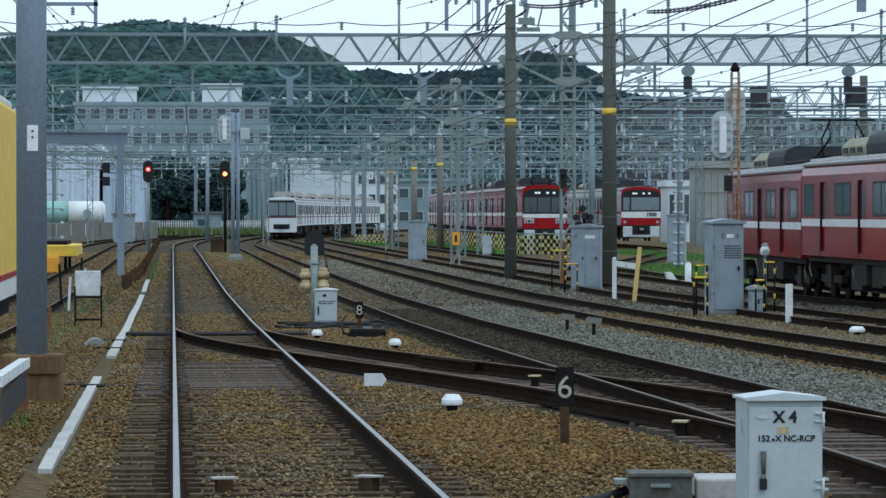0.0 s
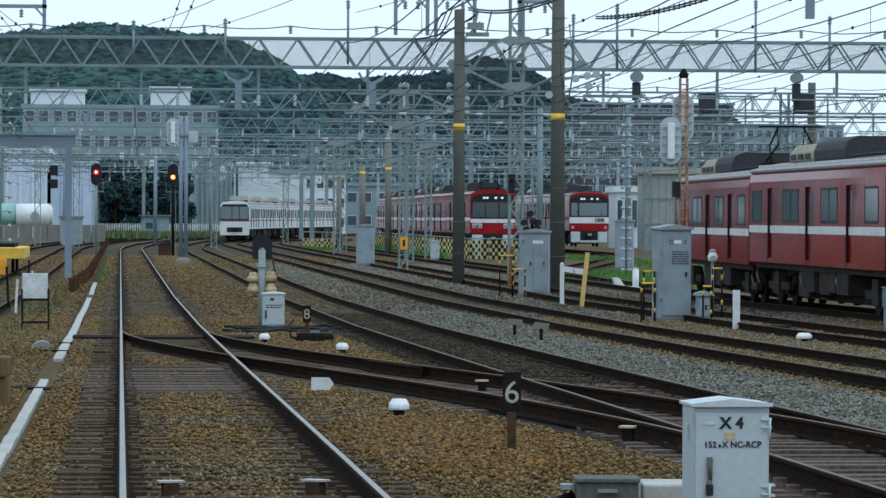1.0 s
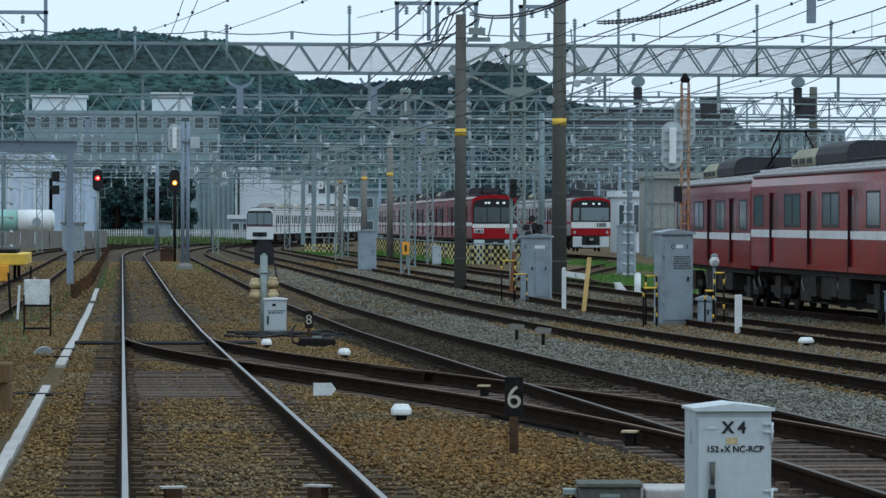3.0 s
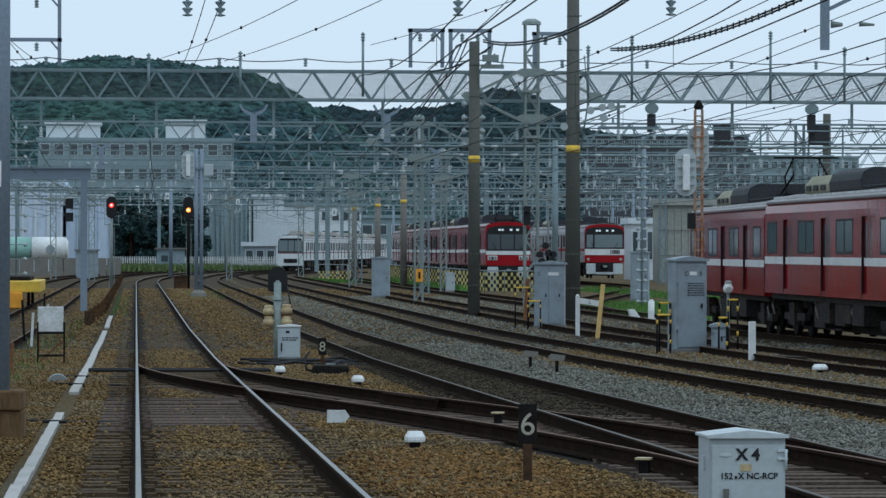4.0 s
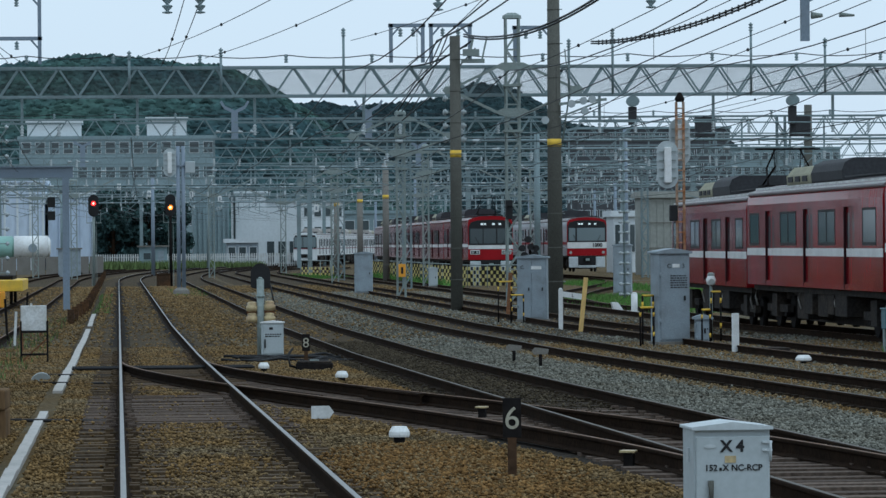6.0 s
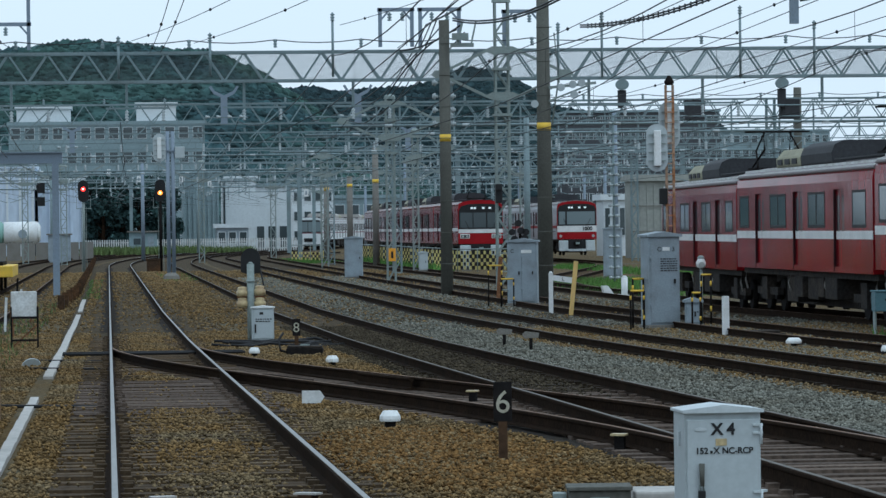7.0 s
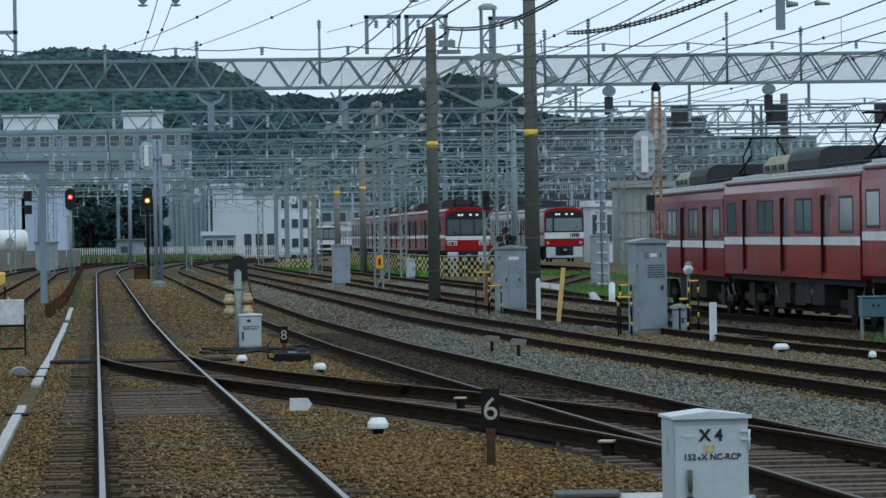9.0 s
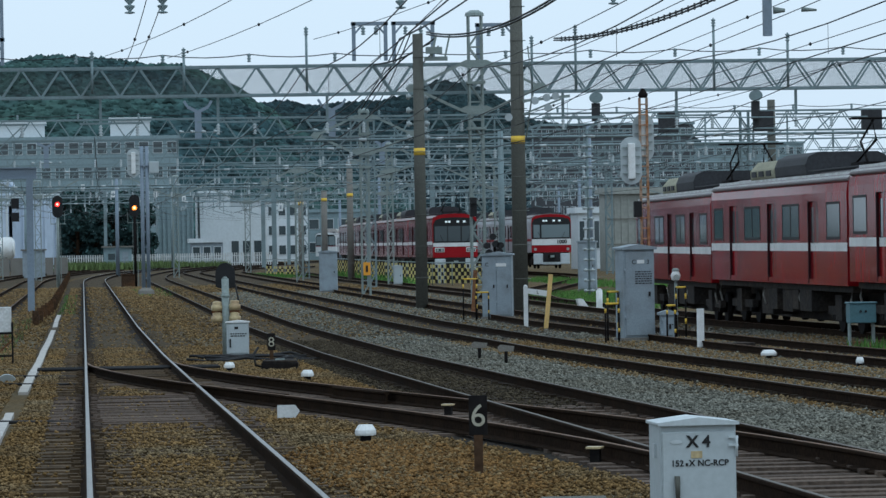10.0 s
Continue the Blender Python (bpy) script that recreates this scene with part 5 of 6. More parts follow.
    part("post", Geo().box(-12.3, -12.0, yq - 0.14, yq + 0.14, ground(yq), 5.15), "bluesteel", f)
    part("beam", Geo().box(-12.4, -2.5, yq - 0.14, yq + 0.14, 5.15, 5.2).box(-12.4, -2.5, yq - 0.04, yq + 0.04, 5.2, 5.55).box(-12.4, -2.5, yq - 0.14, yq + 0.14, 5.55, 5.6), "bluesteel", f)
    part("signal_case", Geo().box(-3.5, -3.2, yq - 0.1, yq + 0.1, 4.0, 4.4).box(-3.5, -3.2, yq - 0.1, yq + 0.1, 3.5, 3.85), "black", f)
    part("case_arm", Geo().bar((-3.3, yq, 4.0), (-2.8, yq, 4.0), 0.06), "bluesteel", f)
    # rusty low fence along the ballast edge
    e = thing("low_fence", "rusty sheet-pile edging along the ballast", "fence", kind="structure")
    yy = 122.0
    while yy < 330:
        x0 = -1.95 - 0.012 * max(0, 150 - yy)
        part("panel", Geo().box(x0 - 0.05, x0 + 0.05, yy, yy + 5.7, ground(yy) - 0.1, ground(yy) + 0.26), "edging", e)
        part("stake", Geo().box(x0 - 0.1, x0 + 0.1, yy - 0.1, yy + 0.1, ground(yy) - 0.1, ground(yy) + 0.5), "edging", e)
        yy += 6.0
    # small posts and loose iron on the west path
    for i in range(9):
        px, py, h = -2.9 - 0.35 * (i % 3), 66 + i * 6.5, 0.6 + 0.25 * (i % 3)
        o = thing("marker_stake", "thin rusty stake beside the sidings", "stake", pose(px, py, ground(py), 0, (-1) ** i * 3, 0), group="rusty stakes")
        part("stake", Geo().box(-0.03, 0.03, -0.02, 0.02, -0.1, h), ("rust", "whitedirty", "dark")[i % 3], o)
    dsc = thing("cable_drum_lid", "pale round lid leaning in the ballast", "lid", pose(-2.02, 62.0, ground(62.0), -70, 0, 10))
    part("disc", Geo().tube((0, 0, 0), (0, 0, 0.03), 0.17, n=18), "cabinet_light", dsc)


build_west_side()


def yellow_machine():
    n = thing("maintenance_car", "yellow track maintenance car with a white and red lower edge", "maintenance car", pose(-4.4, 53.0, railtop(56)))
    part("body", Geo().box(-1.3, 1.25, 0.0, 7.0, 1.0, 3.5), "yellow", n, bevel=0.06)
    part("roof", Geo().box(-1.2, 1.15, 0.1, 6.9, 3.5, 3.65), "whitedirty", n, bevel=0.05)
    part("lower_edge", Geo().box(-1.32, 1.27, -0.02, 7.02, 0.72, 1.0), "bandwhite", n)
    part("red_line", Geo().box(-1.325, 1.275, -0.025, 7.025, 0.98, 1.06), "redbright", n)
    part("windscreen", Geo().box(-1.0, 0.95, -0.03, 0.0, 2.0, 3.3), "glass", n, bevel=0.03)
    part("underframe", Geo().box(-1.1, 1.1, 0.2, 6.8, 0.4, 0.72), "dark", n)
    for y in (1.5, 5.5):
        for s in (-0.75, 0.75):
            part("wheel", Geo().tube((s - 0.06, y, 0.4), (s + 0.06, y, 0.4), 0.4, n=18), "dark", n)
    w = thing("flat_wagon", "yellow low flat wagon with an orange end box", "wagon", pose(-5.85, 155.0, railtop(158)))
    part("deck", Geo().box(-1.25, 1.25, 0.0, 9.0, 0.55, 1.0), "yellow", w, bevel=0.03)
    part("end_box", Geo().box(-1.2, 0.55, -0.3, 0.0, -0.1, 0.55), "amber", w, bevel=0.04)
    part("load", Geo().box(-0.9, 0.8, 2.0, 8.0, 1.0, 1.15), "dark", w)
    for y in (1.5, 7.5):
        for s in (-0.75, 0.75):
            part("wheel", Geo().tube((s - 0.06, y, 0.3), (s + 0.06, y, 0.3), 0.3, n=16), "dark", w)


yellow_machine()


# ---- striped safety fence beside the depot ----
def striped_fence(x0, y0, x1, y1, panels, cols, slats, rows=4, gap=0.3):
    f = thing("safety_fence", "yellow and black chequered safety fence along the siding", "fence", group="chequered fences")
    for p in range(panels):
        a = p / panels
        for k in range(slats):
            t = a + (k + 0.5) / slats / panels
            x, y = x0 + (x1 - x0) * t, y0 + (y1 - y0) * t
            for r in range(rows):
                mat = cols[(k + r) % 2]
                if mat is None:
                    continue
                part("slat", Geo().box(x - 0.06, x + 0.06, y - 0.04, y + 0.04, ground(y) + 0.12 + r * 0.22, ground(y) + 0.12 + (r + 1) * 0.22 - 0.02), mat, f)
        x, y = x0 + (x1 - x0) * a, y0 + (y1 - y0) * a
        part("post", Geo().tube((x, y, ground(y)), (x, y, ground(y) + 1.35), 0.04, n=8), "steel", f)
    part("top_rail", Geo().tube((x0, y0, ground(y0) + 1.3), (x1, y1, ground(y1) + 1.3), 0.035, n=8), "steel", f)


striped_fence(19.4, 222.0, 19.8, 330.0, 12, ("fenceyellow", "black"), 7, 5)
striped_fence(19.4, 222.0, 22.5, 218.0, 3, ("fenceyellow", "black"), 7, 5)
striped_fence(16.0, 305.0, 17.6, 330.0, 4, ("fenceyellow", None), 5, 3)
striped_fence(14.3, 318.0, 16.0, 305.0, 3, ("fenceyellow", None), 5, 3)


# ---- buildings ----
def building(name, x0, x1, y0, y1, h, wall, label, floors=0, bays=0, roof="wallgrey", wz=(0.25, 0.75), win="glass", parapet=0.5):
    b = thing(name, label, "building")
    part("wall", Geo().box(x0, x1, y0, y1, -0.5, h), wall, b)
    part("roof", Geo().box(x0 - 0.3, x1 + 0.3, y0 - 0.3, y1 + 0.3, h, h + parapet), roof, b)
    for f in range(floors):
        for k in range(bays):
            fh, bw = h / floors, (x1 - x0) / bays
            a, c = x0 + bw * (k + 0.18), x0 + bw * (k + 0.82)
            w = part("window", Geo().box(a - 0.08, c + 0.08, y0 - 0.06, y0 - 0.004, fh * (f + wz[0]) - 0.08, fh * (f + wz[1]) + 0.08), "wallwhite", b)
            part("pane", Geo().box(a, c, y0 - 0.09, y0 - 0.062, fh * (f + wz[0]), fh * (f + wz[1])), win, w)
    return b


def ribs(b, x0, x1, y, h, n, mat):
    for k in range(n):
        x = x0 + (x1 - x0) * k / (n - 1)
        part("cladding_rib", Geo().box(x - 0.12, x + 0.12, y - 0.25, y, -0.5, h), mat, b)


b = building("shed", -20.5, -9.0, 430, 460, 9.6, "wallpale", "pale blue metal-clad industrial shed", roof="wallpale")
ribs(b, -20.4, -9.1, 430, 9.5, 9, "wallwhite")
b = building("shed", -8.6, -3.6, 436, 462, 8.0, "wallpale", "pale blue metal-clad shed with a narrow end wall", roof="wallwhite")
ribs(b, -8.5, -3.7, 436, 7.9, 5, "wallpale")
building("factory_hall", -17, 15.4, 640, 664, 20.2, "wallgrey", "long grey hillside block with a row of windows", 5, 14, roof="wallgrey", wz=(0.42, 0.86))
building("roof_tower", 4.2, 10.7, 641, 652, 23.3, "wallwhite", "white stair tower above a long block", roof="wallwhite")
building("roof_hut", -15.7, -6.8, 642, 652, 22.9, "wallwhite", "low white plant room on a roof", roof="wallwhite")
b = building("office_block", 9.0, 13.6, 500, 515, 9.8, "wallgrey", "grey-green windowless ribbed block behind the fence")
ribs(b, 9.1, 13.5, 500, 9.7, 8, "wallgrey")
building("white_hall", 14.6, 18.6, 505, 525, 9.0, "wallwhite", "plain white hall behind the fence", 0, 0, roof="wallwhite")
building("white_hall", 19.0, 23.6, 520, 535, 8.2, "wallwhite", "white hall with a dark loading door", 1, 3, wz=(0.0, 0.35))
building("kiosk", 12.4, 16.3, 470, 474, 2.7, "cabinet", "low blue-grey kiosk with a flat white roof", 1, 3, roof="wallwhite", wz=(0.3, 0.8))
building("house", 26.0, 32.0, 560, 570, 8.5, "wallwhite", "white house with dark openings beyond the bend", 3, 4, wz=(0.3, 0.75))
building("house", 33.0, 44.0, 580, 590, 7.0, "wallgrey", "grey house beyond the bend", 2, 5, wz=(0.3, 0.7))
building("depot_shed", 40.3, 44.5, 300, 304, 5.9, "walltan", "tan corrugated depot building", 0, 0, roof="walltan")
building("depot_office", 41.3, 43.2, 325, 330, 4.6, "wallwhite", "small white depot office with tall windows", 1, 3, roof="wallwhite", wz=(0.35, 0.85))
building("apartment_block", 100, 134, 840, 860, 27.2, "wallbrown", "long brown apartment block with rows of windows", 8, 22, wz=(0.3, 0.75))
building("apartment_block", 136, 170, 900, 920, 24.0, "wallgrey", "grey apartment block beyond the yard", 7, 16, wz=(0.3, 0.75))
building("warehouse", 128, 190, 700, 720, 15.0, "wallwhite", "long white warehouse with a pale roof", 2, 20, roof="wallpale", wz=(0.5, 0.8))


def tank_group():
    for x, mat, label in ((-13.2, "tankgreen", "pale green horizontal storage tank"), (-9.6, "white", "white horizontal storage tank with a round end mark")):
        t = thing("storage_tank", label, "tank", pose(x, 392, 0))
        part("shell", Geo().tube((-1.7, 0, 2.4), (1.7, 0, 2.4), 1.15, n=24), mat, t)
        part("end_cap", Geo().tube((1.7, 0, 2.4), (2.0, 0, 2.4), 1.15, 0.7, 24), mat, t)
        for s in (-1.2, 1.0):
            part("saddle", Geo().box(s, s + 0.25, -0.9, 0.9, -0.2, 1.5), "concrete", t)
        if mat == "white":
            part("mark", Geo().tube((0.2, -1.2, 2.3), (0.2, -1.14, 2.3), 0.45, n=20), "cabinet", t)
    w = thing("boundary_wall", "pale concrete boundary wall beside the sheds", "wall", kind="structure")
    for i in range(14):
        part("panel", Geo().box(-21 + i * 1.35, -19.72 + i * 1.35, 360, 360.15, -0.2, 1.5), "concrete", w)
    h = thing("relay_hut", "small grey-blue relay hut with a flat roof", "hut", pose(-4.9, 330, 0))
    part("wall", Geo().box(-1.0, 0.9, 0, 2.2, -0.3, 2.2), "cabinet", h)
    part("roof", Geo().box(-1.15, 1.05, -0.15, 2.35, 2.2, 2.32), "concrete", h)
    g = thing("picket_fence", "long white picket fence at the edge of the yard", "fence", kind="structure")
    for i in range(128):
        x = -12 + i * 0.27
        y = 452 + 0.25 * x
        part("picket", Geo().box(x - 0.07, x + 0.07, y, y + 0.05, -0.2, 1.45), "whitedirty", g)
    part("rail", Geo().bar((-12, 449.2, 1.1), (22.5, 457.7, 1.1), 0.08), "whitedirty", g)


tank_group()

hut = thing("platelayer_hut", "low grey concrete hut with a flat overhanging roof", "hut", pose(3.2, 440, 0))
part("wall", Geo().box(-1.6, 1.6, 0, 2.5, -0.4, 2.3), "wallgrey", hut)
part("roof", Geo().box(-1.85, 1.85, -0.3, 2.8, 2.3, 2.46), "concrete", hut, "flat overhanging concrete roof")
part("door", Geo().box(0.5, 1.2, -0.05, 0.0, -0.2, 1.8), "cabinet", hut)
part("window", Geo().box(-1.1, -0.3, -0.05, 0.0, 0.9, 1.6), "glass", hut)

box = thing("signal_relay_case", "brown weathered case at the foot of the signal post", "equipment case", pose(2.1, 241.0, ground(241)))
part("case", Geo().box(-0.5, 0.35, -0.3, 0.3, 0.0, 0.8), "edging", box, bevel=0.03)
part("lid", Geo().box(-0.54, 0.39, -0.34, 0.34, 0.8, 0.86), "edging", box)

shed_ribs = bpy.data.objects["depot_shed"]
for k in range(8):
    part("cladding_rib", Geo().box(40.4 + k * 0.55, 40.5 + k * 0.55, 299.9, 299.996, 0, 5.85), "walltan", shed_ribs)
for z in (1.9, 3.9):
    part("cladding_joint", Geo().box(40.3, 44.5, 299.85, 299.9, z, z + 0.08), "concrete", shed_ribs)


# ---- trees and weeds ----
def clump(verts, faces, base, r, n, rng, size):
    """n small leaf plates scattered in a ball."""
    for _ in range(n):
        d = rng.normal(size=3)
        d *= r * rng.uniform(0.3, 1.0) / np.linalg.norm(d)
        a, b = rng.normal(size=3), rng.normal(size=3)
        a *= size / np.linalg.norm(a)
        b *= size / np.linalg.norm(b)
        p = np.array(base) + d
        k = len(verts)
        verts += [tuple(p - a), tuple(p + b), tuple(p + a), tuple(p - b)]
        faces.append((k, k + 1, k + 2, k + 3))


def tree(x, y, h, r, seed):
    rng = np.random.RandomState(seed)
    t = thing("tree", "dark green leafy tree at the edge of the yard", "tree", group="trees behind the signals")
    g = Geo().tube((x, y, -0.3), (x + 0.2, y, h * 0.5), 0.3, 0.16, 8)
    blobs = []
    for k in range(18):
        a, e = rng.uniform(0, 6.28), 0.08 + 0.87 * (k + rng.uniform(0, 1)) / 18
        p = (x + r * 0.65 * math.cos(a) * (1.1 - e * 0.6), y + r * 0.65 * math.sin(a), h * e)
        g.tube((x + 0.1, y, h * e * 0.6), p, 0.09, 0.04, 6)
        blobs.append(p)
    part("trunk", g, "railside", t)
    vs, fs = [], []
    for p in blobs:
        clump(vs, fs, p, r * rng.uniform(0.32, 0.5), 190, rng, 0.26)
    c = Geo()
    c.v, c.f, c.smooth = vs, fs, [False] * len(fs)
    part("crown", c, "leaf", t)


for i, (x, y, h, r) in enumerate(((-3.6, 492, 9.5, 3.2), (-1.5, 488, 8.8, 3.0), (0.8, 495, 10, 3.4), (3.0, 490, 9, 3.0), (5.2, 497, 9.8, 3.2), (6.8, 490, 7.5, 2.4), (-6.2, 497, 10, 3.3))):
    tree(x, y, h, r, i)


def weeds(name, label, mat, patches, seed):
    rng = np.random.RandomState(seed)
    vs, fs = [], []
    for x0, x1, y0, y1, n, h in patches:
        for _ in range(n):
            x, y = rng.uniform(x0, x1), rng.uniform(y0, y1)
            z = ground(y) - 0.02
            a = rng.uniform(0, 6.28)
            w = h * 0.09
            lean = rng.uniform(-0.4, 0.4, 2) * h
            q = h * rng.uniform(0.4, 1.0)
            k = len(vs)
            vs += [(x - w * math.cos(a), y - w * math.sin(a), z), (x + w * math.cos(a), y + w * math.sin(a), z), (x + lean[0], y + lean[1], z + q)]
            fs.append((k, k + 1, k + 2))
    g = Geo()
    g.v, g.f, g.smooth = vs, fs, [False] * len(fs)
    tagged(part(name, g, mat), label, "grass", kind="stuff")


weeds("grass_patch", "bright wet grass between the sidings", "grass", [(17.5, 24.5, 132, 182, 9000, 0.22), (13.2, 17.0, 290, 330, 3500, 0.25), (26, 30, 190, 250, 3000, 0.3), (-2.4, -2.0, 33, 36, 120, 0.14),
                                                                         (13.5, 15.0, 66, 72, 300, 0.4), (18.4, 19.3, 222, 300, 700, 0.6), (2.0, 4.0, 190, 225, 800, 0.2), (-1.7, -1.1, 140, 200, 600, 0.18)], 5)
weeds("weed_patch", "tall dull weeds along the far fence", "weed", [(-4, 10, 425, 448, 5000, 1.1), (10, 16, 440, 452, 1500, 0.9), (-3.5, -2.4, 60, 130, 500, 0.25)], 6)


# ---- masts, booms and fittings of the overhead line ----
def boom_mast(x, y, top, plates, w=0.5, mat="steel", arms=2.4):
    """Lattice mast with gusset plates from which inclined struts rise to each side."""
    m = thing("lattice_mast", "grey steel lattice mast with gusset plates and raking struts", "mast", group="lattice masts")
    lattice_mast(m, x, y, ground(y), top, w, mat, 0.7)
    part("cap", Geo().lathe((x, y, top), [(w * 0.75, 0), (w * 0.7, 0.12), (w * 0.35, 0.22)], 8, False), mat, m)
    for i, z in enumerate(plates):
        part("gusset_plate", Geo().extrude_y([(x - 0.75, z), (x - 0.3, z - 0.16), (x + 0.3, z - 0.16), (x + 0.75, z), (x + 0.4, z + 0.16), (x - 0.4, z + 0.16)], y - 0.32, y - 0.28), mat, m)
        rise = -arms * 0.48 if len(plates) > 1 and i == 0 else arms * 0.48  # the upper pair falls, the lower pair rises to meet it
        for s in (-1, 1):
            part("strut", Geo().bar((x + s * 0.6, y - 0.3, z), (x + s * (0.6 + arms), y - 0.3, z + rise), 0.1), mat, m)
            if len(plates) > 1 and i == 0:
                part("node_plate", Geo().disc_y(x + s * (0.6 + arms), y - 0.36, z + rise, 0.28, 0.17, 0.05, 6), mat, m)
        part("collar", Geo().box(x - w * 0.7, x + w * 0.7, y - w * 0.7, y + w * 0.7, z - 0.75, z - 0.65), mat, m)
    return m


boom_mast(14.3, 146.3, 11.05, [9.2, 7.45], 0.5, arms=1.85)
boom_mast(11.95, 173.0, 8.3, [8.05, 6.55], 0.36, arms=1.55)
boom_mast(17.6, 229.5, 8.2, [8.0, 6.7], 0.34, arms=1.5)
boom_mast(13.4, 252.0, 7.4, [7.2, 6.0], 0.42, arms=1.6)
boom_mast(22.8, 300.0, 7.8, [7.6, 6.2], 0.45, arms=1.7)
boom_mast(27.6, 262.0, 7.4, [6.0], 0.42, arms=3.2)
boom_mast(-4.2, 300.0, 7.5, [6.4], 0.45, arms=2.6)
boom_mast(-7.5, 315.0, 7.5, [6.4], 0.45, arms=2.6)
boom_mast(-11.2, 310.0, 7.5, [6.4], 0.45, arms=2.6)
boom_mast(6.6, 305.0, 7.8, [6.4], 0.42, arms=3.0)
boom_mast(14.0, 345.0, 7.8, [6.2], 0.45, arms=3.4)
boom_mast(20.0, 372.0, 7.8, [6.0], 0.45, arms=3.4)
boom_mast(36.5, 330.0, 7.8, [6.3], 0.45, arms=3.4)
head = thing("trackside_signal", "tall black signal fixed to a lattice mast", "signal", pose(14.09, 145.9, 3.38))
part("case", Geo().box(-0.13, 0.13, -0.12, 0.1, 0.0, 0.73), "black", head, bevel=0.02)
part("hood", Geo().box(-0.1, 0.1, -0.3, -0.12, 0.5, 0.56), "black", head)
part("clamp", Geo().bar((0.1, 0.1, 0.15), (0.35, 0.25, 0.15), 0.06).bar((0.1, 0.1, 0.55), (0.35, 0.25, 0.55), 0.06), "steel", head)
sign = thing("mast_sign", "small orange warning board on a lattice mast", "sign", pose(11.95, 172.6, 0))
part("board", Geo().box(-0.16, 0.16, -0.05, 0.0, 0.98, 1.56), "amber", sign, bevel=0.01)
part("mark", Geo().box(-0.05, 0.05, -0.06, -0.05, 1.12, 1.42), "black", sign)


def portal_on_truss(x0, x1, y, z0, z1, bars_at=(), label="small steel portal frame standing on the gantry"):
    f = thing("wire_portal", label, "frame", group="wire portals")
    for x in (x0, x1):
        part("post", Geo().box(x - 0.07, x + 0.07, y - 0.07, y + 0.07, z0, z1), "bluesteel", f)
    for z in (z1, *bars_at):
        part("cross_bar", Geo().box(x0 - 0.1, x1 + 0.1, y - 0.07, y + 0.07, z - 0.14, z), "bluesteel", f)
        for x, s in ((x0, 1), (x1, -1)):
            part("knee", Geo().bar((x, y, z - 0.5), (x + s * 0.35, y, z - 0.1), 0.07), "bluesteel", f)
        for k in (0.3, 0.7):
            part("insulator", insulator_geo(x0 + (x1 - x0) * k, y, z - 0.5, 3, 0.09), "steelfar", f)


portal_on_truss(9.75, 10.98, 147.6, 9.45, 10.95)
portal_on_truss(11.3, 12.8, 147.6, 9.45, 10.95)
portal_on_truss(14.55, 15.95, 147.6, 9.45, 10.85)
portal_on_truss(-6.6, -3.7, 147.6, 9.45, 12.15, (10.5,), "tall steel portal frame with wires on the gantry")
for x, z0, z1 in ((7.9, 8.3, 10.45), (-0.3, 8.3, 9.6), (3.2, 8.35, 9.7), (18.3, 8.2, 10.4), (23.7, 8.1, 10.6), (26.6, 8.2, 10.0), (16.6, 8.0, 10.0)):
    o = thing("gantry_rod", "thin upright rod bolted to the gantry", "rod", group="gantry rods")
    part("rod", Geo().tube((x, 147.3, z0), (x, 147.3, z1), 0.05, n=8), "steelfar", o)
    part("insulator", insulator_geo(x, 147.3, z1, 3, 0.09), "steelfar", o)


def y_bracket(x, y, z):
    b = thing("y_bracket", "blue-grey forked bracket post above the tracks", "bracket", group="forked brackets")
    part("post", Geo().box(x - 0.18, x + 0.18, y - 0.12, y + 0.12, z - 1.5, z), "bluesteel", b)
    for s in (-1, 1):
        part("fork", Geo().bar((x, y, z - 0.05), (x + s * 0.55, y, z + 0.22), 0.17).bar((x + s * 0.55, y, z + 0.22), (x + s * 0.75, y, z + 0.55), 0.13), "bluesteel", b)
    part("arm", Geo().bar((x - 1.1, y - 0.1, z - 1.15), (x + 1.3, y - 0.1, z - 1.15), 0.06), "steelfar", b)
    for s in (-0.9, -0.3, 0.3, 0.95):
        part("insulator", Geo().tube((x + s - 0.12, y - 0.1, z - 1.12), (x + s + 0.12, y - 0.1, z - 1.12), 0.1, 0.05, 10), "insulator", b)


y_bracket(5.6, 209.5, 9.75)
y_bracket(12.9, 209.5, 9.75)
y_bracket(-3.2, 270, 9.5)
y_bracket(20.5, 272, 9.4)


def siren(x, y, z):
    s = thing("loudspeaker", "round grey loudspeaker on a stub above the gantry", "loudspeaker", group="gantry loudspeakers")
    part("stub", Geo().box(x - 0.22, x + 0.22, y - 0.15, y + 0.15, z - 1.0, z), "roofdark", s)
    part("horn", Geo().disc_y(x, y - 0.3, z + 0.3, 0.36, 0.3, 0.3, 20), "steelfar", s)


siren(27.5, 210, 9.9)
siren(36.4, 210, 9.9)
for x in (31.6, 36.9, 43.0):
    o = thing("transformer_box", "dark steel box fixed in the gantry", "box", group="gantry boxes")
    part("case", Geo().box(x - 0.55, x + 0.55, 210.2, 210.7, 8.25, 9.35), "roofdark", o, bevel=0.03)
o = thing("top_pole", "short dark concrete pole top behind the train", "pole")
part("shaft", Geo().tube((38.0, 214, 0), (38.0, 214, 10.1), 0.27, 0.22, 16), "pole", o)



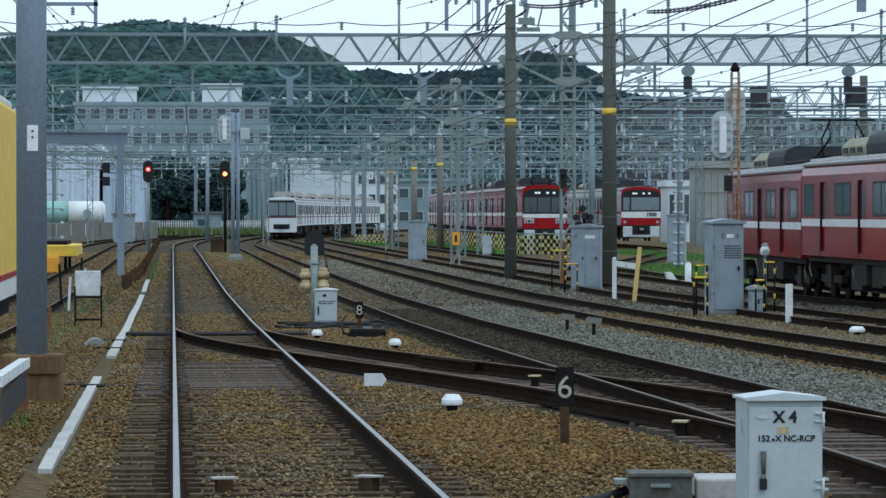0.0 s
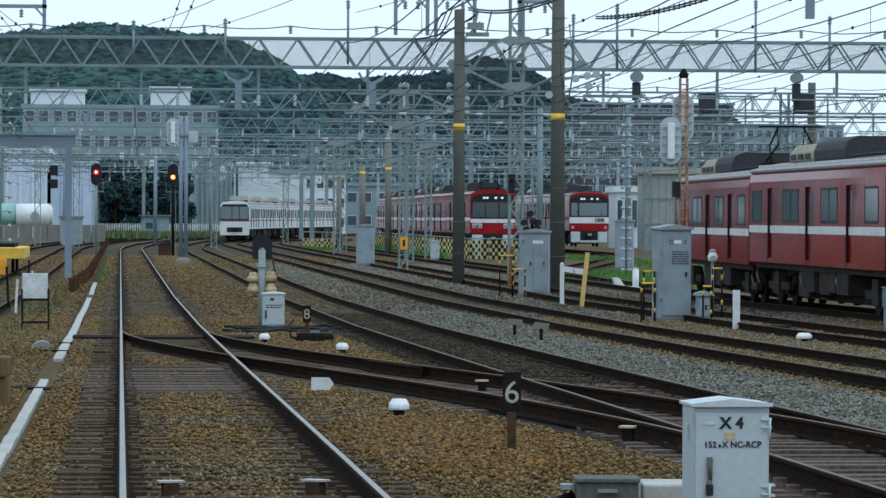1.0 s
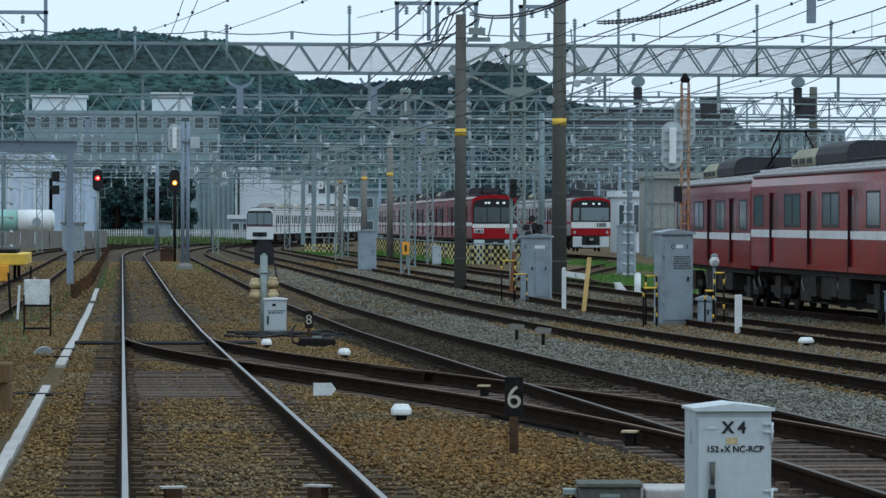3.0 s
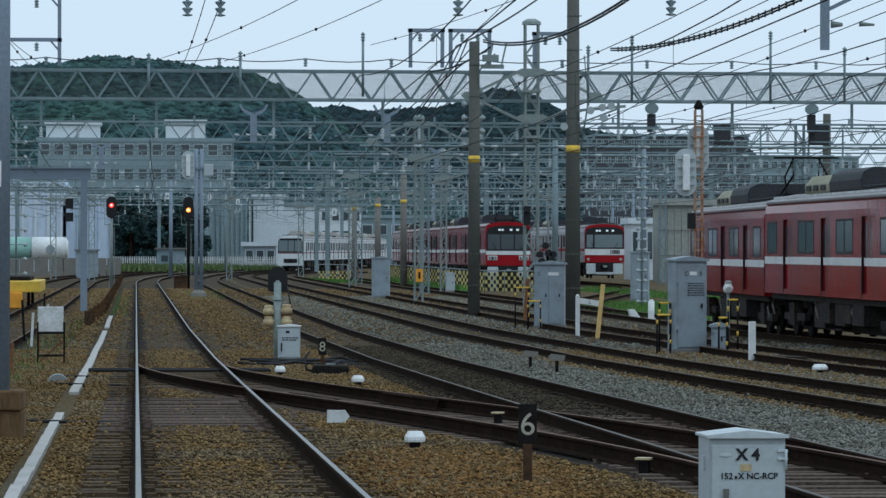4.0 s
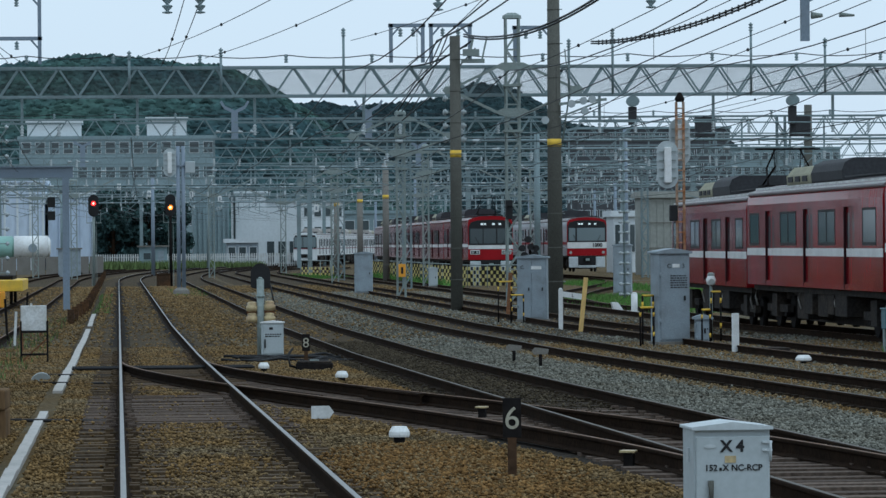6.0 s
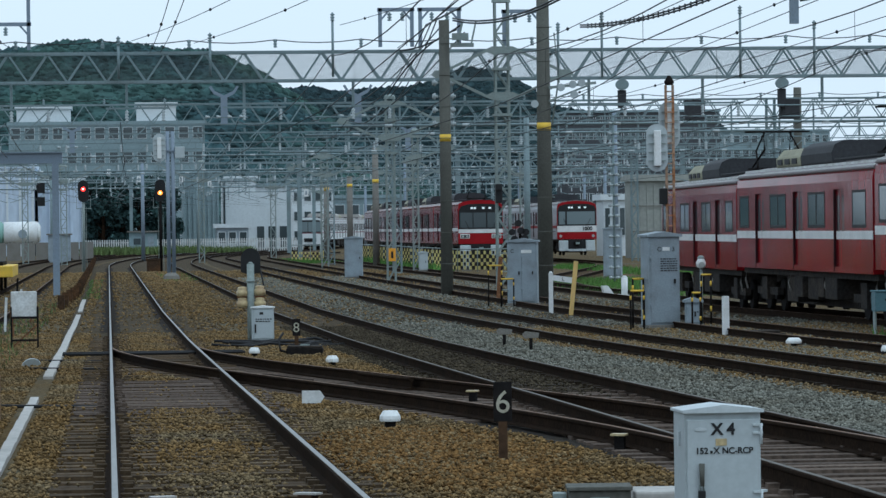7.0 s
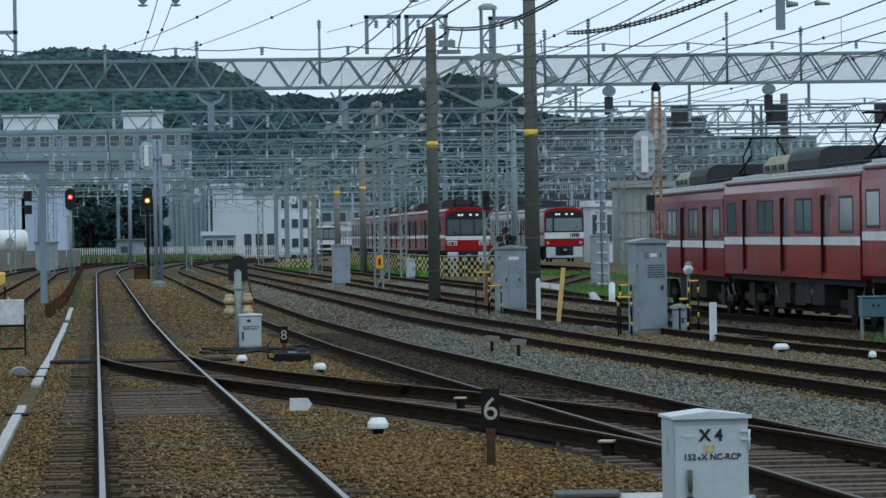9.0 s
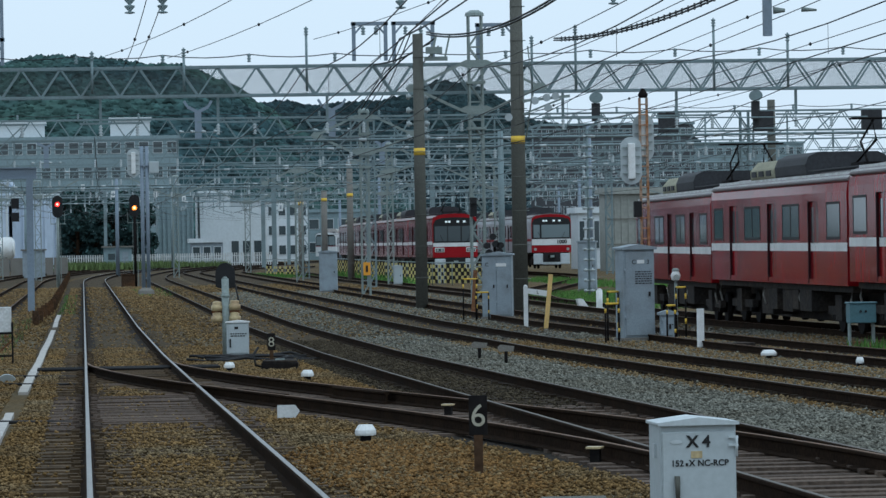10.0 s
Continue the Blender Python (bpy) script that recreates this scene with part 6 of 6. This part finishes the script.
def insulator_rack(x, y, z0, z1, n, half, r=0.1):
    b = thing("insulator_rack", "upright steel rod carrying white porcelain insulators", "insulator rack", group="insulator racks")
    part("rod", Geo().tube((x, y, z0), (x, y, z1), 0.05, n=8), "steelfar", b)
    for k in range(n):
        z = z0 + (z1 - z0) * (k + 0.5) / n
        arm = part("arm", Geo().bar((x - half, y - 0.06, z), (x + half, y - 0.06, z), 0.05), "steel", b)
        for s in (-1, 1):
            part("insulator", Geo().tube((x + s * half - 0.1, y - 0.06, z), (x + s * half + 0.1, y - 0.06, z), r, r * 0.6, 10).tube((x + s * half - 0.05, y - 0.06, z), (x + s * half + 0.02, y - 0.06, z), r * 1.3, n=10), "insulator", arm)


insulator_rack(12.15, 147.2, 6.2, 8.3, 4, 0.35)
insulator_rack(21.43, 168.0, ground(168), 7.2, 16, 0.15, 0.06)
insulator_rack(-9.6, 205.0, ground(205), 9.0, 12, 0.5)
insulator_rack(-7.2, 208.0, ground(208), 9.3, 12, 0.5)

# struts and droppers that thicken the overhead structures over the yard
rng = random.Random(11)
for y, n in ((168, 3), (190, 3), (232, 5), (252, 6), (295, 7), (315, 7), (360, 8), (380, 8), (430, 8), (495, 8)):
    b = thing("cross_span", "slim steel cross span with insulators over the tracks", "cross span", group="cross spans")
    z = rng.uniform(6.6, 7.4)
    x0, x1 = (9, 34) if y < 240 else (-14, 56)
    part("boom", Geo().tube((x0, y, z), (x1, y, z), 0.06, n=8), "steelfar", b)
    part("stay", Geo().tube((x0, y, z + 0.9), (x1, y, z + 0.7), 0.035, n=6), "steelfar", b)
    x = x0 + 2
    while x < x1:
        part("hanger", Geo().bar((x, y, z + 0.8), (x, y, z - 0.9), 0.07), "steelfar", b)
        part("steady_arm", Geo().bar((x, y, z - 0.9), (x + rng.choice((-1, 1)) * 1.4, y, z - 1.3), 0.05), "steelfar", b)
        part("insulator", insulator_geo(x, y, z - 0.9, 4, 0.085, 0.1), "insulator", b)
        part("insulator", Geo().tube((x + 0.35, y, z), (x + 0.7, y, z), 0.07, n=8), "insulator", b)
        x += rng.uniform(2.6, 4.4)
for x, y in ((-16, 255), (-12, 232), (20, 190), (30, 232), (24, 320), (30, 350), (40, 380), (46, 360), (9, 420), (28, 430), (38, 455), (54, 440), (2.2, 330), (-6, 360)):
    o = thing("catenary_pole", "grey steel pole of the overhead line", "pole", group="grey overhead line poles")
    part("shaft", Geo().tube((x, y, ground(y)), (x, y, rng.uniform(7.2, 9.4)), 0.17, 0.14, 10), rng.choice(("bluesteel", "steelfar")), o)
    part("arm", Geo().bar((x - 1.8, y, 6.9), (x + 1.8, y, 6.9), 0.08).bar((x - 1.6, y, 6.9), (x, y, 7.6), 0.05).bar((x + 1.6, y, 6.9), (x, y, 7.6), 0.05), "steelfar", o)
    for s in (-1.5, 1.5):
        part("insulator", insulator_geo(x + s, y, 6.4, 4, 0.08, 0.11), "insulator", o)


for x, y, z in ((-0.66, 336.6, 7.63), (1.95, 336.6, 6.99), (5.64, 336.6, 6.95), (8.11, 336.6, 6.5), (13.33, 273.95, 5.04)):
    o = thing("number_board", "small white number board hung from a gantry", "sign", pose(x, y, z), group="gantry number boards")
    part("board", Geo().box(-0.16, 0.16, -0.02, 0.02, -0.26, 0.26), "white", o, bevel=0.01)
    part("mark", Geo().box(-0.07, 0.07, -0.024, -0.02, -0.14, 0.14), "cabinet", o)
    part("hanger", Geo().bar((0, 0.03, -0.1), (0, 0.03, 9.0 - z), 0.05), "steelfar", o)


# ---- wires ----
def wire(parent, a, b, sag, r, mat="wire", n=10, name="wire"):
    g = Geo()
    pts = []
    for i in range(n + 1):
        t = i / n
        pts.append((a[0] + (b[0] - a[0]) * t, a[1] + (b[1] - a[1]) * t, a[2] + (b[2] - a[2]) * t - sag * 4 * t * (1 - t)))
    g.cord(pts, r, 5)
    part(name, g, mat, parent)
    return pts


def build_wires():
    supports = [-20, 40, 95, 147.9, 211.4, 274.4, 337.4, 400.4, 463]
    for off in TRACKS:
        if off > 36:
            continue
        line = thing("overhead_line", "contact wire and catenary with droppers over a track", "overhead wire", group="overhead lines")
        for a, b in zip(supports, supports[1:]):
            if off in (0.0, 27.0, 32.0, 22.3) and b < 150:
                continue
            xa, xb = along(off, a)[0], along(off, b)[0]
            z0 = railtop(a) + 5.25
            k = 0.25 * (-1) ** supports.index(a)
            wire(line, (xa + k, a, z0), (xb - k, b, railtop(b) + 5.25), 0.0, 0.012, n=2, name="contact_wire")
            pts = wire(line, (xa + k, a, z0 + 1.25), (xb - k, b, railtop(b) + 6.5), 0.75, 0.013, name="catenary_wire")
            for i in (2, 5, 8):
                p = pts[i]
                part("dropper", Geo().tube(p, (p[0], p[1], railtop(p[1]) + 5.25), 0.005, n=4), "wire", line)
    f = thing("feeder_cable", "thick bundled feeder cables with clamps above the yard", "feeder cable")
    for dz in (0.0, 0.08):
        wire(f, (11.8, 74, 10.05 + dz), (11.9, 140.2, 10.05 + dz), 1.25, 0.033, n=20)
        pts = wire(f, (16.8, 72.5, 10.15 + dz), (17.5, 147.5, 10.15 + dz), 0.98, 0.033, n=60)
        for p in pts[2:-2]:
            part("clamp", Geo().box(p[0] - 0.02, p[0] + 0.02, p[1] - 0.06, p[1] + 0.06, p[2] - 0.055, p[2] + 0.055), "wire", f)
    wire(f, (12.2, 140, 9.9), (10.5, 147.5, 9.3), 0.2, 0.035)
    wire(f, (12.0, 140, 9.7), (10.0, 147.5, 7.6), -0.4, 0.03)
    wire(f, (11.6, 140, 10.0), (10.4, 211, 8.4), 0.8, 0.025)
    wire(f, (12.3, 140, 9.6), (11.0, 211, 7.4), 0.8, 0.025)
    for k in range(3):
        wire(f, (10.3 + 0.3 * k, 60, 10.9 + 0.3 * k), (10.9 + 0.2 * k, 140, 9.9 + 0.1 * k), 0.7, 0.022, n=16)
        wire(f, (10.9 + 0.2 * k, 140, 9.9 + 0.1 * k), (12.6 + 0.5 * k, 211, 9.3 - 0.3 * k), 1.1, 0.025, n=14)
    g = thing("feeder_wire", "thin feeder wires with small balls strung across the sky", "feeder wire")
    runs = [((0.2, 147.5, 9.75), (7.2, 70, 10.2)), ((2.6, 147.5, 9.65), (9.5, 70, 10.3)), ((0.9, 147.5, 9.3), (1.0, 60, 9.2)), ((1.3, 147.5, 9.3), (1.5, 60, 9.4)), ((8.2, 147.5, 10.3), (14.5, 70, 10.9)),
            ((18.5, 60, 9.6), (18.7, 211, 8.6)), ((17.4, 60, 8.9), (17.6, 211, 7.6)), ((20.3, 60, 8.6), (20.6, 211, 8.2)), ((22.6, 70, 8.4), (22.6, 211, 7.6)), ((14.8, 60, 9.4), (14.6, 147.5, 8.6)),
            ((25.6, 80, 9.0), (25.2, 211, 8.6)), ((12.9, 60, 9.1), (12.4, 147.5, 8.4)), ((10.4, 147.5, 9.4), (9.0, 70, 10.6)),
            ((-4.4, 147.5, 9.5), (-6.6, 60, 10.2)), ((-5.3, 147.5, 9.5), (-7.6, 60, 10.4)), ((-4.9, 147.5, 9.5), (-7.0, 60, 12.4)), ((-5.8, 147.5, 9.5), (-8.0, 60, 12.4))]
    for a, b in runs:
        pts = wire(g, a, b, 0.5, 0.013, n=12)
        for p in pts[1:-1:3]:
            part("ball", Geo().lathe((p[0], p[1], p[2] - 0.05), [(0.02, 0), (0.045, 0.03), (0.045, 0.07), (0.02, 0.1)], 8), "wire", g)
    # earth wires along the gantry tops
    for y, z in ((147.4, 9.75), (211.0, 9.7), (274, 9.7)):
        x = -24.0
        while x < 58:
            wire(g, (x, y, z), (x + 3.3, y, z), 0.12, 0.02, n=4, name="earth_wire")
            part("insulator", insulator_geo(x, y, z - 0.3, 3, 0.08), "steelfar", g)
            x += 3.3
    # suspension insulators of the nearer span
    for x, y, z in ((0.55, 100, 8.5), (1.4, 100, 8.5), (7.6, 100, 8.55), (13.2, 100, 8.6)):
        s = thing("suspension_insulator", "string of grey disc insulators hanging over the tracks", "insulator", group="suspension insulators")
        part("disc_string", insulator_geo(x, y, z, 5, 0.14, 0.17), "steelfar", s)
        part("link", Geo().tube((x, y, z + 0.8), (x, y, z + 1.6), 0.05, n=8), "steelfar", s)
    p = thing("drop_post", "blue-grey perforated drop post hanging above the train", "drop post")
    part("post", Geo().box(17.17, 17.39, 99.9, 100.1, 7.73, 9.9), "bluesteel", p)
    part("arm", Geo().bar((17.28, 100, 8.75), (18.6, 100, 9.4), 0.1), "bluesteel", p)
    part("insulator", Geo().tube((17.45, 100, 8.4), (17.75, 100, 8.4), 0.1, 0.05, 10), "steel", p)
    part("insulator", Geo().tube((18.2, 100, 8.42), (18.6, 100, 8.4), 0.07, 0.03, 10), "steel", p)
    hg = thing("near_gantry", "grey steel lattice gantry nearer the viewer", "gantry", group="overhead line gantries")
    truss(hg, -14, 34, 99.6, 10.0, 11.1, 0.8, 1.5, "steelfar")
    for px in (-12, 32):
        lattice_mast(hg, px, 100, ground(100), 10, 0.45, "steelfar")


build_wires()
# fittings at the head of the concrete pole
k = thing("pole_head_fitting", "steel cradle and clamps at the head of a concrete pole", "bracket")
part("cradle", Geo().box(11.75, 12.6, 139.6, 139.75, 9.05, 9.2).bar((12.0, 139.7, 9.1), (12.2, 139.7, 10.0), 0.08).bar((12.5, 139.7, 9.1), (12.7, 139.7, 10.0), 0.06).box(11.8, 12.4, 139.5, 139.6, 9.3, 9.55), "steel", k)

b = thing("insulator_bracket", "bracket with round grey disc insulators on a concrete pole", "bracket")
part("arm", Geo().bar((14.1, 128.9, 7.15), (15.7, 128.9, 7.3), 0.09).bar((14.1, 128.9, 6.7), (15.4, 128.9, 7.2), 0.06), "steel", b)
for x, z in ((14.5, 7.15), (14.9, 7.25), (15.2, 7.3), (14.95, 6.9), (13.6, 6.6)):
    part("disc", Geo().disc_y(x, 128.75, z, 0.13, 0.13, 0.1, 14), "insulator", b)
part("drop_wire", Geo().cord([(14.3, 128.95, 9.0), (14.45, 128.95, 7.5), (14.2, 128.95, 5.9)], 0.03), "steel", b)


# ---- loose ballast, nearest stretch ----
def ballast(name, label, mat, n, y0, y1, xr, keep, size, seed):
    """Angular stones, each a jittered octahedron, thinned where sleepers and oily beds lie bare."""
    rng = np.random.RandomState(seed)
    y = y0 + (y1 - y0) * rng.uniform(0, 1, n) ** 0.8
    lo, hi = xr
    x = rng.uniform(0, 1, n) * (hi(y) - lo(y)) + lo(y)
    m = keep(x, y, rng)
    x, y = x[m], y[m]
    n = len(x)
    r = size * (0.55 + 0.75 * rng.uniform(0, 1, n)) * (1 + (y - 24) / 160)
    z = np.interp(y, LEVEL_Y, LEVEL_Z) - BED + 0.25 * r + rng.uniform(0.008, 0.052, n)
    base = np.array([(1, 0, 0), (-1, 0, 0), (0, 1, 0), (0, -1, 0), (0, 0, 0.8), (0, 0, -0.8)], float)
    v = base[None] * rng.uniform(0.6, 1.25, (n, 6, 1)) + rng.uniform(-0.4, 0.4, (n, 6, 3))
    a = rng.uniform(0, 6.28, n)
    ca, sa = np.cos(a)[:, None], np.sin(a)[:, None]
    vx, vy = v[..., 0] * ca - v[..., 1] * sa, v[..., 0] * sa + v[..., 1] * ca
    out = np.stack([x[:, None] + r[:, None] * vx, y[:, None] + r[:, None] * vy, z[:, None] + r[:, None] * 0.8 * v[..., 2]], -1).reshape(-1, 3)
    tri = np.array([(0, 2, 4), (2, 1, 4), (1, 3, 4), (3, 0, 4), (2, 0, 5), (1, 2, 5), (3, 1, 5), (0, 3, 5)])
    faces = (tri[None] + 6 * np.arange(n)[:, None, None]).reshape(-1, 3)
    me = bpy.data.meshes.new(name)
    me.vertices.add(len(out))
    me.vertices.foreach_set("co", out.ravel())
    me.loops.add(faces.size)
    me.loops.foreach_set("vertex_index", faces.ravel())
    me.polygons.add(len(faces))
    me.polygons.foreach_set("loop_start", np.arange(0, faces.size, 3))
    me.update(calc_edges=True)
    me.materials.append(M[mat])
    tagged(new(name, me), label, "ballast", kind="stuff")


def cross_np(y):
    u = np.clip((70.0 - y) / 44.0, 0, 1)
    return 4.5 * u * u * (3 - 2 * u)


def bare(x, y):
    """True over the rails, the oily crossover bed and the open sleepers of the second track."""
    rails = np.zeros(len(x), bool)
    for off in (0.0, 4.5, 8.7, 12.5):
        for s in (-0.75, 0.75):
            rails |= np.abs(x - off - s) < 0.15
    cr = cross_np(y)
    rails |= (np.abs(x - cr) < 1.15) & (y < 71)
    rails |= np.abs(x - 4.5) < 1.2
    rails |= np.abs(x + 1.68) < 0.13
    return rails


def west(y):
    return -1.4 - 0.045 * y


def east(y):
    return 0.22 * y - 0.4


def keep_brown(x, y, rng):
    shoulder = (x > -1.2) & (x < -0.85)
    gap = (np.abs(x) < 0.7) & (y > 42) & (y < 53)
    grey = (x > 5.8) & (x < 7.4)
    ladder = (np.abs(np.abs(x) - 0.75) < 0.4) & (np.abs(x) < 1.2)
    return ~bare(x, y) & ~grey & ~(ladder & (rng.uniform(size=len(x)) < 0.72)) & ~(shoulder & (rng.uniform(size=len(x)) < 0.85)) & ~(gap & (rng.uniform(size=len(x)) < 0.97))


def keep_grey(x, y, rng):
    inside = np.abs(x - 8.7) < 1.2
    return ~bare(x, y) & (x > 5.75) & ((x < 7.5) | (rng.uniform(size=len(x)) < 0.45)) & ~(inside & (rng.uniform(size=len(x)) < 0.6))


def keep_oily(x, y, rng):
    rails = np.abs(np.abs(x - 4.5) - 0.75) < 0.15
    cr = cross_np(y)
    return ~rails & (np.abs(x - cr) > 1.15) & (rng.uniform(size=len(x)) < np.clip((y - 43) / 8, 0, 1))


def keep_rust(x, y, rng):
    f = ((x - 1.9) / 1.0) ** 2 + ((y - 31) / 5.5) ** 2
    return ~bare(x, y) & (rng.uniform(size=len(x)) < np.clip(1.6 - f * 1.4, 0, 1))


ballast("brown_ballast", "brown angular ballast stones around the rails", "stone", 300000, 20.5, 88, (west, east), keep_brown, 0.02, 1)
ballast("grey_ballast", "grey angular ballast stones between the tracks", "stone_grey", 90000, 28, 95, (lambda y: 0 * y + 5.7, east), keep_grey, 0.024, 2)
ballast("rusty_ballast", "rust-stained ballast stones by the turnout", "rust_stone", 26000, 21, 38, (lambda y: 0 * y + 0.9, lambda y: 0 * y + 3.2), keep_rust, 0.021, 3)

ballast("soiled_ballast", "dark soiled ballast stones between the rails", "oilstone", 26000, 43, 92, (lambda y: 0 * y + 3.3, lambda y: 0 * y + 5.7), keep_oily, 0.022, 4)


def keep_far(x, y, rng):
    near_rail = np.zeros(len(x), bool)
    for off in (-8.0, -4.4, 0.0, 4.5, 8.7, 12.5, 16.75):
        for s in (-0.75, 0.75):
            near_rail |= np.abs(x - off - s) < 0.14
        near_rail |= (np.abs(x - off) < 1.2) & (rng.uniform(size=len(x)) < 0.6)
    near_rail |= np.abs(x + 1.67) < 0.16
    return ~near_rail & (x < 15.5) & ((x < 5.7) | (rng.uniform(size=len(x)) < 0.45))


def keep_far_grey(x, y, rng):
    track = np.zeros(len(x), bool)
    for off in (8.7, 12.5, 16.75):
        track |= np.abs(x - off) < 1.1
    return ~track & (x < 15.5)


ballast("far_brown_ballast", "brown ballast spread between the farther tracks", "stone", 75000, 86, 240, (lambda y: -1.6 - 0.04 * y, lambda y: np.minimum(0.2 * y, 15.5)), keep_far, 0.028, 7)
ballast("far_grey_ballast", "grey ballast spread between the farther tracks", "stone_grey", 30000, 92, 200, (lambda y: 0 * y + 5.7, lambda y: np.minimum(0.2 * y, 15.5)), keep_far_grey, 0.028, 8)


def oily_bed():
    g = Geo()
    ys = [20 + i for i in range(52)]
    k = 0
    for off in (None, 4.5):
        n = len(g.v)
        for y in ys:
            c = cross_x(y) if off is None else off
            for s in (-1.25, 1.25):
                g.v.append((c + s, y, ground(y) + (0.006 if off else 0.01)))
        for i in range(len(ys) - 1):
            g.f.append((n + 2 * i, n + 2 * i + 1, n + 2 * i + 3, n + 2 * i + 2))
            g.smooth.append(False)
    for off, y0, y1 in ((0.0, 18, 270), (8.7, 24, 270), (12.5, 42, 270), (-4.4, 46, 270), (-8.0, 90, 270)):
        for side in (-0.75, 0.75):
            n = len(g.v)
            run = [y0 + 6 * i for i in range(int((y1 - y0) / 6) + 1)]
            for y in run:
                lift = 0.152 if (y > 84 or off in (12.5, -4.4, -8.0)) else BED - 0.008
                for s in (-0.24, 0.24):
                    g.v.append((off + side + s, y, railtop(y) - lift))
            for i in range(len(run) - 1):
                g.f.append((n + 2 * i, n + 2 * i + 1, n + 2 * i + 3, n + 2 * i + 2))
                g.smooth.append(False)
    tagged(part("oily_track_bed", g, "oily"), "dark oily bed under the turnout rails", "track bed", kind="structure")


oily_bed()


def motions():
    """The white train runs away round the bend; its cars follow each other on the same rails."""
    times = [0.0, 0.5, 1.0, 1.5, 2.0, 2.5, 3.0, 3.5, 4.0, 4.5, 5.0, 5.5, 6.0, 6.5, 7.0, 7.5, 8.0, 8.5, 9.0, 9.5, 10.0]
    for i, car in enumerate(white_cars):
        rows = []
        for t in times:
            s = 355.0 + 14.5 * t + 0.3 * t * t + i * 18.1
            (xa, ya, _), (xb, yb, _) = along(8.7, s + 2.6), along(8.7, s + 15.4)
            turn = math.atan2(-(xb - xa), yb - ya)
            rows.append((t, pose(xa + 2.6 * math.sin(turn), ya - 2.6 * math.cos(turn), railtop(ya), 0, 0, math.degrees(turn))))
        walk(car, rows)


motions()
